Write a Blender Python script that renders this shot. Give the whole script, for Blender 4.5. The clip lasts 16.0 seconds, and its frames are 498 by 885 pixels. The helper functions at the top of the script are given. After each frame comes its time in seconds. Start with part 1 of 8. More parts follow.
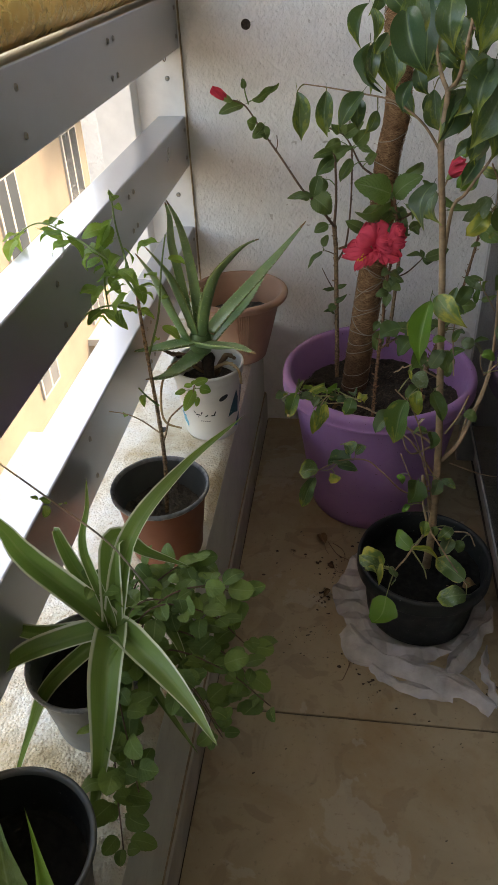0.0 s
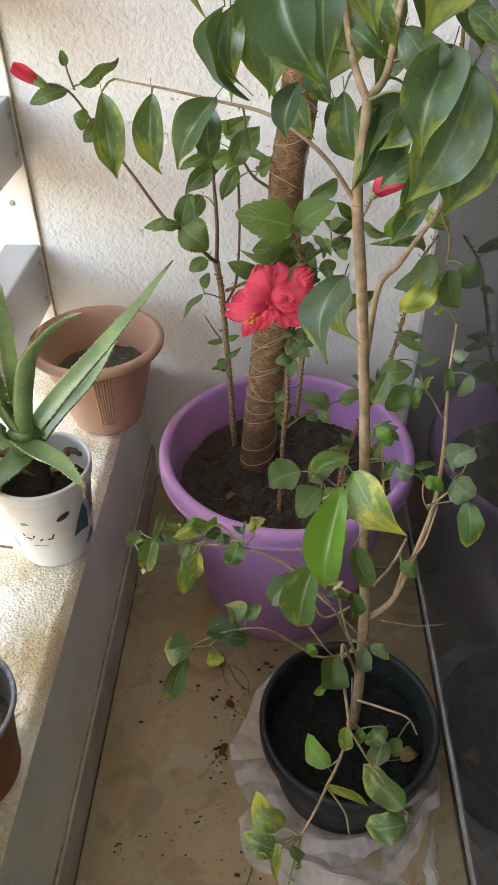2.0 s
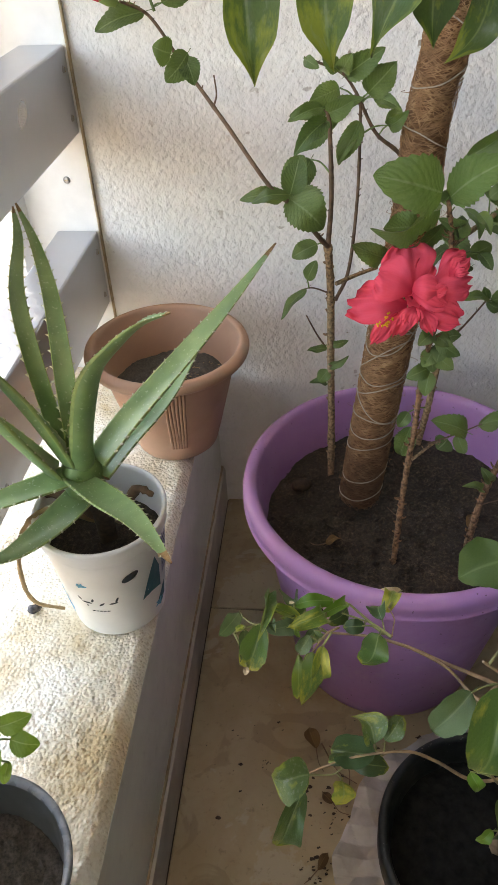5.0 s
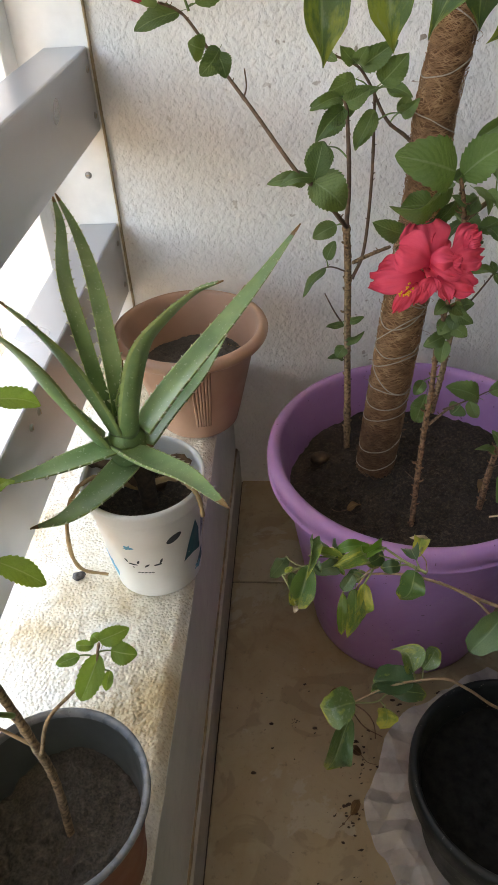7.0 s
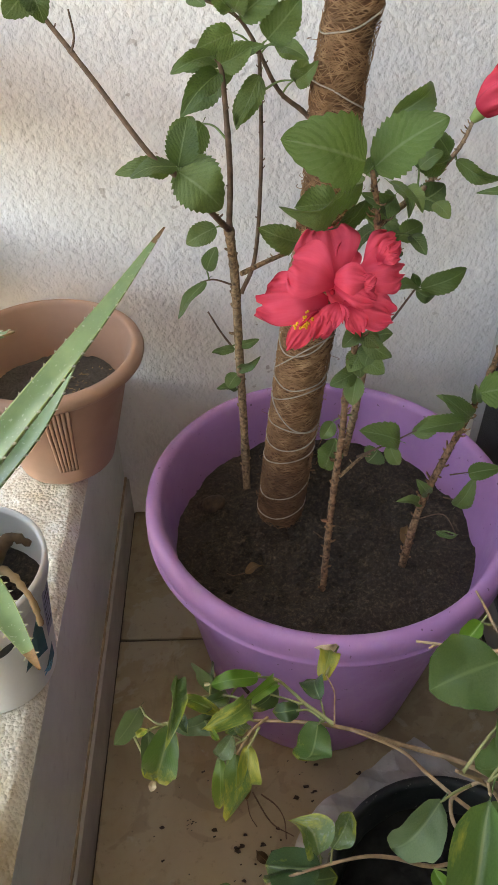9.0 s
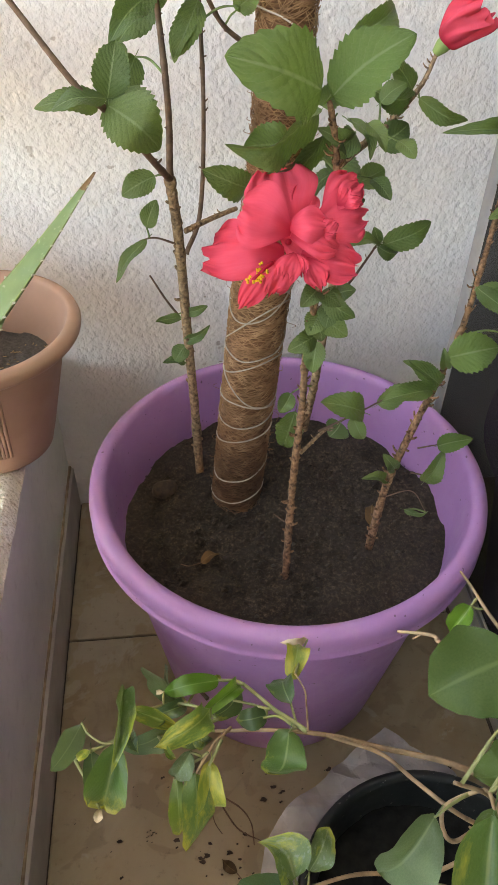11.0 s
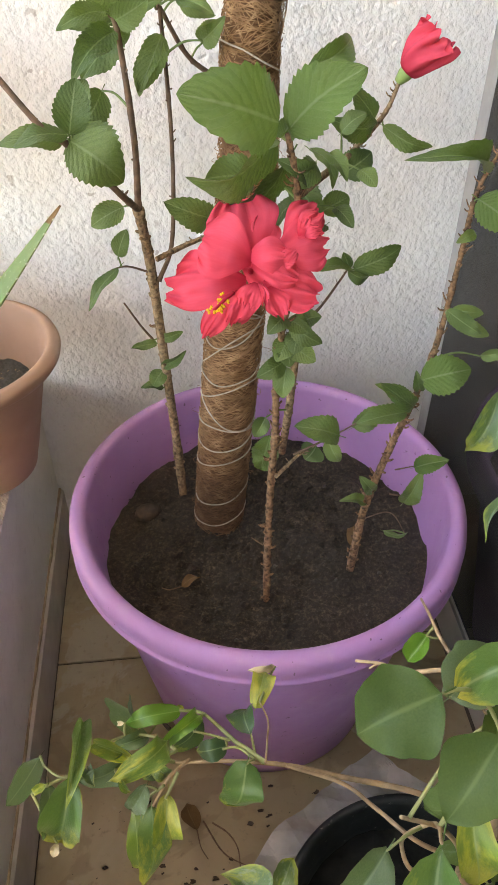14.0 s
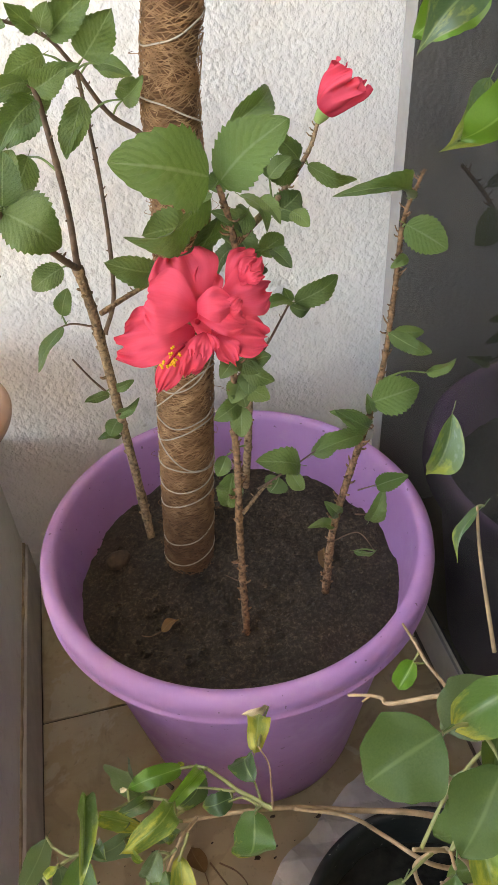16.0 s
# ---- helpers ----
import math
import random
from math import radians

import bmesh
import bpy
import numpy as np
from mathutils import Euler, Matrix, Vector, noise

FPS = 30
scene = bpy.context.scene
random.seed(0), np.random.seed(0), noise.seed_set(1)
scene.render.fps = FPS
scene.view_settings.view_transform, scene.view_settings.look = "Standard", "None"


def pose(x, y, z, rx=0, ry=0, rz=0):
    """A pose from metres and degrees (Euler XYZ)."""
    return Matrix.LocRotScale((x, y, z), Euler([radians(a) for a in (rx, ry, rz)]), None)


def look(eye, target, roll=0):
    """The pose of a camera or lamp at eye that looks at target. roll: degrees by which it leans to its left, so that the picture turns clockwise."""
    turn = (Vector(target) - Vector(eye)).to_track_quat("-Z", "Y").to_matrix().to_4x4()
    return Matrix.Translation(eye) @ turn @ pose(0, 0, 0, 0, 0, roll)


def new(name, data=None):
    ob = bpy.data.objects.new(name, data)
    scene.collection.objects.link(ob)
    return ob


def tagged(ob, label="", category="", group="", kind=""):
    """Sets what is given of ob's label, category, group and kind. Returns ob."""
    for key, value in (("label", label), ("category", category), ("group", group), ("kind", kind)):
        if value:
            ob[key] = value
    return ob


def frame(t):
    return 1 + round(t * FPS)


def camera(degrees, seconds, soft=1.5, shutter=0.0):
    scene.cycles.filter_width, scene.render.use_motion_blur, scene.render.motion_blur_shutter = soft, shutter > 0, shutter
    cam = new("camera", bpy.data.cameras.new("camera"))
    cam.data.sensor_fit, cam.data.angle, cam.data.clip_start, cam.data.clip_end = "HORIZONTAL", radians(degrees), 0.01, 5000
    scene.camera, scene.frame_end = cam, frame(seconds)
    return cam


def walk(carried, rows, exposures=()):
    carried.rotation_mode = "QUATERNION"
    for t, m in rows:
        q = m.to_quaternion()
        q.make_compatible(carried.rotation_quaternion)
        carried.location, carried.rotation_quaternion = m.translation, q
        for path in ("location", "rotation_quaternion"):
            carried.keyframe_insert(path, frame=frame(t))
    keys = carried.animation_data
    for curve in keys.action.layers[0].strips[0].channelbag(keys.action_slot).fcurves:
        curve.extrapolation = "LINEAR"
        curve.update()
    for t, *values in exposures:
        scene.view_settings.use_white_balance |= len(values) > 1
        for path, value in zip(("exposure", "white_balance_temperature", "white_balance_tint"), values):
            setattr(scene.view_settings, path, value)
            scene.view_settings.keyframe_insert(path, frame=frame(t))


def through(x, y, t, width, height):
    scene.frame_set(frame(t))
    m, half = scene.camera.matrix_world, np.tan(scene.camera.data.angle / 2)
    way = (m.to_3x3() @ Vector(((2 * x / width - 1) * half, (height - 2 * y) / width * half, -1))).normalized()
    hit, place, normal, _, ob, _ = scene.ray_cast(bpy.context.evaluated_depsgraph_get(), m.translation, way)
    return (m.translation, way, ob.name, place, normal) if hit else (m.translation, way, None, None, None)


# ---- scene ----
cam = camera(38.0, 16.0)
PATH = [
    (0, (0.225, 0.028, 1.2), (-0.031, 1.625, 0.023), -2.9),
    (0.5, (0.281, 0.133, 1.229), (0.106, 1.714, 0.016), -3.2),
    (1, (0.231, 0.273, 1.188), (0.077, 1.825, -0.064), -3.0),
    (1.5, (0.26, 0.397, 1.203), (0.151, 1.945, -0.059), -1.3),
    (2, (0.28, 0.521, 1.147), (0.208, 2.061, -0.127), -0.6),
    (2.5, (0.245, 0.53, 1.153), (0.194, 2.056, -0.139), -0.4),
    (3, (0.21, 0.594, 1.101), (0.164, 2.117, -0.194), -0.3),
    (3.5, (0.222, 0.67, 1.087), (0.151, 2.201, -0.199), -0.8),
    (4, (0.19, 0.713, 1.052), (0.104, 2.259, -0.214), -1.1),
    (4.5, (0.193, 0.73, 1.038), (0.066, 2.271, -0.232), -1.9),
    (5, (0.184, 0.729, 1.029), (-0.006, 2.26, -0.245), -2.9),
    (5.2, (0.173, 0.732, 1.032), (-0.031, 2.26, -0.242), -3.1),
    (7.3, (0.134, 0.649, 1.037), (-0.008, 2.191, -0.229), -3.7),
    (7.5, (0.131, 0.66, 1.031), (-0.001, 2.204, -0.233), -3.5),
    (8, (0.132, 0.725, 0.998), (0.048, 2.276, -0.262), -2.4),
    (8.5, (0.166, 0.811, 1.014), (0.159, 2.337, -0.279), -1.1),
    (9, (0.187, 0.864, 0.973), (0.233, 2.365, -0.348), -0.3),
    (9.5, (0.181, 0.893, 0.939), (0.283, 2.372, -0.402), 1.0),
    (10, (0.188, 0.906, 0.927), (0.326, 2.377, -0.421), 1.8),
    (10.2, (0.188, 0.908, 0.912), (0.337, 2.389, -0.424), 1.7),
    (12.5, (0.194, 0.903, 0.933), (0.387, 2.361, -0.422), 0.8),
    (13, (0.195, 0.906, 0.932), (0.394, 2.369, -0.418), 0.8),
    (13.5, (0.208, 0.908, 0.927), (0.396, 2.384, -0.41), 0.6),
    (14, (0.221, 0.908, 0.928), (0.376, 2.408, -0.386), -0.1),
    (14.5, (0.21, 0.891, 0.938), (0.356, 2.398, -0.369), -1.1),
    (15, (0.218, 0.883, 0.953), (0.384, 2.393, -0.348), -2.1),
    (15.5, (0.241, 0.883, 0.977), (0.45, 2.391, -0.32), -3.4),
    (16, (0.215, 0.917, 0.949), (0.503, 2.424, -0.334), -3.7),
]
walk(cam, [(t, look(eye, target, roll)) for t, eye, target, roll in PATH],
     exposures=[(0.0, 3.16, 9250, 13), (0.5, 3.75, 9250, 13), (1.0, 4.11, 9250, 13), (1.5, 4.14, 9250, 13), (2.5, 4.61, 9250, 13), (3.5, 4.52, 9250, 13), (4.5, 4.20, 9250, 13), (5.0, 4.19, 9250, 13), (5.4, 4.10, 9250, 13), (7.2, 3.90, 9250, 13), (7.5, 3.87, 9250, 13), (8.0, 3.80, 9250, 13), (8.5, 3.57, 9250, 13), (9.0, 4.31, 9250, 13), (10.0, 4.52, 9450, 13), (12.5, 4.89, 9850, 13), (14.5, 4.86, 9850, 13), (16.0, 4.83, 9850, 13)])

# ---- light ----
SUN_ELEVATION, SUN_FROM = 50.0, (0.80, 0.60)   # the sun stands behind our building and lights the facade opposite
world = bpy.data.worlds.new("sky")
scene.world = world
world.use_nodes = True
sky = world.node_tree.nodes.new("ShaderNodeTexSky")
sky.sky_type, sky.sun_disc = "NISHITA", False
sky.sun_elevation, sky.sun_rotation = radians(SUN_ELEVATION), math.atan2(SUN_FROM[0], SUN_FROM[1])
sky.air_density, sky.dust_density = 1.0, 5.0
world.node_tree.links.new(sky.outputs["Color"], world.node_tree.nodes["Background"].inputs["Color"])
world.node_tree.nodes["Background"].inputs["Strength"].default_value = 0.15
sun = new("sun", bpy.data.lights.new("sun", "SUN"))
sun.data.energy, sun.data.angle, sun.data.color = 0.3, radians(0.5), (1.0, 0.95, 0.86)
lift = math.tan(radians(SUN_ELEVATION)) * math.hypot(*SUN_FROM)
sun.matrix_world = look((SUN_FROM[0] * 20, SUN_FROM[1] * 20, lift * 20), (0, 0, 0))


# ---- materials ----
class Mat:
    """A node material in the making: short calls that add nodes and join them."""

    def __init__(self, name, color=(0.5, 0.5, 0.5), rough=0.6, metal=0.0, spec=0.5):
        self.m = bpy.data.materials.new(name)
        self.m.use_nodes = True
        self.t = self.m.node_tree
        self.bsdf = self.t.nodes["Principled BSDF"]
        self.out = self.t.nodes["Material Output"]
        self.bsdf.inputs["Base Color"].default_value = (*color, 1)
        self.bsdf.inputs["Roughness"].default_value = rough
        self.bsdf.inputs["Metallic"].default_value = metal
        self.bsdf.inputs["Specular IOR Level"].default_value = spec
        self.coord = None
        self.normal = None

    def node(self, kind, **sets):
        n = self.t.nodes.new("ShaderNode" + kind)
        for key, value in sets.items():
            n.inputs[key.replace("_", " ")].default_value = value
        return n

    def join(self, a, b):
        self.t.links.new(a, b)

    def where(self, space="Object"):
        if self.coord is None:
            self.coord = self.t.nodes.new("ShaderNodeTexCoord")
        return self.coord.outputs[space]

    def noise(self, scale, detail=4.0, rough=0.55, space="Object", distort=0.0, stretch=None):
        n = self.node("TexNoise", Scale=scale, Detail=detail, Roughness=rough, Distortion=distort)
        src = self.where(space)
        if stretch:
            mp = self.node("Mapping", Scale=stretch)
            self.join(src, mp.inputs["Vector"])
            src = mp.outputs["Vector"]
        self.join(src, n.inputs["Vector"])
        return n.outputs["Fac"]

    def ramp(self, fac, stops):
        r = self.t.nodes.new("ShaderNodeValToRGB")
        e = r.color_ramp.elements
        while len(e) < len(stops):
            e.new(0.5)
        for el, (pos, col) in zip(e, stops):
            el.position = pos
            el.color = (*col, 1) if isinstance(col, tuple) else (col, col, col, 1)
        self.join(fac, r.inputs["Fac"])
        return r.outputs["Color"]

    def mix(self, fac, a, b, blend="MIX"):
        n = self.t.nodes.new("ShaderNodeMix")
        n.data_type, n.blend_type = "RGBA", blend
        for v, s in ((fac, n.inputs[0]), (a, n.inputs[6]), (b, n.inputs[7])):
            if isinstance(v, tuple):
                s.default_value = (*v, 1)
            elif isinstance(v, (int, float)):
                s.default_value = v
            else:
                self.join(v, s)
        return n.outputs[2]

    def math(self, op, a, b=0.0):
        n = self.t.nodes.new("ShaderNodeMath")
        n.operation = op
        for v, s in ((a, n.inputs[0]), (b, n.inputs[1])):
            if isinstance(v, (int, float)):
                s.default_value = v
            else:
                self.join(v, s)
        return n.outputs[0]

    def color(self, out):
        self.join(out, self.bsdf.inputs["Base Color"])
        return self

    def rough(self, out):
        self.join(out, self.bsdf.inputs["Roughness"])
        return self

    def bump(self, height, strength=0.3, distance=0.002):
        n = self.node("Bump", Strength=strength, Distance=distance)
        self.join(height, n.inputs["Height"])
        if self.normal is not None:
            self.join(self.normal, n.inputs["Normal"])
        self.normal = n.outputs["Normal"]
        self.join(self.normal, self.bsdf.inputs["Normal"])
        return self

    def random(self):
        return self.t.nodes.new("ShaderNodeObjectInfo").outputs["Random"]

    def thin(self, color_out, amount):
        """Lets some light through, as a leaf does."""
        tr = self.t.nodes.new("ShaderNodeBsdfTranslucent")
        self.join(color_out, tr.inputs["Color"])
        mx = self.t.nodes.new("ShaderNodeMixShader")
        mx.inputs[0].default_value = amount
        self.join(self.bsdf.outputs[0], mx.inputs[1])
        self.join(tr.outputs[0], mx.inputs[2])
        self.join(mx.outputs[0], self.out.inputs["Surface"])
        return self


def plain(name, color, rough=0.6, metal=0.0, vary=0.12, scale=30.0, bump=0.0, bump_scale=200.0, spec=0.5):
    """A surface of one colour with soft blotches and, if asked, fine relief."""
    k = Mat(name, color, rough, metal, spec)
    low, high = tuple(c * (1 - vary) for c in color), tuple(min(c * (1 + vary), 1.0) for c in color)
    k.color(k.ramp(k.noise(scale), [(0.3, low), (0.7, high)]))
    k.rough(k.ramp(k.noise(scale * 2.3), [(0.3, max(rough - 0.08, 0.02)), (0.7, min(rough + 0.1, 1.0))]))
    if bump:
        k.bump(k.noise(bump_scale), bump, 0.001)
    return k.m


def stucco_material():
    k = Mat("white stucco", (0.78, 0.77, 0.74), 0.85)
    blotch = k.noise(2.5, 5)
    k.color(k.mix(k.ramp(k.noise(45, 3), [(0.45, 0.0), (0.75, 0.5)]), k.ramp(blotch, [(0.35, (0.78, 0.76, 0.73)), (0.7, (0.85, 0.84, 0.82))]), (0.74, 0.72, 0.69)))
    dirt = k.math("MULTIPLY", k.ramp(k.noise(55, 2, 0.5), [(0.69, 0.0), (0.72, 1.0)]), k.ramp(k.noise(3.2, 4, 0.6), [(0.44, 0.0), (0.62, 0.85)]))
    k.color(k.mix(dirt, k.bsdf.inputs["Base Color"].links[0].from_socket, (0.22, 0.15, 0.09)))
    k.bump(k.noise(135, 2.5, 0.5), 1.0, 0.0034)
    k.bump(k.ramp(k.noise(60, 2.0, 0.5), [(0.36, 0.0), (0.66, 1.0)]), 0.45, 0.0022)
    k.bump(k.noise(320, 3), 0.5, 0.0010)
    return k.m


def ledge_material():
    k = Mat("rough cream render", (0.7, 0.66, 0.56), 0.9)
    tint = k.ramp(k.noise(7, 5, 0.65), [(0.36, (0.90, 0.87, 0.79)), (0.50, (0.84, 0.77, 0.63)), (0.66, (0.62, 0.48, 0.29))])
    rust = k.math("MULTIPLY", k.ramp(k.noise(170, 4, 0.7), [(0.52, 0.0), (0.66, 0.7)]), k.ramp(k.noise(10, 4, 0.6), [(0.36, 0.0), (0.60, 1.0)]))
    k.color(k.mix(rust, tint, (0.42, 0.28, 0.14)))
    grit = k.node("TexVoronoi", Scale=230.0, Randomness=1.0)
    k.join(k.where(), grit.inputs["Vector"])
    k.bump(k.ramp(grit.outputs["Distance"], [(0.0, 1.0), (0.75, 0.0)]), 0.7, 0.0022)
    k.bump(k.noise(110, 3, 0.6), 0.6, 0.0030)
    k.bump(k.noise(520, 2), 0.5, 0.0010)
    k.bump(k.noise(34, 2), 0.3, 0.0030)
    return k.m


def kerb_material():
    k = Mat("grey painted kerb", (0.5, 0.49, 0.46), 0.75)
    k.color(k.mix(k.ramp(k.noise(60, 5, 0.6), [(0.58, 0.0), (0.78, 0.35)]), k.ramp(k.noise(7, 6, 0.65), [(0.3, (0.66, 0.65, 0.56)), (0.7, (0.80, 0.79, 0.69))]), (0.44, 0.40, 0.32)))
    k.bump(k.noise(40, 3), 0.15, 0.002)
    k.bump(k.noise(300, 3), 0.2, 0.0008)
    return k.m


def tile_material():
    k = Mat("beige glazed floor tile", (0.42, 0.35, 0.25), 0.4)
    base = k.ramp(k.noise(6, 6, 0.6, distort=0.8), [(0.3, (0.335, 0.270, 0.172)), (0.55, (0.39, 0.32, 0.21)), (0.75, (0.295, 0.225, 0.132))])
    wet = k.ramp(k.noise(11, 4, 0.5, distort=1.5), [(0.56, 0.0), (0.60, 0.6)])
    rust = k.ramp(k.noise(4.2, 6, 0.65, distort=0.6), [(0.52, 0.0), (0.74, 0.75)])
    grime = k.ramp(k.noise(90, 6, 0.65), [(0.58, 0.0), (0.72, 0.55)])
    c = k.mix(wet, base, (0.27, 0.21, 0.135))
    c = k.mix(rust, c, (0.30, 0.185, 0.075))
    pale = k.ramp(k.noise(5.2, 6, 0.62, distort=0.5), [(0.585, 0.0), (0.60, 0.55)])
    c = k.mix(pale, c, (0.44, 0.40, 0.32))
    k.color(k.mix(grime, c, (0.15, 0.11, 0.07)))
    k.rough(k.ramp(k.noise(14, 5), [(0.35, 0.28), (0.65, 0.55)]))
    k.bump(k.noise(60, 3), 0.06, 0.001)
    return k.m


def soil_material():
    k = Mat("dark potting soil", (0.03, 0.024, 0.019), 0.95)
    k.color(k.mix(k.ramp(k.noise(16, 4, 0.6), [(0.35, 0.0), (0.65, 0.5)]), k.ramp(k.noise(210, 6, 0.78), [(0.3, (0.020, 0.0145, 0.0105)), (0.52, (0.060, 0.043, 0.030)), (0.70, (0.185, 0.140, 0.098))]), (0.022, 0.016, 0.012)))
    k.bump(k.noise(75, 5, 0.6), 0.8, 0.010)
    k.bump(k.noise(330, 5, 0.75), 0.8, 0.0030)
    k.bump(k.noise(800, 3, 0.6), 0.8, 0.0012)
    return k.m


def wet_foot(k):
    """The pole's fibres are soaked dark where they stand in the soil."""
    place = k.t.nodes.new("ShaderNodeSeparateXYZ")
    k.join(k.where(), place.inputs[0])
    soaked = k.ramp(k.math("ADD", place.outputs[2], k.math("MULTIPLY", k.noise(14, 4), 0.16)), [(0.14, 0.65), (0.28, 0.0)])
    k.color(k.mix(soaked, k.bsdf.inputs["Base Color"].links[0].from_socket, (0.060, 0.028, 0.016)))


def strand_material():
    k = Mat("tan coir strand", (0.33, 0.165, 0.068), 0.85)
    k.color(k.ramp(k.noise(80, 3), [(0.25, (0.20, 0.105, 0.050)), (0.5, (0.38, 0.205, 0.100)), (0.75, (0.60, 0.37, 0.20))]))
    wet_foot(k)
    return k.m


def coir_material():
    k = Mat("brown coir fibre", (0.2, 0.11, 0.05), 0.95)
    fib = k.noise(95, 5, 0.7, stretch=(0.8, 0.8, 3.2), distort=2.5)
    k.color(k.ramp(fib, [(0.3, (0.085, 0.038, 0.018)), (0.5, (0.20, 0.098, 0.044)), (0.7, (0.36, 0.20, 0.098))]))
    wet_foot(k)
    k.bump(fib, 1.0, 0.004)
    return k.m


def black_material():
    k = Mat("black plastic with dust and lime stains", (0.012, 0.015, 0.0145), 0.45, spec=0.4)
    dust = k.ramp(k.noise(22, 6, 0.7), [(0.45, 0.0), (0.75, 0.30)])
    lime = k.ramp(k.noise(130, 4, 0.7), [(0.64, 0.0), (0.72, 0.55)])
    k.color(k.mix(lime, k.mix(dust, (0.010, 0.0125, 0.012), (0.045, 0.050, 0.050)), (0.32, 0.31, 0.30)))
    k.rough(k.ramp(k.noise(30, 5, 0.6), [(0.3, 0.36), (0.7, 0.60)]))
    k.bump(k.noise(160, 3), 0.06, 0.001)
    return k.m


def glass_material():
    """Tinted, dusty door glass: what lies behind shows darkly, the balcony mirrors in it."""
    k = Mat("tinted door glass")
    see = k.node("BsdfTransparent", Color=(0.16, 0.165, 0.165, 1))
    shine = k.node("BsdfGlossy", Roughness=0.02)
    edge = k.node("Fresnel", IOR=1.45)
    both = k.t.nodes.new("ShaderNodeMixShader")
    k.join(edge.outputs[0], both.inputs[0])
    k.join(see.outputs[0], both.inputs[1])
    k.join(shine.outputs[0], both.inputs[2])
    dust = k.node("BsdfDiffuse", Color=(0.45, 0.43, 0.40, 1))
    film = k.t.nodes.new("ShaderNodeMixShader")
    k.join(k.ramp(k.noise(22, 6, 0.7), [(0.35, 0.03), (0.62, 0.07), (0.8, 0.20)]), film.inputs[0])
    k.join(both.outputs[0], film.inputs[1])
    k.join(dust.outputs[0], film.inputs[2])
    k.join(film.outputs[0], k.out.inputs["Surface"])
    return k.m


def purple_material():
    k = Mat("purple plastic", (0.44, 0.225, 0.475), 0.48)
    base = k.ramp(k.noise(9, 5, 0.6), [(0.3, (0.40, 0.20, 0.44)), (0.7, (0.47, 0.245, 0.505))])
    base = k.mix(k.ramp(k.noise(26, 6, 0.7), [(0.56, 0.0), (0.76, 0.35)]), base, (0.50, 0.36, 0.46))
    k.color(k.mix(k.ramp(k.noise(170, 2, 0.4), [(0.725, 0.0), (0.745, 0.7)]), base, (0.10, 0.05, 0.08)))
    k.rough(k.ramp(k.noise(20, 6, 0.7), [(0.35, 0.38), (0.7, 0.62)]))
    k.bump(k.noise(90, 3), 0.05, 0.001)
    return k.m


def metal_material():
    k = Mat("grey coated aluminium rail", (0.5, 0.51, 0.53), 0.3, 0.68)
    smear = k.ramp(k.noise(11, 5, 0.7, distort=1.2), [(0.40, 0.0), (0.70, 0.4)])
    k.color(k.mix(smear, (0.47, 0.48, 0.50), (0.44, 0.445, 0.455)))
    k.rough(k.ramp(k.noise(3, 2, 0.5), [(0.3, 0.27), (0.7, 0.30)]))
    return k.m


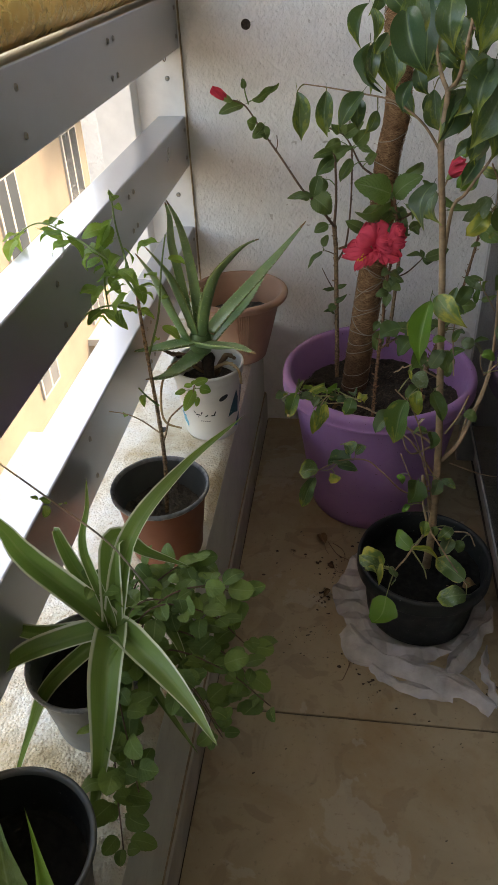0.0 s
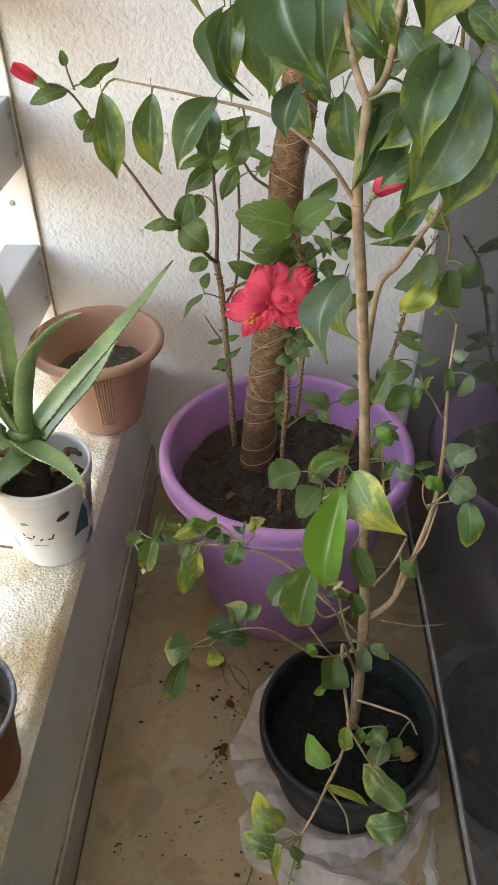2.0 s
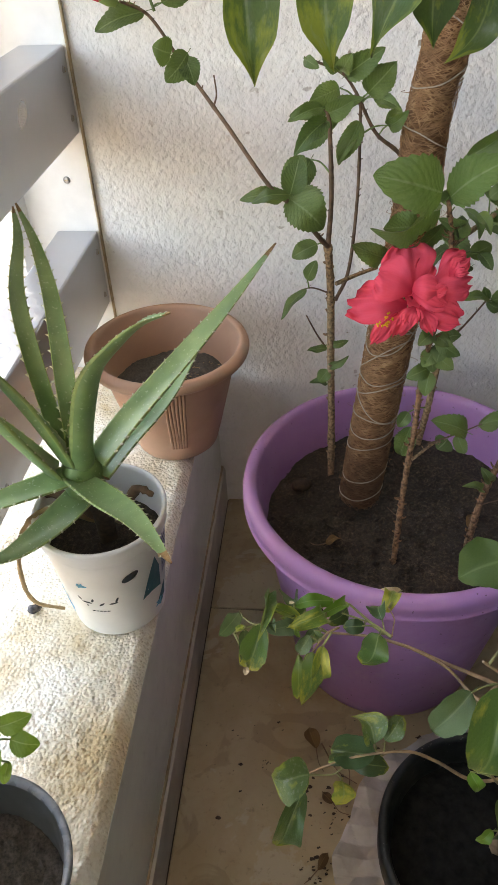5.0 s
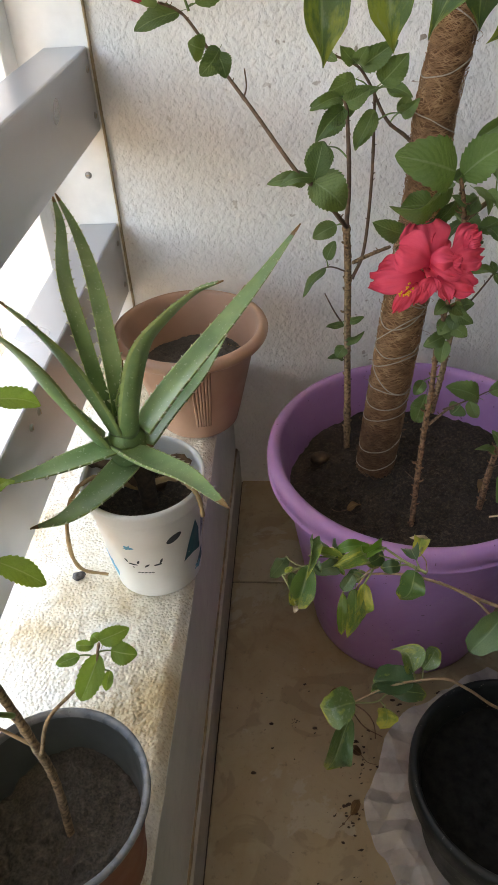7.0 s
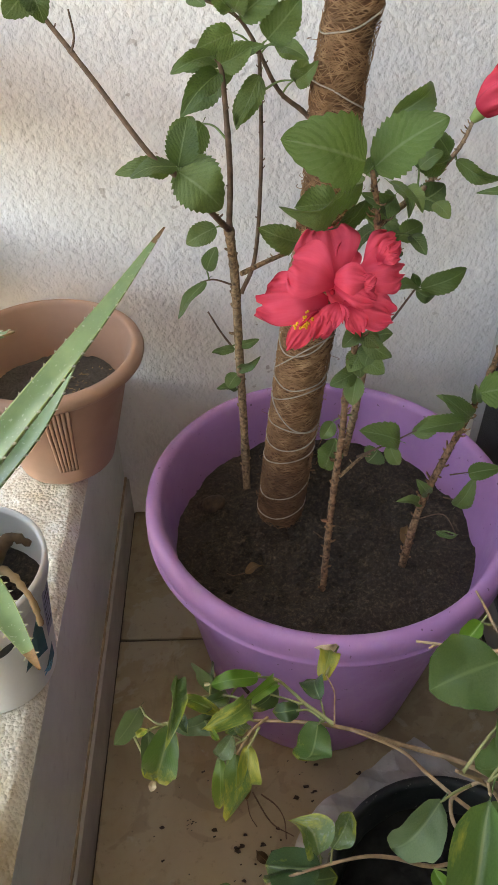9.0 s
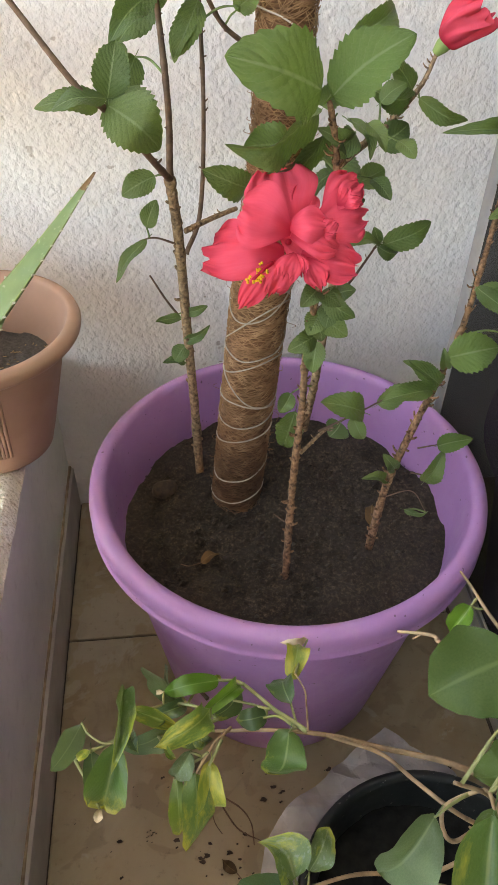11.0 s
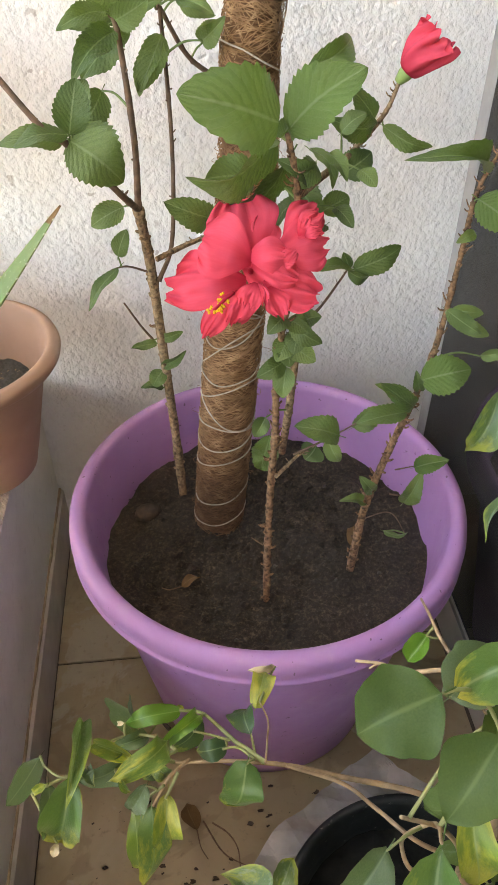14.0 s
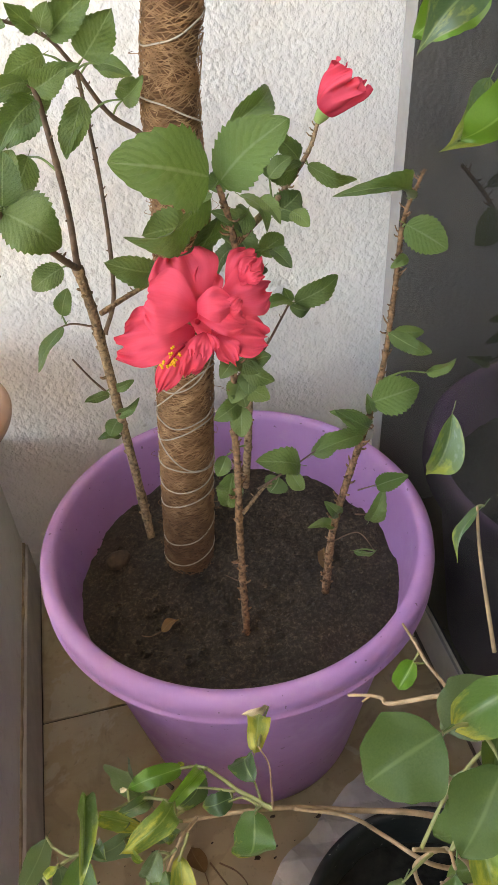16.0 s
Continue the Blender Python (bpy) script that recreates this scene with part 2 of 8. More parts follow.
M = dict(
    stucco=stucco_material(), ledge=ledge_material(), kerb=kerb_material(), tile=tile_material(), soil=soil_material(),
    coir=coir_material(), glass=glass_material(), rail=metal_material(),
    grout=plain("dark floor grout", (0.10, 0.08, 0.06), 0.9),
    skirting=plain("grey brown skirting tile", (0.50, 0.46, 0.39), 0.6, vary=0.2, scale=12, bump=0.1),
    caulk=plain("brown sealant", (0.38, 0.29, 0.18), 0.7, vary=0.35, scale=60),
    frame=plain("silver grey aluminium", (0.40, 0.39, 0.38), 0.42, 0.35, vary=0.08),
    plate=plain("white painted steel", (0.80, 0.79, 0.76), 0.5, vary=0.05),
    screw=plain("steel screw", (0.35, 0.34, 0.32), 0.35, 0.9),
    gold=plain("gold anodised handrail", (0.75, 0.46, 0.10), 0.28, 0.85, vary=0.08),
    slab=plain("white ceiling paint", (0.78, 0.77, 0.75), 0.9, vary=0.05, scale=4),
    track=plain("dirty dark aluminium", (0.24, 0.235, 0.22), 0.6, 0.2, vary=0.35, scale=25),
    # dimness of the unseen room, put into a dark grey
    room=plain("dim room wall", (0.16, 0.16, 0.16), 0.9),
    purple=purple_material(),
    brown=plain("terracotta brown plastic", (0.45, 0.265, 0.18), 0.55, vary=0.10, scale=12, bump=0.04),
    rust=plain("red brown thin plastic", (0.30, 0.105, 0.055), 0.5, vary=0.12, scale=14, bump=0.04),
    inner=plain("dark blue grey plastic", (0.095, 0.108, 0.104), 0.36, vary=0.2, scale=20),
    # blue grey rim, lightened to carry its bluish highlight in the colour
    lip=plain("blue grey rim plastic, highlight in its tone", (0.22, 0.24, 0.26), 0.28, vary=0.3, scale=40),
    black=black_material(),
    bucket=plain("white bucket plastic", (0.80, 0.80, 0.77), 0.38, vary=0.05, scale=18),
    facade=plain("warm beige facade plaster", (0.165, 0.140, 0.108), 0.9, vary=0.10, scale=0.7),
    facade_white=plain("white facade trim", (0.28, 0.27, 0.255), 0.7, vary=0.06, scale=2),
    greypot=plain("mid grey plastic", (0.20, 0.21, 0.21), 0.5, vary=0.15, scale=14),
    peat=plain("black wet peat", (0.0115, 0.0115, 0.0105), 1.0, spec=0.1, vary=0.4, scale=80, bump=0.9, bump_scale=160),
    dry=plain("dry grey brown soil", (0.078, 0.068, 0.057), 0.95, vary=0.45, scale=420, bump=1.0, bump_scale=380),
    pane=plain("dark window pane", (0.05, 0.06, 0.07), 0.08, vary=0.1, scale=1),
    street=plain("pale street paving", (0.35, 0.33, 0.30), 0.9, vary=0.15, scale=0.4),
)


# ---- mesh tools ----
def part(name, bm, material, parent=None, label="", smooth=True):
    """Links a bmesh as one mesh object, under a thing or a part."""
    me = bpy.data.meshes.new(name)
    bm.to_mesh(me)
    bm.free()
    return mesh_part(name, me, material, parent, label, smooth)


def mesh_part(name, me, material, parent=None, label="", smooth=True):
    if smooth:
        me.polygons.foreach_set("use_smooth", [True] * len(me.polygons))
    if not me.materials:
        me.materials.append(material)
    ob = new(name, me)
    ob.parent = parent
    if label:
        ob["label"] = label
    return ob


def thing(name, label, category, at=(0, 0, 0), group="", kind=""):
    ob = new(name)
    ob.empty_display_size = 0.05
    ob.location = at
    return tagged(ob, label, category, group, kind)


def box(x0, x1, y0, y1, z0, z1, bevel=0.0, seg=2, into=None):
    bm = into or bmesh.new()
    vs = [bm.verts.new((x, y, z)) for x in (x0, x1) for y in (y0, y1) for z in (z0, z1)]
    for q in ((0, 1, 3, 2), (4, 6, 7, 5), (0, 4, 5, 1), (2, 3, 7, 6), (0, 2, 6, 4), (1, 5, 7, 3)):
        bm.faces.new([vs[i] for i in q])
    if bevel:
        es = {e for v in vs for e in v.link_edges}
        bmesh.ops.bevel(bm, geom=list(es), offset=bevel, segments=seg, affect="EDGES", profile=0.5)
    return bm


def lathe(profile, seg=64, wobble=0.0, into=None, centre=(0, 0, 0)):
    """Turns (radius, height) pairs round the upright axis; radius 0 closes to a point."""
    bm = into or bmesh.new()
    cx, cy, cz = centre
    rings = []
    for r, z in profile:
        if r < 1e-6:
            rings.append([bm.verts.new((cx, cy, cz + z))])
            continue
        ring = []
        for i in range(seg):
            a = math.tau * i / seg
            k = r * (1 + wobble * math.sin(2 * a + 0.7) + 0.4 * wobble * math.sin(3 * a))
            ring.append(bm.verts.new((cx + k * math.cos(a), cy + k * math.sin(a), cz + z)))
        rings.append(ring)
    for a, b in zip(rings, rings[1:]):
        for i in range(seg):
            j = (i + 1) % seg
            if len(a) == 1 and len(b) == 1:
                continue
            if len(a) == 1:
                bm.faces.new((a[0], b[j], b[i]))
            elif len(b) == 1:
                bm.faces.new((a[i], a[j], b[0]))
            else:
                bm.faces.new((a[i], a[j], b[j], b[i]))
    return bm


def smooth_path(points, steps=6):
    """A Catmull-Rom line through the points."""
    p = [Vector(q) for q in points]
    if len(p) < 3:
        return [p[0].lerp(p[-1], i / steps) for i in range(steps + 1)]
    p = [2 * p[0] - p[1], *p, 2 * p[-1] - p[-2]]
    line = []
    for a, b, c, d in zip(p, p[1:], p[2:], p[3:]):
        for i in range(steps):
            t = i / steps
            line.append(0.5 * ((2 * b) + (c - a) * t + (2 * a - 5 * b + 4 * c - d) * t * t + (3 * b - a - 3 * c + d) * t ** 3))
    return line + [p[-2]]


def tube(points, r0, r1, seg=8, steps=5, knots=0.0, into=None, seed=1, taper=1.0):
    """A tapered, slightly knotty tube along a smooth line, with closed ends."""
    bm = into or bmesh.new()
    line = smooth_path(points, steps)
    rng = random.Random(seed)
    side = Vector((0.3, 0.2, 1)).cross(line[1] - line[0])
    if side.length < 1e-5:
        side = Vector((1, 0, 0))
    side.normalize()
    rings = []
    for n, q in enumerate(line):
        ahead = (line[min(n + 1, len(line) - 1)] - line[max(n - 1, 0)]).normalized()
        side = (side - ahead * side.dot(ahead)).normalized()
        other = ahead.cross(side)
        k = n / (len(line) - 1)
        r = (r0 + (r1 - r0) * k ** taper) * (1 + knots * (rng.random() - 0.4))
        if knots > 0.04 and rng.random() < 0.10:
            r *= 1.16
        rings.append([bm.verts.new(q + r * (side * math.cos(math.tau * i / seg) + other * math.sin(math.tau * i / seg))) for i in range(seg)])
    for a, b in zip(rings, rings[1:]):
        for i in range(seg):
            bm.faces.new((a[i], a[(i + 1) % seg], b[(i + 1) % seg], b[i]))
    bm.faces.new(list(reversed(rings[0])))
    bm.faces.new(rings[-1])
    return bm


def sheet(nx, ny, place, into=None, uv=False):
    """A grid of (nx+1) x (ny+1) points from place(u, v), u and v in 0..1."""
    bm = into or bmesh.new()
    g = [[bm.verts.new(place(i / nx, j / ny)) for j in range(ny + 1)] for i in range(nx + 1)]
    layer = bm.loops.layers.uv.verify() if uv else None
    for i in range(nx):
        for j in range(ny):
            f = bm.faces.new((g[i][j], g[i + 1][j], g[i + 1][j + 1], g[i][j + 1]))
            if uv:
                for lp, (a, b) in zip(f.loops, ((i, j), (i + 1, j), (i + 1, j + 1), (i, j + 1))):
                    lp[layer].uv = (a / nx, b / ny)
    return bm


# ---- the balcony ----
WALL_Y, DOOR_X, LEAF_X, RAIL_X, LEDGE_Z = 1.785, 0.573, 0.529, -0.166, 0.32
BACK_Y = -1.7

floor = tagged(part("floor", box(-0.02, DOOR_X + 0.3, BACK_Y, WALL_Y + 0.1, -0.15, -0.004), M["grout"], smooth=False),
               "beige glazed tile floor with dirt, rust stains and dark joints", "floor", kind="structure")

north = tagged(part("wall_north", box(-0.42, DOOR_X + 0.30, WALL_Y, WALL_Y + 0.20, -0.15, 2.75), M["stucco"], smooth=False),
               "white rough stucco end wall with a drilled hole", "wall", kind="structure")
# no recess: a dark disc paints the shade inside the drilled hole
part("drill_hole", lathe([(0.0, 0.0), (0.0075, 0.0), (0.0095, 0.0012), (0.0105, 0.0)], 20), M["soil"], north, "dark disc for the shade inside a drilled hole").matrix_basis = pose(-0.018, WALL_Y - 0.001, 1.013, 90)

# unseen end wall, added full height to stop light from behind
tagged(part("wall_south", box(-0.42, DOOR_X + 0.30, BACK_Y - 0.2, BACK_Y, -0.15, 2.75), M["stucco"], smooth=False),
       "unseen stucco wall added behind, shuts out light", "wall", kind="structure")
# unseen slab; its overhang past the rail is added to cut sky light
tagged(part("ceiling", box(-0.75, 4.2, BACK_Y - 0.2, WALL_Y + 0.20, 2.75, 2.95), M["slab"], smooth=False),
       "unseen white slab over the balcony, cuts the sky light", "ceiling", kind="structure")


def ledge_top(u, v):
    x, y = -0.34 + 0.336 * u, BACK_Y + (WALL_Y - BACK_Y) * v
    q = Vector((x, y, 0.0))
    rise = 0.0022 * noise.noise(q * 60) + 0.0012 * noise.noise(q * 140) + 0.004 * noise.noise(q * 7)
    edge = max(0.0, (u - 0.955) / 0.045)
    return (x + 0.002 * noise.noise(q * 25), y, LEDGE_Z + rise * (1 - edge) - 0.012 * edge ** 2)


ledge = tagged(part("ledge", box(-0.34, -0.004, BACK_Y, WALL_Y, -0.15, LEDGE_Z - 0.012), M["kerb"], smooth=False),
               "low masonry ledge, grey painted side, rough cream top", "ledge", kind="structure")
part("coping", sheet(66, 700, ledge_top), M["ledge"], ledge, "rough sunlit cream render top")
part("skirting", box(-0.004, 0.0035, BACK_Y, WALL_Y, -0.004, 0.084, 0.001), M["skirting"], ledge, "grey brown skirting tile", smooth=False)
part("sealant", tube([(-0.003, BACK_Y, 0.086), (-0.003, -0.4, 0.087), (-0.003, 0.9, 0.085), (-0.003, WALL_Y, 0.086)], 0.0022, 0.0022, 6, 30, 0.8), M["caulk"], ledge, "cracked brown sealant line")

# railing: three box beams on an end post, a gold handrail above
railing = thing("railing", "grey aluminium balcony railing of wide horizontal beams with gold handrail", "railing")
for low, high in ((0.972, 1.077), (0.722, 0.835), (0.452, 0.577)):
    part("beam", box(RAIL_X - 0.064, RAIL_X, BACK_Y, WALL_Y - 0.008, low, high, 0.003), M["rail"], railing, smooth=False)
part("end_plate", box(-0.272, RAIL_X + 0.002, WALL_Y - 0.008, WALL_Y - 0.0005, LEDGE_Z, 1.10, 0.001), M["plate"], railing, "white end plate screwed to the wall", smooth=False)
part("edge_strip", box(RAIL_X + 0.002, RAIL_X + 0.0048, WALL_Y - 0.009, WALL_Y - 0.0005, LEDGE_Z, 1.12, 0.001), M["caulk"], railing, "brown sealant strip", smooth=False)
part("end_post", box(-0.36, -0.272, WALL_Y - 0.06, WALL_Y - 0.0005, LEDGE_Z, 1.10, 0.002), M["plate"], railing, smooth=False)

# sliding door with its frame and sill track, and the dim room behind
door = tagged(part("door_1", box(LEAF_X + 0.077, LEAF_X + 0.15, WALL_Y - 0.168, WALL_Y, 0.0, 2.3, 0.002), M["frame"], smooth=False),
              "dark tinted sliding glass door in a silver aluminium frame", "door", kind="structure")
part("stile", box(LEAF_X - 0.001, LEAF_X + 0.0765, WALL_Y - 0.169, WALL_Y - 0.142, 0.0, 2.3, 0.003), M["frame"], door, smooth=False)
part("head", box(LEAF_X, LEAF_X + 0.07, BACK_Y, WALL_Y - 0.1695, 2.24, 2.3, 0.002), M["frame"], door, smooth=False)
part("track", box(LEAF_X - 0.003, LEAF_X + 0.010, BACK_Y, WALL_Y - 0.17, 0.184, 0.192, 0.001), M["track"], door, "dirty aluminium bottom rail", smooth=False)
part("pane", box(LEAF_X, LEAF_X + 0.006, BACK_Y, WALL_Y - 0.1695, 0.1925, 2.24), M["glass"], door, "dark dusty glass", smooth=False)
part("sill", box(LEAF_X + 0.004, DOOR_X + 0.30, BACK_Y, WALL_Y - 0.17, 0.165, 0.1835, 0.001), M["frame"], door, "sill over a recessed threshold", smooth=False)
part("threshold", box(DOOR_X, DOOR_X + 0.30, BACK_Y, WALL_Y, -0.003, 0.1645), M["skirting"], door, smooth=False)
# unseen wall and closed room box, added to block the sun
tagged(part("wall_above_door", box(LEAF_X, LEAF_X + 0.2, BACK_Y, WALL_Y, 2.3, 2.75), M["stucco"], smooth=False), "unseen stucco wall added over the door against the sun", "wall", kind="structure")
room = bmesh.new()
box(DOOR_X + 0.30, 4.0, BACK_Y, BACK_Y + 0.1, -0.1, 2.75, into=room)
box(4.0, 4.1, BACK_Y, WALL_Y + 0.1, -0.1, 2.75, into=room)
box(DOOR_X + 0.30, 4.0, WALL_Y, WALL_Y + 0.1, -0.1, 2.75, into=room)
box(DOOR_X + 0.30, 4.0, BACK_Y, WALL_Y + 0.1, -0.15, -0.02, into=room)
tagged(part("wall_room", room, M["room"], smooth=False), "closed dark grey room added behind the glass", "wall", kind="structure")

# ---- outside ----
tagged(part("ground", box(-40, -0.6, -40, 60, -15.2, -15.0), M["street"], smooth=False), "pale paved street far below", "ground", kind="structure")


def facade():
    """The house across the street: storeys with windows and balconies with white rails."""
    house = thing("apartment_building", "sunlit warm beige apartment house with white balcony rails", "building", (-7.0, 6.0, -15.0))
    part("wall", box(-4.0, 0.0, -22, 24, 0, 16.1), M["facade"], house, smooth=False)
    part("roof", box(-4.2, 0.3, -22.2, 24.2, 16.1, 16.3), M["facade_white"], house, smooth=False)
    one = box(-0.015, 0.015, -0.015, 0.015, -0.149, 0.669)
    baluster = bpy.data.meshes.new("baluster")
    one.to_mesh(baluster)
    one.free()
    for s in range(5):
        z = 0.7 + 3.1 * s
        for c in range(11):
            y = -20.0 + 4.0 * c
            win = part("window", box(-0.02, 0.06, y, y + 1.1, z, z + 2.1, 0.01), M["facade_white"], house, smooth=False)
            part("glazing", box(0.061, 0.066, y + 0.08, y + 0.5, z + 0.08, z + 2.02), M["pane"], win, smooth=False)
            part("glazing", box(0.061, 0.066, y + 0.6, y + 1.02, z + 0.08, z + 2.02), M["pane"], win, smooth=False)
            if c % 2 == 0:
                bal = part("balcony", box(0.0, 1.1, y - 0.6, y + 2.9, z - 0.35, z - 0.15), M["facade_white"], house, smooth=False)
                for h in (0.75, 0.0):
                    part("rail", box(1.02, 1.08, y - 0.6, y + 2.9, z + h - 0.08, z + h), M["facade_white"], bal, smooth=False)
                for i in range(15):
                    mesh_part("baluster", baluster, M["facade_white"], bal, smooth=False).location = (1.05, y - 0.585 + 0.245 * i, z)


facade()


# ---- pots ----
def purple_pot():
    pot = thing("flower_pot", "large round purple plastic flower pot with thick rolled rim", "flower pot", (0.299, 1.467, 0))
    part("body", lathe([(0.0, 0.0), (0.139, 0.0), (0.145, 0.006), (0.149, 0.03), (0.155, 0.07), (0.1945, 0.325), (0.197, 0.334)], 96), M["purple"], pot)
    part("rim", lathe([(0.1955, 0.330), (0.2110, 0.3290), (0.2150, 0.3305), (0.2167, 0.3335), (0.2160, 0.3362), (0.2146, 0.3380), (0.2158, 0.3445), (0.2165, 0.352), (0.2150, 0.3600), (0.2100, 0.3655), (0.2040, 0.3665), (0.1995, 0.3640),
                       (0.1972, 0.3585), (0.1940, 0.345), (0.1868, 0.300), (0.1795, 0.255)], 128), M["purple"], pot)
    return pot


def soil(name, label, at, r, z, rough=0.006, dish=0.0, seed=1, skin="soil"):
    def place(u, v):
        a, k = math.tau * u, r * v
        q = Vector((k * math.cos(a) + seed, k * math.sin(a), 0.3))
        rise = rough * (noise.noise(q * 18) + 0.6 * noise.noise(q * 45) + 0.40 * noise.noise(q * 110) + 0.22 * noise.noise(q * 230)) - dish * (1 - v * v)
        return (k * math.cos(a), k * math.sin(a), rise)
    bm = sheet(150, 54, place)
    bmesh.ops.remove_doubles(bm, verts=bm.verts, dist=1e-5)
    ob = part(name, bm, M[skin])
    ob.location = (*at, z)
    return tagged(ob, label, "soil")


def brown_pot():
    pot = thing("flower_pot", "terracotta brown plastic pot with ribbed panel and thick rim", "flower pot", (-0.033, 1.590, LEDGE_Z + 0.002))
    part("body", lathe([(0.0, 0.0), (0.058, 0.0), (0.062, 0.004), (0.064, 0.012), (0.0690, 0.030), (0.0995, 0.157), (0.1005, 0.160)], 80), M["brown"], pot)
    part("rim", lathe([(0.099, 0.156), (0.1095, 0.1550), (0.1140, 0.1560), (0.1162, 0.1590), (0.1172, 0.1635), (0.1155, 0.1685), (0.1105, 0.1715), (0.1065, 0.1730), (0.1035, 0.1715), (0.1015, 0.167), (0.0955, 0.150), (0.0865, 0.115), (0.0790, 0.085)], 96), M["brown"], pot)
    for i in range(6):
        a = radians(-84.0 + 3.2 * i)
        low, high = Vector((0.0695 * math.cos(a), 0.0695 * math.sin(a), 0.032)), Vector((0.0970 * math.cos(a), 0.0970 * math.sin(a), 0.146))
        part("rib", tube([low, low.lerp(high, 0.5), high], 0.0021, 0.0024, 8, 3), M["brown"], pot)
    return pot


def ledge_pot(at, label, r=0.080, h=0.135, skin="rust", lip="lip", lining="inner"):
    pot = thing("flower_pot", label, "flower pot", (*at, LEDGE_Z + 0.002))
    k = r / 0.080
    part("body", lathe([(0.0, 0.0), (0.055 * k, 0.0), (0.0590 * k, 0.003), (0.0605 * k, 0.010), (0.062 * k, 0.03), (0.0735 * k, h - 0.010)], 64, 0.006), M[skin], pot)
    part("rim", lathe([(0.0735 * k, h - 0.012), (0.0775 * k, h - 0.010), (0.080 * k, h - 0.006), (0.080 * k, h - 0.001), (0.0775 * k, h), (0.0748 * k, h - 0.002), (0.0735 * k, h - 0.006)], 64, 0.009), M[lip], pot, "rolled rim")
    part("lining", lathe([(0.0738 * k, h - 0.0055), (0.072 * k, h - 0.012), (0.066 * k, h * 0.6), (0.060 * k, h * 0.35)], 64, 0.006), M[lining], pot, "dark lining")
    return pot


def black_pot():
    pot = thing("flower_pot", "black plastic nursery pot standing in a plastic bag on the floor", "flower pot", (0.396, 1.087, 0.006))
    part("body", lathe([(0.0, 0.0), (0.098, 0.0), (0.103, 0.005), (0.105, 0.015), (0.118, 0.118), (0.122, 0.121), (0.125, 0.124)], 80), M["black"], pot)
    part("rim", lathe([(0.120, 0.118), (0.1282, 0.119), (0.1306, 0.123), (0.1316, 0.150), (0.1301, 0.155), (0.1263, 0.157), (0.1225, 0.155), (0.1205, 0.148), (0.1125, 0.10), (0.107, 0.06)], 80), M["black"], pot)
    return pot


def bucket():
    pot = thing("bucket", "white plastic food bucket with teal print reused as a pot", "bucket", (-0.051, 1.272, LEDGE_Z + 0.002))
    part("body", lathe([(0.0, 0.0), (0.0520, 0.0), (0.0545, 0.003), (0.0555, 0.010), (0.0682, 0.138), (0.0690, 0.140)], 72), M["bucket"], pot)
    part("rim", lathe([(0.0682, 0.136), (0.0705, 0.1365), (0.0714, 0.139), (0.0722, 0.150), (0.0716, 0.1525), (0.0730, 0.1535), (0.0733, 0.1575), (0.0714, 0.1595), (0.0690, 0.159), (0.0678, 0.154), (0.0662, 0.135), (0.0585, 0.06)], 72), M["bucket"], pot)
    return pot


purple_pot()
soil("soil", "dark damp soil with crumbs in the purple pot", (0.299, 1.467), 0.1860, 0.285, 0.009)
brown_pot()
soil("soil", "dry grey brown soil in the terracotta pot", (-0.033, 1.590), 0.0850, 0.424, 0.006, seed=5, skin="dry")
ledge_pot((-0.067, 0.910), "red brown thin plastic pot with blue grey rim on the ledge")
soil("soil", "dry grey brown soil in the ledge pot", (-0.067, 0.910), 0.0665, 0.405, 0.010, seed=9, skin="dry")
black_pot()
soil("soil", "black soil in the nursery pot", (0.396, 1.087), 0.1155, 0.115, 0.006, seed=14, skin="peat")
white_bucket = bucket()
soil("soil", "dark wet soil in the white bucket", (-0.051, 1.272), 0.0650, 0.432, 0.004, seed=20)


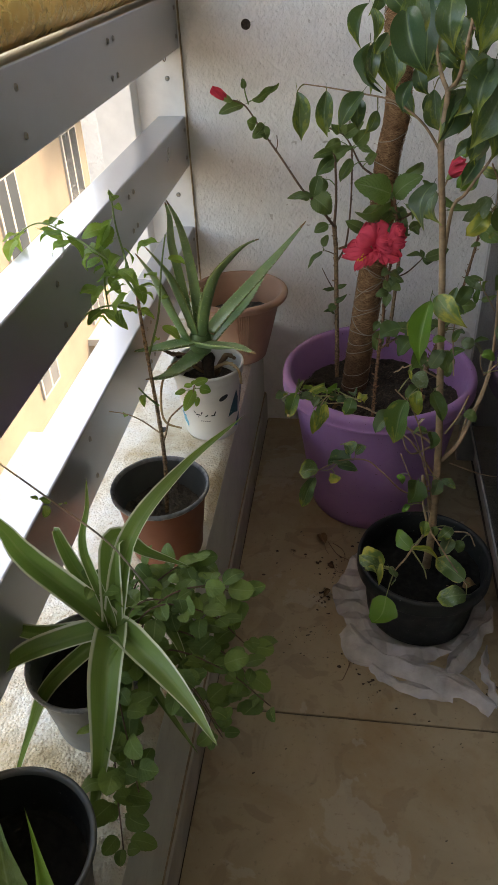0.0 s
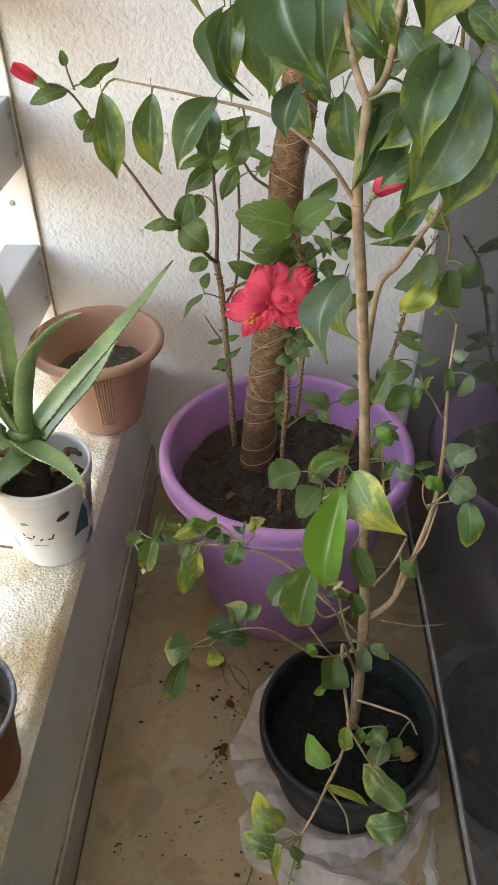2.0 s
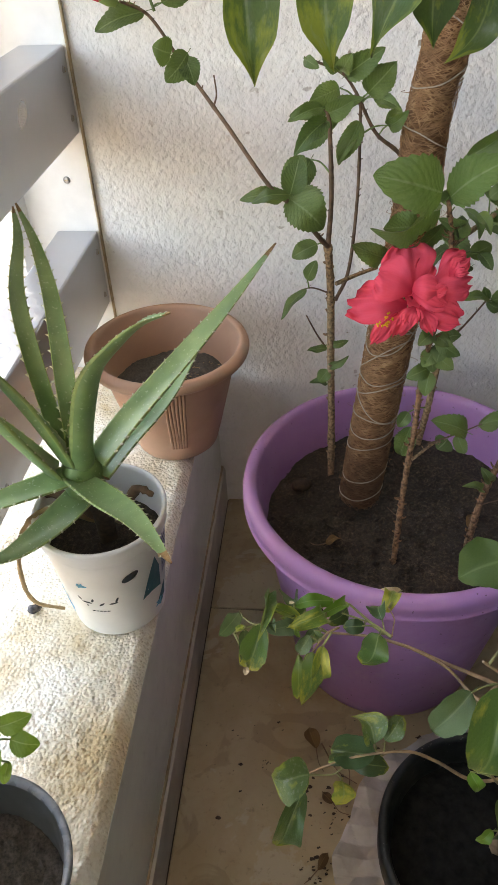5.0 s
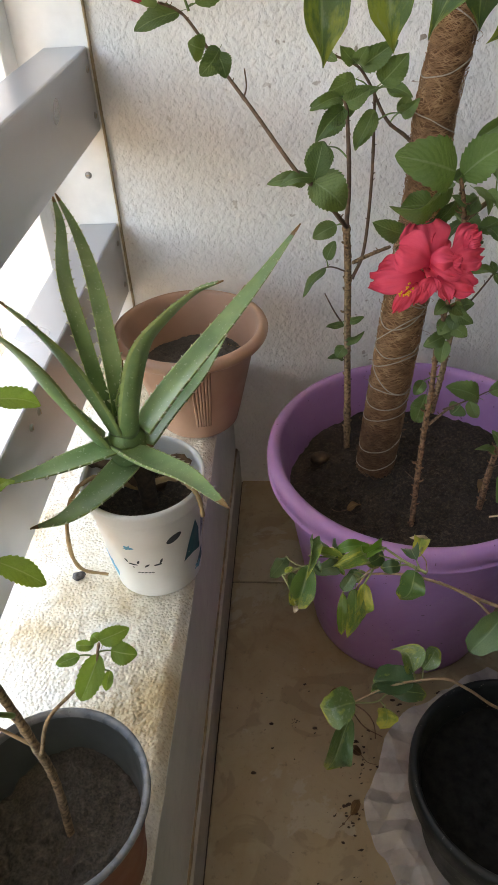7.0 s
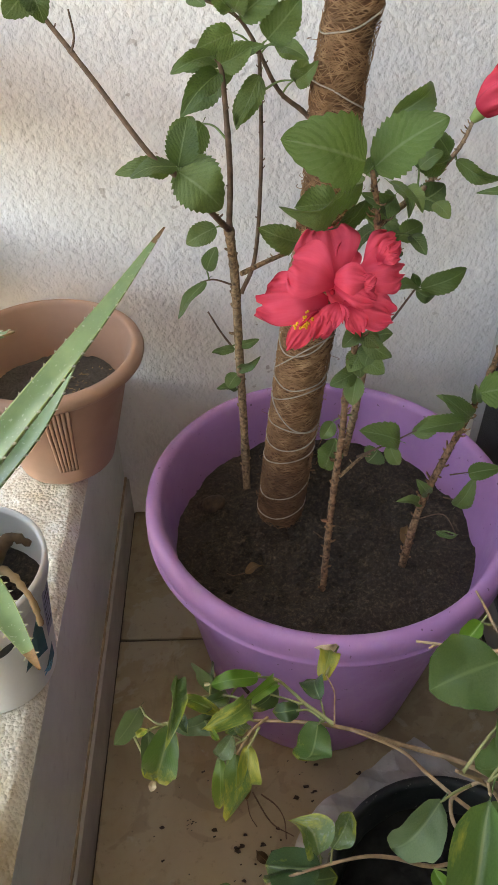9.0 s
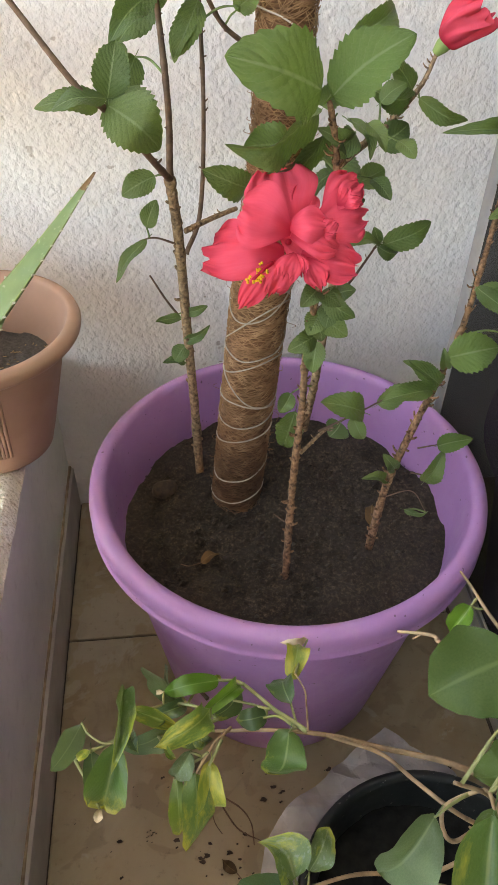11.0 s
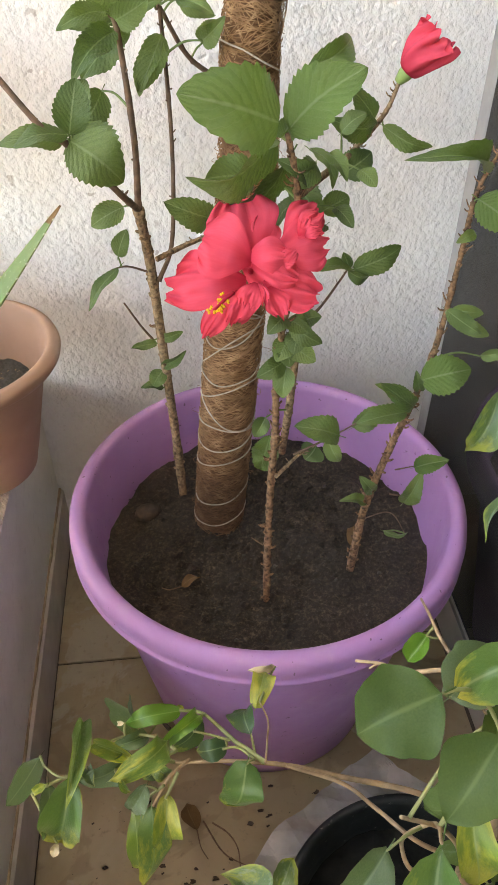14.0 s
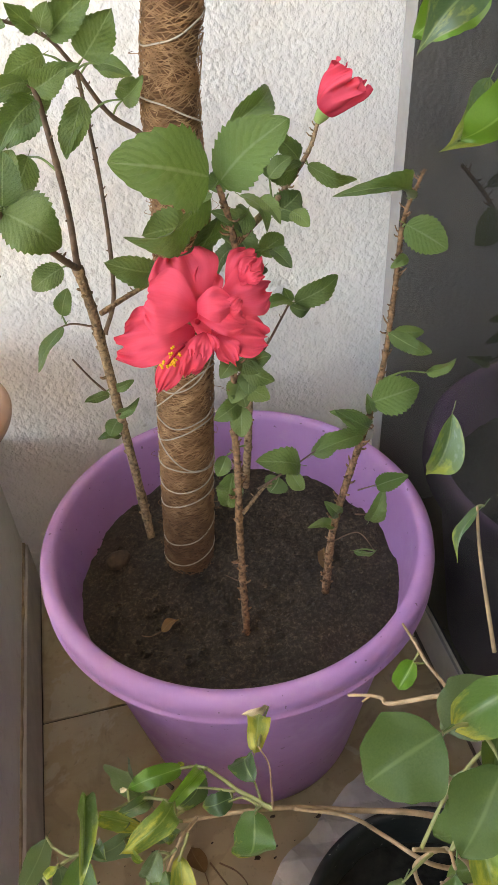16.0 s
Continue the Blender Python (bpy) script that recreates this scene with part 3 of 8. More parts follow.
# ---- leaves and stems ----
def leaf_material(name, dark, light, vein, rim=None, rough=0.38, through=0.22, ribs=9.0, patch=0.0, gloss=0.5, quilt=0.16, spill=0.0, dust=0.0):
    """A leaf: paler midrib and side veins, blotches, and a yellow rim on some of the leaves."""
    k = Mat(name, dark, rough, spec=gloss)
    uv = k.t.nodes.new("ShaderNodeSeparateXYZ")
    k.join(k.where("UV"), uv.inputs[0])
    off = k.math("ABSOLUTE", k.math("SUBTRACT", uv.outputs[0], 0.5))
    tone = k.math("ADD", k.math("MULTIPLY", k.noise(40, 4), 0.6), k.math("MULTIPLY", k.random(), 0.55))
    c = k.mix(k.ramp(tone, [(0.25, 0.0), (0.85, 1.0)]), dark, light)
    if rim:
        shift = k.t.nodes.new("ShaderNodeVectorMath")
        k.join(k.where("UV"), shift.inputs[0])
        k.join(k.math("MULTIPLY", k.random(), 37.0), shift.inputs[1])
        cloud = k.node("TexNoise", Scale=2.6, Detail=5.0, Roughness=0.65)
        k.join(shift.outputs[0], cloud.inputs["Vector"])
        tipward = k.math("POWER", uv.outputs[1], 4.0)
        spread = k.math("ADD", k.math("MULTIPLY", k.math("POWER", k.math("MULTIPLY", off, 2.0), 3.0), 0.07), k.math("MULTIPLY", tipward, 0.28))
        spread = k.math("ADD", spread, k.math("MULTIPLY", k.random(), 0.16))
        c = k.mix(k.ramp(k.math("ADD", cloud.outputs["Fac"], spread), [(0.72 - spill, 0.0), (0.88 - spill, patch)]), c, rim)
    side = k.math("FRACT", k.math("SUBTRACT", k.math("MULTIPLY", uv.outputs[1], ribs), k.math("MULTIPLY", off, ribs * 0.75)))
    c = k.mix(k.ramp(side, [(0.0, 0.7 * quilt), (0.10, 0.0)]), c, vein)
    c = k.mix(k.ramp(off, [(0.012, 0.75), (0.035, 0.0)]), c, vein)
    if dust:   # dried water spots and dust on some of the leaves
        spots = k.math("MULTIPLY", k.ramp(k.noise(7.0, 3, 0.6, space="UV"), [(0.54, 0.0), (0.66, 1.0)]), k.ramp(k.random(), [(0.30, 0.0), (0.75, dust)]))
        c = k.mix(spots, c, (0.30, 0.36, 0.30))
    k.color(c)
    k.bump(k.ramp(side, [(0.0, 0.0), (0.5, 1.0), (1.0, 0.0)]), quilt, 0.0016)
    k.bump(k.noise(130, 2), 1.6 * quilt, 0.0020)
    k.bump(k.noise(300, 3), 0.12, 0.0006)
    k.thin(k.mix(0.35, c, (0.35, 0.50, 0.05)), through)
    return k.m


def spider_material():
    k = Mat("green blade with white margins", rough=0.42)
    uv = k.t.nodes.new("ShaderNodeSeparateXYZ")
    k.join(k.where("UV"), uv.inputs[0])
    off = k.math("ABSOLUTE", k.math("SUBTRACT", uv.outputs[0], 0.5))
    streak = k.noise(6, 3, stretch=(40.0, 2.0, 1.0), space="UV")
    c = k.mix(streak, (0.088, 0.172, 0.030), (0.195, 0.315, 0.070))
    c = k.mix(k.ramp(off, [(0.395, 0.0), (0.44, 1.0)]), c, (0.62, 0.66, 0.48))
    c = k.mix(k.ramp(off, [(0.02, 0.25), (0.06, 0.0)]), c, (0.26, 0.36, 0.14))
    k.color(c)
    k.thin(c, 0.30)
    return k.m


def aloe_material():
    k = Mat("grey green aloe flesh", rough=0.40)
    base = k.ramp(k.noise(22, 4), [(0.3, (0.120, 0.220, 0.082)), (0.7, (0.235, 0.355, 0.145))])
    spots = k.ramp(k.noise(380, 2, 0.4, stretch=(1.0, 1.0, 0.6)), [(0.66, 0.0), (0.71, 0.5)])
    k.color(k.mix(spots, base, (0.46, 0.54, 0.38)))
    k.bump(k.noise(120, 3), 0.1, 0.0008)
    k.bsdf.inputs["Subsurface Weight"].default_value = 0.12
    k.bsdf.inputs["Subsurface Radius"].default_value = (0.004, 0.008, 0.003)
    return k.m


def petal_material():
    k = Mat("rose red petal", rough=0.72, spec=0.3)
    uv = k.t.nodes.new("ShaderNodeSeparateXYZ")
    k.join(k.where("UV"), uv.inputs[0])
    ribs = k.noise(5, 2, stretch=(6.0, 0.8, 1.0), space="UV")
    c = k.mix(ribs, (0.83, 0.075, 0.130), (0.88, 0.110, 0.170))
    c = k.mix(k.ramp(uv.outputs[1], [(0.0, 0.85), (0.45, 0.0)]), c, (0.50, 0.008, 0.04))
    k.color(c)
    k.bump(ribs, 0.08, 0.001)
    k.thin(c, 0.30)
    return k.m


M |= dict(
    hib=leaf_material("hibiscus leaf", (0.056, 0.110, 0.033), (0.150, 0.228, 0.066), (0.22, 0.31, 0.14), rough=0.32, quilt=0.22),
    fic=leaf_material("ficus leaf", (0.032, 0.074, 0.036), (0.082, 0.150, 0.056), (0.17, 0.25, 0.10), rim=(0.32, 0.37, 0.06), rough=0.29, ribs=12.0, patch=0.75, gloss=0.5, through=0.18, quilt=0.035, spill=0.05, dust=0.25),
    oval=leaf_material("ageing ficus leaf", (0.034, 0.076, 0.034), (0.100, 0.175, 0.060), (0.19, 0.27, 0.12), rim=(0.34, 0.38, 0.06), rough=0.30, ribs=12.0, patch=0.85, gloss=0.5, through=0.18, quilt=0.04, spill=0.02, dust=0.40),
    mint=leaf_material("trailing herb leaf", (0.066, 0.145, 0.034), (0.180, 0.300, 0.072), (0.24, 0.36, 0.13), rough=0.5, through=0.28, ribs=6.0),
    sprout=leaf_material("pale young leaf", (0.12, 0.24, 0.04), (0.25, 0.41, 0.075), (0.34, 0.46, 0.18), rough=0.5, through=0.45, ribs=6.0),
    fresh=leaf_material("young bright green ficus leaf", (0.075, 0.185, 0.022), (0.120, 0.260, 0.035), (0.20, 0.34, 0.09), rough=0.30, ribs=12.0, through=0.25, quilt=0.03),
    lime=leaf_material("yellowing ficus leaf", (0.095, 0.175, 0.034), (0.205, 0.275, 0.052), (0.27, 0.35, 0.12), rim=(0.44, 0.42, 0.07), rough=0.34, ribs=12.0, patch=0.9, through=0.22, quilt=0.04, spill=0.14),
    young=leaf_material("young hibiscus leaf", (0.072, 0.150, 0.036), (0.150, 0.250, 0.074), (0.26, 0.36, 0.16), rough=0.22, quilt=0.40, through=0.25),
    dull=leaf_material("dull green ficus leaf", (0.038, 0.078, 0.022), (0.082, 0.132, 0.040), (0.100, 0.155, 0.056), rough=0.46, gloss=0.25, ribs=12.0, quilt=0.03, dust=0.12),
    # pale: grey sheen of the sky put into the leaf colour, plus dust spots
    pale=leaf_material("dusty ficus leaf with grey sky sheen", (0.070, 0.120, 0.058), (0.150, 0.205, 0.110), (0.16, 0.22, 0.115), rough=0.42, gloss=0.35, ribs=12.0, quilt=0.03, dust=0.6),
    tipped=leaf_material("yellow-tipped ficus leaf", (0.058, 0.128, 0.036), (0.115, 0.200, 0.056), (0.20, 0.28, 0.11), rim=(0.46, 0.42, 0.07), rough=0.32, ribs=12.0, patch=0.9, quilt=0.04, spill=0.07),
    cream=plain("dried cream leaf edge", (0.62, 0.50, 0.33), 0.7, vary=0.25, scale=200),
    dead=leaf_material("dry brown leaf", (0.07, 0.035, 0.016), (0.20, 0.11, 0.04), (0.24, 0.16, 0.07), rough=0.8, through=0.05),
    spider=spider_material(), aloe=aloe_material(), petal=petal_material(),
    bark=plain("pale brown bark", (0.27, 0.18, 0.105), 0.9, vary=0.75, scale=260, bump=1.0, bump_scale=420),
    redbark=plain("red brown bark", (0.21, 0.115, 0.062), 0.9, vary=0.85, scale=230, bump=1.0, bump_scale=420),
    twig=plain("dark red brown twig", (0.155, 0.096, 0.062), 0.75, vary=0.4, scale=140, bump=0.4, bump_scale=300),
    green=plain("green stalk", (0.14, 0.22, 0.06), 0.5, vary=0.2, scale=90),
    ficbark=plain("tan ficus bark", (0.33, 0.222, 0.132), 0.75, vary=0.4, scale=70, bump=0.35, bump_scale=240),
    ficgreen=plain("yellow green twig", (0.21, 0.22, 0.085), 0.55, vary=0.2, scale=90),
    twine=plain("white twine", (0.47, 0.40, 0.32), 0.8, vary=0.2, scale=200, bump=0.4, bump_scale=700),
    pollen=plain("yellow pollen", (0.85, 0.48, 0.03), 0.8, vary=0.2, scale=300),
    strand=strand_material(),
    cup=plain("fresh green cup", (0.26, 0.38, 0.12), 0.5, vary=0.2, scale=90),
    flake=plain("dark brown flake", (0.055, 0.035, 0.022), 0.85, vary=0.5, scale=150),
    tan=plain("dried tan leaf base", (0.36, 0.24, 0.12), 0.8, vary=0.3, scale=60, bump=0.3),
    withered=plain("withered brown leaf", (0.13, 0.075, 0.040), 0.8, vary=0.4, scale=80, bump=0.5),
    flint=plain("dark grey stone", (0.09, 0.085, 0.085), 0.8, vary=0.6, scale=220, bump=0.8, bump_scale=300),
    margin=plain("pale yellow green margin", (0.27, 0.36, 0.13), 0.45, vary=0.25, scale=60),
    drytip=plain("dried brown leaf tip", (0.26, 0.15, 0.06), 0.7, vary=0.4, scale=200),
    spine=plain("pale spine", (0.60, 0.62, 0.44), 0.6),
)

# half width of a leaf at v along it, and how its margin is cut
OUTLINES = dict(
    hib=lambda v: 1.21 * v ** 0.52 * max(1 - v, 0.0) ** 0.74,
    fic=lambda v: 0.5 * max(math.sin(math.pi * v ** 0.88), 0.0) ** 0.75 * (1.0 if v < 0.72 else 0.30 + 0.70 * ((1 - v) / 0.28) ** 1.2),
    oval=lambda v: 0.5 * math.sqrt(max(1 - (2 * v ** 0.92 - 1) ** 2, 0.0)) * (1.0 if v < 0.84 else 0.45 + 0.55 * ((1 - v) / 0.16) ** 1.1),
    disc=lambda v: 0.5 * math.sin(math.pi * v ** 0.9) ** 0.62 * (1.0 if v < 0.80 else 0.55 + 0.45 * ((1 - v) / 0.20) ** 0.7),
    mint=lambda v: 1.13 * v ** 0.50 * max(1 - v, 0.0) ** 0.62,
)
TEETH = dict(hib=(10, 0.070), fic=(0, 0.0), oval=(0, 0.0), disc=(0, 0.0), mint=(6, 0.045))


def leaf_mesh(kind, seed):
    """One leaf of length 1 along y and width 1 across x, its face up; bent, folded and a little wavy."""
    rng = random.Random(seed)
    arch, fold, wave, swing = rng.uniform(0.02, 0.20), rng.uniform(0.02, 0.20), rng.uniform(0.02, 0.06), rng.uniform(-0.10, 0.10)
    curl = rng.uniform(0.0, 0.16)
    if kind == "fic":
        arch, fold, wave, swing, curl = rng.uniform(0.12, 0.36), rng.uniform(0.10, 0.60), rng.uniform(0.04, 0.11), rng.uniform(-0.32, 0.32), rng.uniform(0.15, 0.65)
    if kind == "hib":
        arch, fold, wave, curl = rng.uniform(0.05, 0.24), rng.uniform(0.05, 0.35), rng.uniform(0.04, 0.10), rng.uniform(0.0, 0.40)
    if kind == "oval":
        arch, fold, wave, swing, curl = rng.uniform(0.02, 0.30), rng.uniform(-0.10, 0.75), rng.uniform(0.06, 0.16), rng.uniform(-0.25, 0.25), rng.uniform(0.0, 0.85)
    if kind == "disc":
        arch, fold, wave, swing, curl = rng.uniform(0.08, 0.20), rng.uniform(0.20, 0.50), rng.uniform(0.06, 0.11), rng.uniform(-0.08, 0.08), rng.uniform(0.0, 0.2)
    teeth, cut = TEETH[kind]
    twist = rng.uniform(-0.7, 0.7) if kind in ("fic", "oval") else rng.uniform(-0.15, 0.15)
    across, along = (10, 50) if kind == "hib" else (8, 20)
    phase = rng.uniform(0, 6)

    def place(u, v):
        s = 2 * u - 1
        w = OUTLINES[kind](v)
        if teeth:
            w *= 1 + cut * (2 * ((v * teeth + 0.1) % 1.0) - 1) * (1 if 0.08 < v < 0.97 else 0)
        x = s * w
        if kind in ("disc", "oval"):   # margin wavy, with a nick or two
            x *= 1 + (0.30 if kind == "disc" else 0.13) * noise.noise(Vector((3.2 * v, 2.0 * (s > 0), phase))) + 0.05 * noise.noise(Vector((9 * v, 3.0 * (s > 0), phase)))
        z = arch * math.sin(math.pi * v) + fold * abs(x) * 1.2 - curl * max(v - 0.55, 0) ** 2 * 3 + wave * math.sin(9 * v + phase) * abs(s)
        if kind == "hib":   # blade puffed up between the side veins
            z += 0.020 * abs(math.sin(math.pi * (7 * v - 3.2 * abs(s)))) * (1 - s * s) * math.sin(math.pi * v)
        turn = twist * (v - 0.2)
        x, z = x * math.cos(turn) - z * math.sin(turn), x * math.sin(turn) + z * math.cos(turn)
        return (x + swing * math.sin(math.pi * v) * 0.5, v, z)

    bm = sheet(across, along, place, uv=True)
    stalk = tube([(0, -0.16, -0.05), (0, -0.07, -0.015), (0, 0.03, 0.0)], 0.013, 0.011, 5, 2)
    me = bpy.data.meshes.new("stalk")
    stalk.to_mesh(me)
    stalk.free()
    bm.from_mesh(me)
    bmesh.ops.remove_doubles(bm, verts=bm.verts, dist=1e-6)
    me = bpy.data.meshes.new("leaf")
    bm.to_mesh(me)
    bm.free()
    me.polygons.foreach_set("use_smooth", [True] * len(me.polygons))
    return me


BLADES = {}
BOUGHS = {}
BASES = {}


def blade(kind, skin):
    if (kind, skin) not in BLADES:
        BLADES[kind, skin] = [leaf_mesh(kind, 10 * n + len(kind)) for n in range(10)]
        for me in BLADES[kind, skin]:
            me.materials.append(M[skin])
    return BLADES[kind, skin]


LEAVES = random.Random(5)


def leaf(plant, kind, base, tip, width, normal, skin=None, name="leaf", label=""):
    """A leaf from base to tip, its face turned to the normal."""
    base, tip, n = Vector(base), Vector(tip), Vector(normal)
    y = tip - base
    length = y.length
    y.normalize()
    x = y.cross(n).normalized()
    z = x.cross(y)
    if kind == "fic" and skin is None and base.z < 0.62:
        kind = "oval"
    ob = new(name, LEAVES.choice(blade(kind, skin or kind)))
    turn = Matrix((x, y, z)).transposed()
    ob.parent = plant
    if kind == "fic" and base.z > 0.86:   # crown leaves hang long and narrow
        length *= 1.12
        width = min(width * (0.80 if base.x < 0.30 else 0.95), 0.50 * length)
    ob.matrix_basis = Matrix.LocRotScale(base - plant.location if isinstance(plant.data, type(None)) else base, turn.to_quaternion(), (width, length, length * 0.8))
    if name == "leaf":
        BASES.setdefault(plant.name, []).append(base)
    if label:
        ob["label"] = label
    return ob


def stem(plant, name, points, r0, r1, skin):
    low = plant.location
    slim = dict(bark=0.88, redbark=0.88, twig=0.68, ficbark=0.72).get(skin, 1.0)
    BOUGHS.setdefault(plant.name, []).extend(smooth_path(points, 6))
    bm = tube([Vector(p) - low for p in points], r0 * slim, r1 * slim, 8, 14, {"bark": 0.10, "redbark": 0.22, "twig": 0.08}.get(skin, 0.03), seed=len(points) + int(r0 * 1e5), taper=0.45 if name == "trunk" else 1.0)
    if skin in ("bark", "redbark", "twig") and name == "stem" and not plant.name.startswith("seedling"):   # leaf scars and short spurs
        rng = random.Random(len(points) * 7 + int(points[0][0] * 1e4))
        line = smooth_path(points, 24 if skin == "redbark" else 12)
        for n, q in enumerate(line[2:-1]):
            if rng.random() < (0.85 if skin in ("bark", "redbark") else 0.45):
                a, k = rng.uniform(0, math.tau), n / len(line)
                r = (r0 + (r1 - r0) * k) * slim
                out = Vector((math.cos(a), math.sin(a), rng.uniform(0.1, 0.9))).normalized()
                reach = rng.uniform(0.15, 1.0) ** 2.0 * (0.0085 if skin == "redbark" else 0.0060 if skin == "bark" else 0.0035)
                tube([q - low + out * r * 0.6, q - low + out * (r + reach * 0.6), q - low + out * (r + reach) + Vector((0, 0, 0.3 * reach))], 0.42 * r, 0.22 * r, 5, 2, into=bm)
    return part(name, bm, M[skin], plant)


def petioles(plant, bases, skin, thick=0.0007):
    """Thin stalks from the nearest limb to each leaf, bent a little by its weight."""
    limbs = BOUGHS[plant.name]
    for base in bases:
        q = min(limbs, key=lambda p: (p - base).length + (0.5 * (p.z - base.z) if p.z > base.z else 0))
        far = (q - base).length
        if far < 0.004 or far > 0.055:
            continue
        mid = q.lerp(base, 0.5) + Vector((0, 0, 0.12 * far))
        part("twig" if far > 0.05 else "stalk", tube([v - plant.location for v in (q, mid, base)], thick * (1 + min(far * 12, 1.2)), thick * 0.8, 5, 5, 0.12), M[skin], plant)

hibiscus = thing("hibiscus", "hibiscus shrub with red double flowers growing in the purple pot", "plant", (0.297, 1.469, 0.285))
stem(hibiscus, "stem", [(0.205, 1.553, 0.282), (0.202, 1.548, 0.394), (0.198, 1.540, 0.493), (0.194, 1.522, 0.611), (0.189, 1.505, 0.675)], 0.0058, 0.005, "bark")
stem(hibiscus, "stem", [(0.189, 1.505, 0.675), (0.191, 1.515, 0.728), (0.187, 1.525, 0.796), (0.184, 1.530, 0.813)], 0.0042, 0.0028, "twig")
stem(hibiscus, "stem", [(0.200, 1.525, 0.596), (0.215, 1.545, 0.627), (0.221, 1.555, 0.712), (0.219, 1.552, 0.807), (0.216, 1.550, 0.815)], 0.0034, 0.0022, "twig")
stem(hibiscus, "stem", [(0.200, 1.520, 0.621), (0.225, 1.540, 0.623), (0.250, 1.560, 0.623)], 0.003, 0.0024, "bark")
stem(hibiscus, "stem", [(0.277, 1.600, 0.738), (0.262, 1.596, 0.753), (0.238, 1.590, 0.774), (0.213, 1.580, 0.820), (0.195, 1.572, 0.841), (0.159, 1.560, 0.857)], 0.0038, 0.0018, "twig")
stem(hibiscus, "stem", [(0.189, 1.505, 0.675), (0.179, 1.480, 0.697), (0.150, 1.455, 0.743), (0.129, 1.442, 0.767), (0.087, 1.455, 0.823), (0.049, 1.468, 0.871), (0.019, 1.478, 0.911), (-0.003, 1.462, 0.926)], 0.0045, 0.0018, "twig")
stem(hibiscus, "twig", [(0.189, 1.535, 0.525), (0.178, 1.530, 0.546), (0.165, 1.525, 0.575)], 0.0018, 0.0012, "twig")
stem(hibiscus, "twig", [(0.191, 1.520, 0.609), (0.173, 1.515, 0.618), (0.159, 1.510, 0.618)], 0.0016, 0.001, "twig")
stem(hibiscus, "twig", [(0.024, 1.478, 0.915), (0.018, 1.480, 0.936), (0.017, 1.480, 0.958)], 0.0014, 0.0009, "green")
stem(hibiscus, "twig", [(0.076, 1.457, 0.838), (0.079, 1.460, 0.848), (0.078, 1.458, 0.865)], 0.0014, 0.001, "twig")
stem(hibiscus, "stem", [(0.289, 1.386, 0.278), (0.290, 1.392, 0.358), (0.293, 1.402, 0.436), (0.297, 1.410, 0.500), (0.297, 1.412, 0.555), (0.300, 1.408, 0.608), (0.308, 1.410, 0.661), (0.310, 1.420, 0.715), (0.302, 1.425, 0.760)], 0.0044, 0.0026, "redbark")
stem(hibiscus, "stem", [(0.314, 1.470, 0.419), (0.318, 1.450, 0.523), (0.321, 1.435, 0.647), (0.315, 1.430, 0.706)], 0.0046, 0.0036, "bark")
stem(hibiscus, "stem", [(0.313, 1.425, 0.715), (0.335, 1.450, 0.719), (0.356, 1.475, 0.721), (0.379, 1.500, 0.731), (0.400, 1.525, 0.742), (0.411, 1.534, 0.763)], 0.0034, 0.002, "bark")
stem(hibiscus, "stem", [(0.301, 1.410, 0.600), (0.338, 1.460, 0.593), (0.365, 1.495, 0.602), (0.374, 1.504, 0.609)], 0.0022, 0.0013, "twig")
stem(hibiscus, "stem", [(0.297, 1.400, 0.451), (0.323, 1.420, 0.460), (0.338, 1.430, 0.457)], 0.0022, 0.0012, "bark")
stem(hibiscus, "stem", [(0.386, 1.410, 0.290), (0.395, 1.418, 0.380), (0.415, 1.430, 0.446), (0.439, 1.445, 0.506), (0.456, 1.460, 0.556), (0.472, 1.485, 0.625), (0.486, 1.510, 0.675), (0.511, 1.530, 0.709)], 0.0050, 0.0018, "redbark")
stem(hibiscus, "twig", [(0.424, 1.430, 0.385), (0.440, 1.430, 0.379), (0.450, 1.420, 0.380)], 0.0014, 0.0009, "twig")
stem(hibiscus, "twig", [(0.426, 1.432, 0.418), (0.444, 1.425, 0.428)], 0.0014, 0.0009, "twig")
stem(hibiscus, "twig", [(0.394, 1.420, 0.360), (0.420, 1.410, 0.378), (0.437, 1.400, 0.355)], 0.0012, 0.0007, "twig")
stem(hibiscus, "twig", [(0.285, 1.393, 0.363), (0.273, 1.390, 0.379)], 0.0012, 0.0007, "twig")
leaf(hibiscus, "hib", (0.296, 1.425, 0.766), (0.228, 1.375, 0.801), 0.052, (0.02, -0.90, 0.42), "young")
leaf(hibiscus, "hib", (0.303, 1.420, 0.764), (0.347, 1.400, 0.806), 0.040, (-0.50, -0.78, 0.36), "young")
leaf(hibiscus, "hib", (0.294, 1.435, 0.754), (0.236, 1.410, 0.727), 0.040, (0.62, -0.62, -0.48))
leaf(hibiscus, "hib", (0.306, 1.440, 0.738), (0.258, 1.425, 0.702), 0.034, (0.60, -0.70, -0.40))
leaf(hibiscus, "hib", (0.282, 1.460, 0.717), (0.244, 1.440, 0.724), 0.031, (0.48, -0.74, 0.48))
leaf(hibiscus, "hib", (0.248, 1.440, 0.693), (0.212, 1.420, 0.716), 0.023, (0.48, -0.88, -0.02))
leaf(hibiscus, "hib", (0.319, 1.460, 0.787), (0.358, 1.480, 0.807), 0.021, (0.33, -0.90, 0.27))
leaf(hibiscus, "hib", (0.384, 1.500, 0.743), (0.357, 1.490, 0.772), 0.016, (0.47, -0.87, 0.14))
leaf(hibiscus, "hib", (0.381, 1.500, 0.737), (0.342, 1.470, 0.753), 0.021, (0.53, -0.82, -0.23))
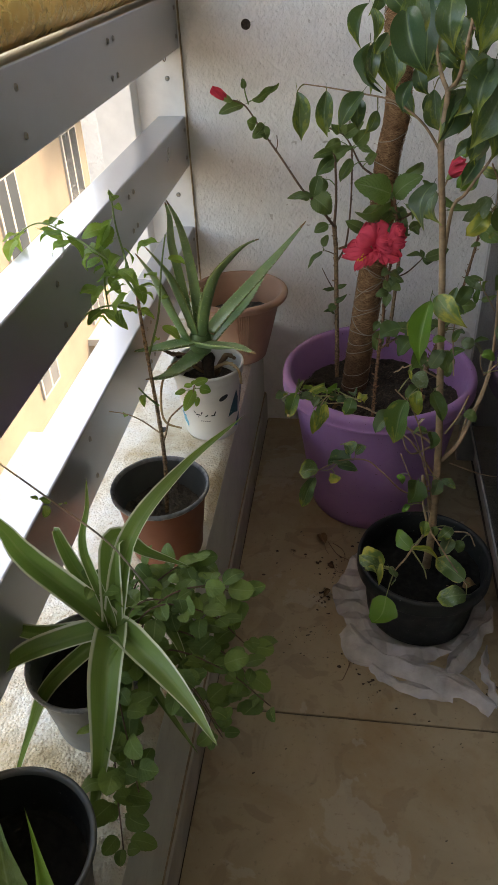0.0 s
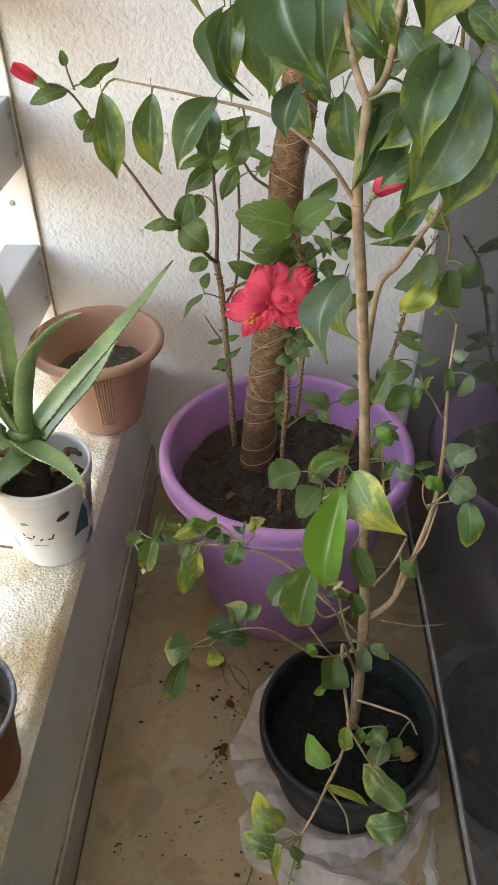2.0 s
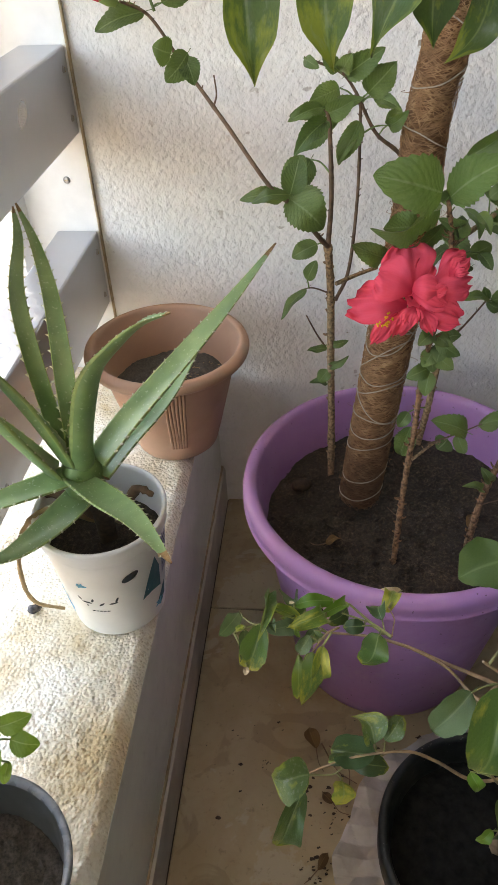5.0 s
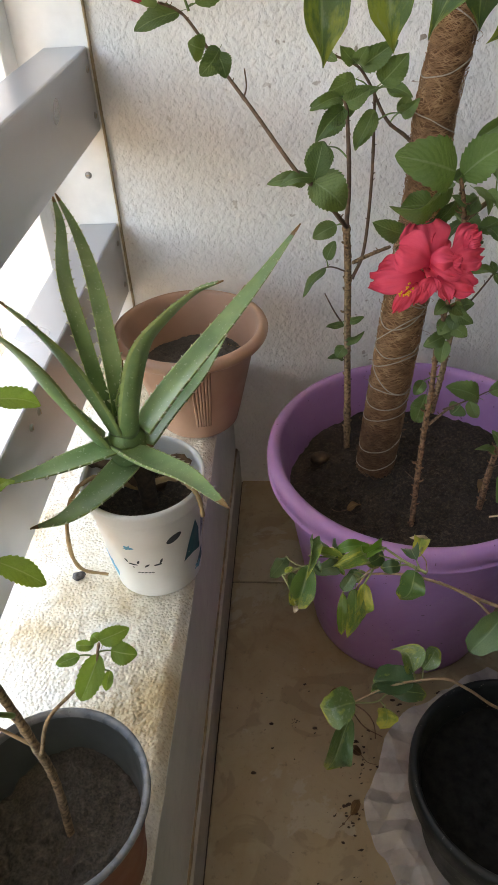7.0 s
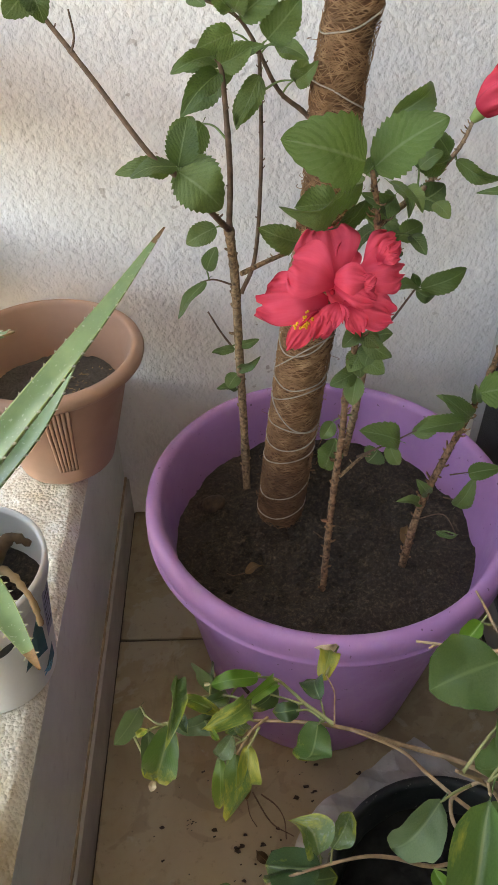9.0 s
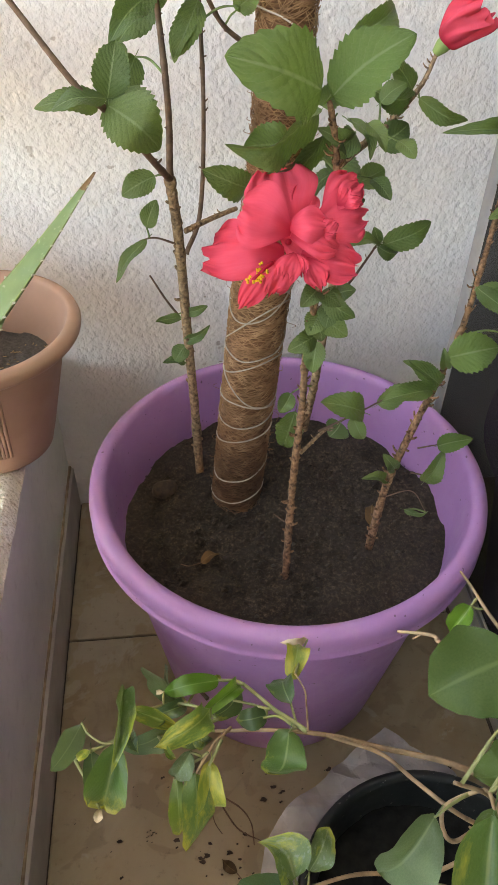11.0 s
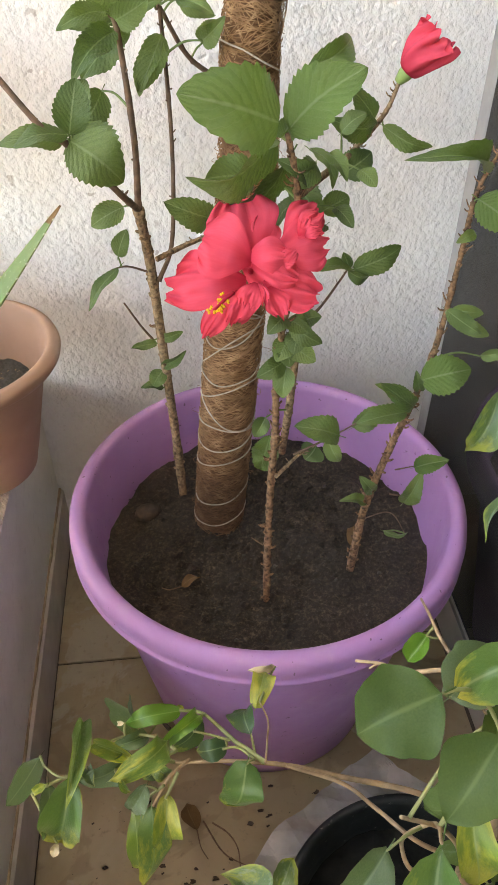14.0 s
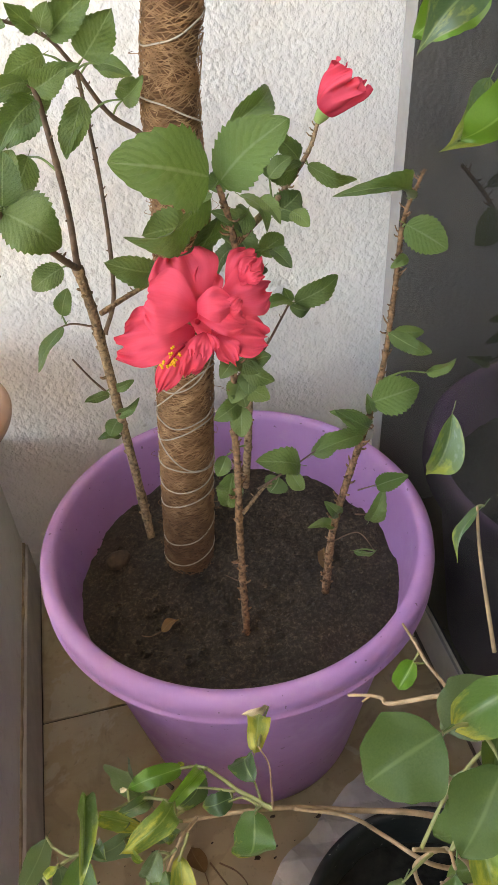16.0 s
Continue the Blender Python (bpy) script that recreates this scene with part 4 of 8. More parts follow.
leaf(hibiscus, "hib", (0.397, 1.520, 0.731), (0.439, 1.510, 0.712), 0.016, (-0.30, -0.94, -0.16))
leaf(hibiscus, "hib", (0.357, 1.480, 0.708), (0.379, 1.480, 0.724), 0.025, (-0.25, -0.91, 0.34))
leaf(hibiscus, "hib", (0.338, 1.460, 0.686), (0.361, 1.470, 0.693), 0.020, (0.20, -0.81, 0.56))
leaf(hibiscus, "hib", (0.320, 1.440, 0.720), (0.298, 1.420, 0.742), 0.017, (0.71, -0.70, 0.06))
leaf(hibiscus, "hib", (0.326, 1.440, 0.733), (0.305, 1.420, 0.722), 0.020, (0.44, -0.73, 0.52))
leaf(hibiscus, "hib", (0.299, 1.430, 0.754), (0.307, 1.420, 0.775), 0.016, (-0.45, -0.86, -0.25))
leaf(hibiscus, "hib", (0.380, 1.504, 0.609), (0.427, 1.510, 0.626), 0.023, (-0.00, -0.94, 0.35))
leaf(hibiscus, "hib", (0.376, 1.500, 0.614), (0.339, 1.480, 0.624), 0.014, (0.43, -0.35, 0.83))
leaf(hibiscus, "hib", (0.374, 1.500, 0.610), (0.395, 1.500, 0.601), 0.012, (-0.06, -0.99, -0.14))
leaf(hibiscus, "hib", (0.375, 1.500, 0.613), (0.368, 1.500, 0.629), 0.010, (-0.05, -1.00, -0.02))
leaf(hibiscus, "hib", (0.302, 1.410, 0.621), (0.287, 1.395, 0.616), 0.018, (0.19, -0.50, 0.84))
leaf(hibiscus, "hib", (0.304, 1.410, 0.618), (0.319, 1.395, 0.613), 0.018, (-0.13, -0.43, 0.90))
leaf(hibiscus, "hib", (0.307, 1.410, 0.616), (0.331, 1.395, 0.602), 0.018, (-0.40, -0.88, 0.26))
leaf(hibiscus, "hib", (0.305, 1.410, 0.599), (0.294, 1.395, 0.588), 0.019, (-0.02, -0.60, 0.80))
leaf(hibiscus, "hib", (0.307, 1.410, 0.597), (0.327, 1.395, 0.585), 0.019, (-0.38, -0.83, 0.41))
leaf(hibiscus, "hib", (0.319, 1.410, 0.615), (0.328, 1.395, 0.628), 0.018, (-0.91, -0.34, 0.25))
leaf(hibiscus, "hib", (0.304, 1.410, 0.577), (0.280, 1.395, 0.573), 0.019, (0.41, -0.76, 0.50))
leaf(hibiscus, "hib", (0.305, 1.410, 0.571), (0.300, 1.395, 0.549), 0.019, (-0.39, -0.70, 0.59))
leaf(hibiscus, "hib", (0.301, 1.410, 0.600), (0.306, 1.395, 0.581), 0.019, (0.16, -0.74, 0.65))
leaf(hibiscus, "hib", (0.315, 1.410, 0.607), (0.308, 1.395, 0.594), 0.019, (-0.26, -0.58, 0.77))
leaf(hibiscus, "hib", (0.364, 1.430, 0.471), (0.316, 1.420, 0.496), 0.027, (0.46, -0.60, 0.65))
leaf(hibiscus, "hib", (0.341, 1.430, 0.460), (0.329, 1.420, 0.452), 0.025, (-0.02, -0.63, 0.78))
leaf(hibiscus, "hib", (0.352, 1.430, 0.467), (0.363, 1.420, 0.445), 0.017, (-0.36, -0.90, 0.24))
leaf(hibiscus, "hib", (0.379, 1.440, 0.472), (0.413, 1.440, 0.497), 0.021, (-0.21, -0.93, 0.29))
leaf(hibiscus, "hib", (0.295, 1.430, 0.477), (0.288, 1.440, 0.424), 0.027, (-0.31, -0.94, -0.14))
leaf(hibiscus, "hib", (0.292, 1.440, 0.492), (0.280, 1.430, 0.477), 0.016, (-0.12, -0.78, 0.61))
stem(hibiscus, "twig", [(0.317, 1.420, 0.460), (0.354, 1.430, 0.470), (0.386, 1.440, 0.480)], 0.0016, 0.001, "twig")
leaf(hibiscus, "hib", (0.439, 1.440, 0.525), (0.483, 1.433, 0.539), 0.036, (-0.33, -0.78, 0.53), "young")
leaf(hibiscus, "hib", (0.444, 1.425, 0.426), (0.470, 1.410, 0.447), 0.019, (-0.69, -0.56, 0.45), "young")
leaf(hibiscus, "hib", (0.433, 1.440, 0.498), (0.394, 1.430, 0.531), 0.016, (0.55, -0.71, 0.43))
leaf(hibiscus, "hib", (0.402, 1.420, 0.401), (0.385, 1.415, 0.428), 0.015, (0.33, -0.94, 0.03))
leaf(hibiscus, "hib", (0.394, 1.420, 0.386), (0.369, 1.410, 0.403), 0.013, (0.61, -0.40, 0.69))
leaf(hibiscus, "hib", (0.441, 1.430, 0.370), (0.455, 1.430, 0.411), 0.020, (-0.35, -0.93, 0.12))
leaf(hibiscus, "hib", (0.417, 1.410, 0.350), (0.440, 1.400, 0.352), 0.008, (-0.40, -0.91, 0.12))
leaf(hibiscus, "hib", (0.468, 1.470, 0.581), (0.495, 1.460, 0.581), 0.013, (-0.40, -0.81, 0.43))
leaf(hibiscus, "hib", (0.468, 1.470, 0.573), (0.501, 1.451, 0.562), 0.015, (-0.47, -0.78, 0.42))
leaf(hibiscus, "hib", (0.490, 1.515, 0.691), (0.414, 1.470, 0.724), 0.017, (0.59, -0.62, 0.51))
leaf(hibiscus, "hib", (0.484, 1.500, 0.673), (0.516, 1.477, 0.654), 0.032, (-0.32, -0.83, 0.46), "young")
leaf(hibiscus, "hib", (0.483, 1.490, 0.646), (0.464, 1.480, 0.643), 0.011, (0.23, -0.68, 0.69))
leaf(hibiscus, "hib", (0.459, 1.460, 0.587), (0.487, 1.440, 0.572), 0.016, (-0.41, -0.84, 0.36))
leaf(hibiscus, "hib", (0.497, 1.450, 0.541), (0.521, 1.440, 0.556), 0.012, (-0.47, -0.86, 0.19))
leaf(hibiscus, "hib", (0.438, 1.440, 0.492), (0.396, 1.430, 0.533), 0.017, (0.36, -0.92, 0.14))
leaf(hibiscus, "hib", (0.427, 1.435, 0.491), (0.376, 1.420, 0.494), 0.020, (0.18, -0.47, 0.87))
leaf(hibiscus, "hib", (0.442, 1.445, 0.509), (0.433, 1.440, 0.535), 0.011, (-0.09, -0.97, -0.22))
leaf(hibiscus, "hib", (0.152, 1.470, 0.752), (0.179, 1.450, 0.721), 0.042, (-0.06, -0.87, 0.50))
leaf(hibiscus, "hib", (0.140, 1.470, 0.744), (0.100, 1.450, 0.753), 0.018, (0.46, -0.62, 0.63))
leaf(hibiscus, "hib", (0.147, 1.475, 0.752), (0.160, 1.490, 0.783), 0.025, (-0.19, -0.85, 0.49))
leaf(hibiscus, "hib", (0.177, 1.505, 0.678), (0.148, 1.500, 0.664), 0.021, (-0.09, -0.86, 0.50))
leaf(hibiscus, "hib", (0.166, 1.515, 0.628), (0.176, 1.515, 0.653), 0.016, (-0.35, -0.93, 0.14))
leaf(hibiscus, "hib", (0.165, 1.510, 0.619), (0.135, 1.490, 0.589), 0.013, (-0.36, -0.57, 0.74))
leaf(hibiscus, "hib", (0.192, 1.530, 0.524), (0.167, 1.520, 0.527), 0.010, (0.31, -0.53, 0.79))
leaf(hibiscus, "hib", (0.195, 1.535, 0.526), (0.219, 1.530, 0.536), 0.011, (-0.25, -0.96, 0.13))
leaf(hibiscus, "hib", (0.196, 1.540, 0.491), (0.219, 1.530, 0.510), 0.012, (-0.38, -0.93, -0.02))
leaf(hibiscus, "hib", (0.195, 1.540, 0.484), (0.183, 1.530, 0.470), 0.018, (0.01, -0.82, 0.57))
leaf(hibiscus, "hib", (0.193, 1.540, 0.461), (0.171, 1.530, 0.471), 0.011, (0.49, -0.32, 0.81))
leaf(hibiscus, "hib", (0.182, 1.525, 0.804), (0.153, 1.490, 0.785), 0.022, (0.29, -0.65, 0.71))
leaf(hibiscus, "hib", (0.178, 1.525, 0.818), (0.145, 1.500, 0.812), 0.015, (0.41, -0.68, 0.61))
leaf(hibiscus, "hib", (0.183, 1.530, 0.810), (0.211, 1.520, 0.826), 0.021, (-0.26, -0.96, -0.15))
leaf(hibiscus, "hib", (0.184, 1.530, 0.808), (0.192, 1.530, 0.795), 0.016, (0.40, -0.88, 0.24))
leaf(hibiscus, "hib", (0.217, 1.550, 0.793), (0.197, 1.530, 0.758), 0.018, (-0.27, -0.76, 0.60))
leaf(hibiscus, "hib", (0.234, 1.580, 0.816), (0.263, 1.570, 0.805), 0.012, (-0.37, -0.92, -0.16))
leaf(hibiscus, "hib", (0.252, 1.590, 0.781), (0.266, 1.600, 0.796), 0.017, (0.14, -0.88, 0.45))
leaf(hibiscus, "hib", (0.203, 1.550, 0.842), (0.238, 1.530, 0.870), 0.025, (-0.41, -0.90, -0.14))
leaf(hibiscus, "hib", (0.225, 1.550, 0.824), (0.251, 1.530, 0.858), 0.029, (-0.39, -0.89, -0.23))
leaf(hibiscus, "hib", (0.233, 1.550, 0.820), (0.259, 1.530, 0.814), 0.013, (-0.37, -0.65, 0.66))
leaf(hibiscus, "hib", (0.196, 1.550, 0.830), (0.165, 1.530, 0.822), 0.022, (0.47, -0.84, 0.27))
leaf(hibiscus, "hib", (0.190, 1.550, 0.805), (0.217, 1.530, 0.825), 0.020, (-0.69, -0.68, 0.24))
leaf(hibiscus, "hib", (0.185, 1.550, 0.810), (0.144, 1.530, 0.808), 0.018, (0.37, -0.80, 0.47))
leaf(hibiscus, "hib", (0.188, 1.550, 0.799), (0.154, 1.530, 0.771), 0.026, (-0.04, -0.79, 0.61))
leaf(hibiscus, "hib", (0.167, 1.550, 0.757), (0.145, 1.530, 0.730), 0.026, (0.42, -0.86, 0.30))
leaf(hibiscus, "hib", (0.219, 1.550, 0.797), (0.197, 1.530, 0.760), 0.021, (0.16, -0.90, 0.40))
leaf(hibiscus, "hib", (0.251, 1.550, 0.792), (0.265, 1.530, 0.809), 0.018, (-0.60, -0.72, -0.35))
leaf(hibiscus, "hib", (0.198, 1.550, 0.845), (0.207, 1.530, 0.867), 0.017, (-0.48, -0.74, -0.47))
leaf(hibiscus, "hib", (0.159, 1.550, 0.858), (0.174, 1.530, 0.854), 0.012, (-0.64, -0.59, 0.49))
leaf(hibiscus, "hib", (0.195, 1.550, 0.846), (0.177, 1.530, 0.868), 0.015, (0.35, -0.82, -0.44))
leaf(hibiscus, "hib", (0.014, 1.478, 0.915), (-0.032, 1.470, 0.901), 0.021, (-0.01, -0.86, 0.51))
leaf(hibiscus, "hib", (0.031, 1.480, 0.921), (0.081, 1.490, 0.948), 0.018, (0.37, -0.86, -0.35))
leaf(hibiscus, "hib", (0.037, 1.470, 0.882), (0.023, 1.460, 0.890), 0.025, (0.60, -0.79, 0.10))
leaf(hibiscus, "hib", (0.053, 1.470, 0.882), (0.034, 1.450, 0.862), 0.024, (0.60, -0.78, 0.21))
leaf(hibiscus, "hib", (0.050, 1.470, 0.878), (0.059, 1.460, 0.857), 0.020, (0.12, -0.87, 0.47))
leaf(hibiscus, "hib", (0.148, 1.445, 0.757), (0.113, 1.430, 0.758), 0.016, (0.24, -0.54, 0.81))
leaf(hibiscus, "hib", (0.149, 1.450, 0.751), (0.184, 1.440, 0.724), 0.039, (0.07, -0.91, 0.42))
leaf(hibiscus, "hib", (0.149, 1.450, 0.755), (0.158, 1.460, 0.790), 0.025, (0.06, -0.96, 0.27))
leaf(hibiscus, "hib", (0.313, 1.470, 0.712), (0.332, 1.432, 0.685), 0.022, (-0.24, -0.30, 0.92))
leaf(hibiscus, "hib", (0.327, 1.472, 0.731), (0.344, 1.444, 0.715), 0.017, (0.37, -0.15, 0.92))
leaf(hibiscus, "hib", (0.340, 1.458, 0.732), (0.350, 1.436, 0.722), 0.013, (0.04, -0.71, 0.71))
leaf(hibiscus, "hib", (0.319, 1.456, 0.697), (0.295, 1.437, 0.686), 0.019, (-0.19, -0.21, 0.96))
leaf(hibiscus, "hib", (0.350, 1.468, 0.744), (0.368, 1.467, 0.758), 0.015, (-0.13, -0.65, 0.75))
leaf(hibiscus, "hib", (0.343, 1.439, 0.698), (0.354, 1.419, 0.689), 0.013, (-0.19, -0.40, 0.90))
leaf(hibiscus, "hib", (0.337, 1.440, 0.683), (0.319, 1.420, 0.671), 0.015, (-0.70, -0.50, 0.50))
leaf(hibiscus, "hib", (0.362, 1.447, 0.723), (0.371, 1.429, 0.717), 0.014, (-0.21, -0.55, 0.81))
leaf(hibiscus, "hib", (0.016, 1.480, 0.942), (0.014, 1.480, 0.959), 0.011, (0.26, -0.97, 0.03))

ficus = thing("ficus", "young ficus with glossy yellow-edged leaves in a black nursery pot", "plant", (0.403, 1.085, 0.115))
stem(ficus, "trunk", [(0.404, 1.100, 0.105), (0.404, 1.090, 0.200), (0.399, 1.080, 0.320), (0.391, 1.078, 0.450), (0.379, 1.082, 0.580), (0.368, 1.083, 0.700), (0.354, 1.078, 0.830), (0.340, 1.074, 0.931)], 0.0138, 0.0062, "ficbark")
stem(ficus, "branch", [(0.340, 1.074, 0.931), (0.339, 1.076, 0.958), (0.341, 1.079, 0.982), (0.342, 1.084, 1.004)], 0.0064, 0.0054, "ficbark")
stem(ficus, "branch", [(0.342, 1.084, 1.004), (0.334, 1.100, 1.019), (0.328, 1.124, 1.040), (0.322, 1.160, 1.071), (0.315, 1.196, 1.106), (0.311, 1.228, 1.138)], 0.0046, 0.0024, "ficbark")
stem(ficus, "branch", [(0.342, 1.084, 1.004), (0.356, 1.104, 1.016), (0.364, 1.136, 1.039), (0.373, 1.172, 1.069), (0.383, 1.208, 1.106), (0.390, 1.238, 1.140)], 0.0046, 0.0024, "ficbark")
stem(ficus, "branch", [(0.340, 1.074, 0.931), (0.318, 1.072, 0.962), (0.296, 1.072, 0.982), (0.269, 1.080, 0.996), (0.232, 1.090, 1.002), (0.190, 1.105, 1.007), (0.152, 1.120, 1.010)], 0.0026, 0.0010, "ficbark")
stem(ficus, "branch", [(0.363, 1.094, 0.780), (0.368, 1.100, 0.846), (0.385, 1.115, 0.861), (0.400, 1.120, 0.884), (0.415, 1.125, 0.906), (0.429, 1.130, 0.941)], 0.0042, 0.0022, "ficbark")
stem(ficus, "branch", [(0.402, 1.085, 0.400), (0.426, 1.080, 0.445), (0.451, 1.110, 0.501), (0.469, 1.140, 0.558), (0.471, 1.160, 0.628), (0.468, 1.180, 0.691), (0.470, 1.200, 0.754)], 0.0055, 0.0018, "ficbark")
stem(ficus, "branch", [(0.428, 1.085, 0.449), (0.436, 1.090, 0.496), (0.454, 1.100, 0.519), (0.467, 1.120, 0.560)], 0.0028, 0.0016, "ficbark")
stem(ficus, "twig", [(0.417, 1.085, 0.395), (0.463, 1.100, 0.366), (0.492, 1.115, 0.347), (0.512, 1.125, 0.337)], 0.0016, 0.0011, "ficbark")
stem(ficus, "twig", [(0.396, 1.050, 0.268), (0.431, 1.030, 0.281), (0.454, 1.010, 0.296), (0.467, 1.000, 0.276)], 0.0024, 0.0014, "ficbark")
stem(ficus, "branch", [(0.398, 1.085, 0.400), (0.388, 1.090, 0.426), (0.348, 1.100, 0.450), (0.301, 1.105, 0.471), (0.265, 1.108, 0.489), (0.231, 1.110, 0.498), (0.197, 1.115, 0.493)], 0.0034, 0.0014, "ficbark")
stem(ficus, "branch", [(0.396, 1.085, 0.360), (0.344, 1.070, 0.448), (0.321, 1.090, 0.454), (0.299, 1.100, 0.474), (0.264, 1.106, 0.493)], 0.0024, 0.0016, "ficbark")
stem(ficus, "branch", [(0.396, 1.085, 0.330), (0.344, 1.070, 0.334), (0.298, 1.060, 0.386), (0.268, 1.050, 0.419), (0.227, 1.040, 0.425), (0.197, 1.035, 0.412), (0.177, 1.030, 0.400)], 0.0026, 0.001, "ficbark")
stem(ficus, "branch", [(0.395, 1.085, 0.440), (0.344, 1.060, 0.431), (0.324, 1.060, 0.485), (0.328, 1.045, 0.547), (0.324, 1.030, 0.564)], 0.0024, 0.0012, "ficbark")
stem(ficus, "twig", [(0.241, 1.046, 0.424), (0.219, 1.038, 0.418), (0.205, 1.030, 0.410), (0.185, 1.028, 0.410)], 0.0010, 0.0007, "ficgreen")
stem(ficus, "twig", [(0.250, 1.101, 0.511), (0.241, 1.111, 0.508), (0.233, 1.119, 0.506), (0.224, 1.131, 0.503), (0.214, 1.141, 0.502), (0.201, 1.143, 0.503)], 0.0016, 0.0009, "ficgreen")
stem(ficus, "twig", [(0.250, 1.099, 0.515), (0.254, 1.121, 0.498), (0.257, 1.141, 0.484), (0.254, 1.158, 0.476)], 0.001, 0.0007, "ficbark")
stem(ficus, "twig", [(0.245, 1.107, 0.509), (0.244, 1.123, 0.504)], 0.0009, 0.0007, "ficgreen")
stem(ficus, "twig", [(0.231, 1.119, 0.506), (0.217, 1.125, 0.505), (0.209, 1.127, 0.506)], 0.0009, 0.0007, "ficgreen")
stem(ficus, "twig", [(0.244, 1.104, 0.510), (0.235, 1.113, 0.508), (0.226, 1.113, 0.508)], 0.0009, 0.0007, "ficgreen")
stem(ficus, "twig", [(0.206, 1.107, 0.512), (0.196, 1.095, 0.520), (0.190, 1.089, 0.516), (0.184, 1.085, 0.505)], 0.0015, 0.001, "ficbark")
stem(ficus, "twig", [(0.200, 1.096, 0.521), (0.195, 1.089, 0.517), (0.192, 1.086, 0.513)], 0.001, 0.0008, "ficgreen")
stem(ficus, "twig", [(0.192, 1.090, 0.520), (0.181, 1.088, 0.510), (0.172, 1.086, 0.499)], 0.0009, 0.0007, "ficgreen")
stem(ficus, "twig", [(0.199, 1.114, 0.510), (0.191, 1.111, 0.511), (0.176, 1.105, 0.515), (0.152, 1.103, 0.517), (0.135, 1.101, 0.519), (0.124, 1.109, 0.517)], 0.0013, 0.0007, "ficgreen")
stem(ficus, "twig", [(0.141, 1.103, 0.518), (0.127, 1.099, 0.516), (0.117, 1.098, 0.510)], 0.0011, 0.0009, "ficgreen")
stem(ficus, "twig", [(0.199, 1.114, 0.510), (0.188, 1.127, 0.501), (0.172, 1.135, 0.494), (0.156, 1.127, 0.503), (0.145, 1.119, 0.512), (0.142, 1.113, 0.520)], 0.0011, 0.0007, "ficgreen")
stem(ficus, "twig", [(0.194, 1.137, 0.492), (0.188, 1.145, 0.491), (0.182, 1.151, 0.490)], 0.0014, 0.0006, "flake")
leaf(ficus, "oval", (0.120, 1.117, 0.514), (0.108, 1.089, 0.522), 0.013, (0.01, -0.32, 0.95), "pale")
leaf(ficus, "oval", (0.144, 1.128, 0.521), (0.142, 1.083, 0.530), 0.011, (0.18, -0.66, 0.73))
leaf(ficus, "oval", (0.126, 1.101, 0.510), (0.125, 1.083, 0.482), 0.016, (0.31, -0.49, 0.82), "pale")
leaf(ficus, "oval", (0.141, 1.096, 0.525), (0.129, 1.073, 0.488), 0.023, (0.08, -0.45, 0.89), "tipped")
leaf(ficus, "oval", (0.152, 1.119, 0.518), (0.177, 1.105, 0.521), 0.010, (-0.15, -0.42, 0.90), "lime")
leaf(ficus, "oval", (0.174, 1.113, 0.512), (0.147, 1.095, 0.519), 0.015, (-0.08, -0.67, 0.73), "pale")
leaf(ficus, "oval", (0.202, 1.145, 0.499), (0.166, 1.141, 0.499), 0.013, (-0.05, -0.36, 0.93), "fresh")
leaf(ficus, "oval", (0.178, 1.135, 0.484), (0.161, 1.175, 0.465), 0.015, (-0.13, -0.49, 0.86), "pale")
leaf(ficus, "oval", (0.181, 1.138, 0.486), (0.159, 1.127, 0.496), 0.010, (-0.20, -0.46, 0.87))
leaf(ficus, "oval", (0.195, 1.115, 0.522), (0.169, 1.088, 0.539), 0.015, (0.08, -0.49, 0.87), "lime")
leaf(ficus, "oval", (0.215, 1.137, 0.506), (0.192, 1.113, 0.523), 0.009, (-0.03, -0.37, 0.93), "fresh")
leaf(ficus, "oval", (0.215, 1.141, 0.496), (0.200, 1.117, 0.506), 0.015, (0.00, -0.72, 0.70))
leaf(ficus, "oval", (0.229, 1.118, 0.501), (0.211, 1.115, 0.502), 0.014, (0.18, -0.54, 0.82))
leaf(ficus, "oval", (0.182, 1.090, 0.522), (0.171, 1.082, 0.507), 0.012, (0.22, -0.36, 0.91), "pale")
leaf(ficus, "oval", (0.184, 1.084, 0.508), (0.180, 1.052, 0.475), 0.019, (0.20, -0.49, 0.85), "tipped")
leaf(ficus, "oval", (0.193, 1.088, 0.510), (0.186, 1.069, 0.474), 0.016, (0.15, -0.49, 0.86), "lime")
leaf(ficus, "oval", (0.173, 1.088, 0.496), (0.172, 1.066, 0.458), 0.010, (-0.16, -0.28, 0.95), "lime")
leaf(ficus, "oval", (0.239, 1.099, 0.516), (0.227, 1.083, 0.491), 0.024, (0.15, -0.28, 0.95), "tipped")
leaf(ficus, "oval", (0.243, 1.122, 0.508), (0.242, 1.145, 0.500), 0.017, (-0.22, -0.59, 0.77))
leaf(ficus, "oval", (0.252, 1.158, 0.476), (0.265, 1.196, 0.456), 0.016, (-0.09, -0.57, 0.81), "lime")
leaf(ficus, "oval", (0.189, 1.119, 0.494), (0.178, 1.108, 0.487), 0.013, (0.01, -0.43, 0.90))
leaf(ficus, "oval", (0.185, 1.115, 0.495), (0.192, 1.109, 0.487), 0.010, (-0.12, -0.65, 0.75))
leaf(ficus, "oval", (0.198, 1.147, 0.496), (0.204, 1.150, 0.495), 0.004, (-0.14, -0.56, 0.81), "lime")
leaf(ficus, "oval", (0.127, 1.097, 0.521), (0.119, 1.094, 0.518), 0.005, (0.36, -0.31, 0.88), "lime")
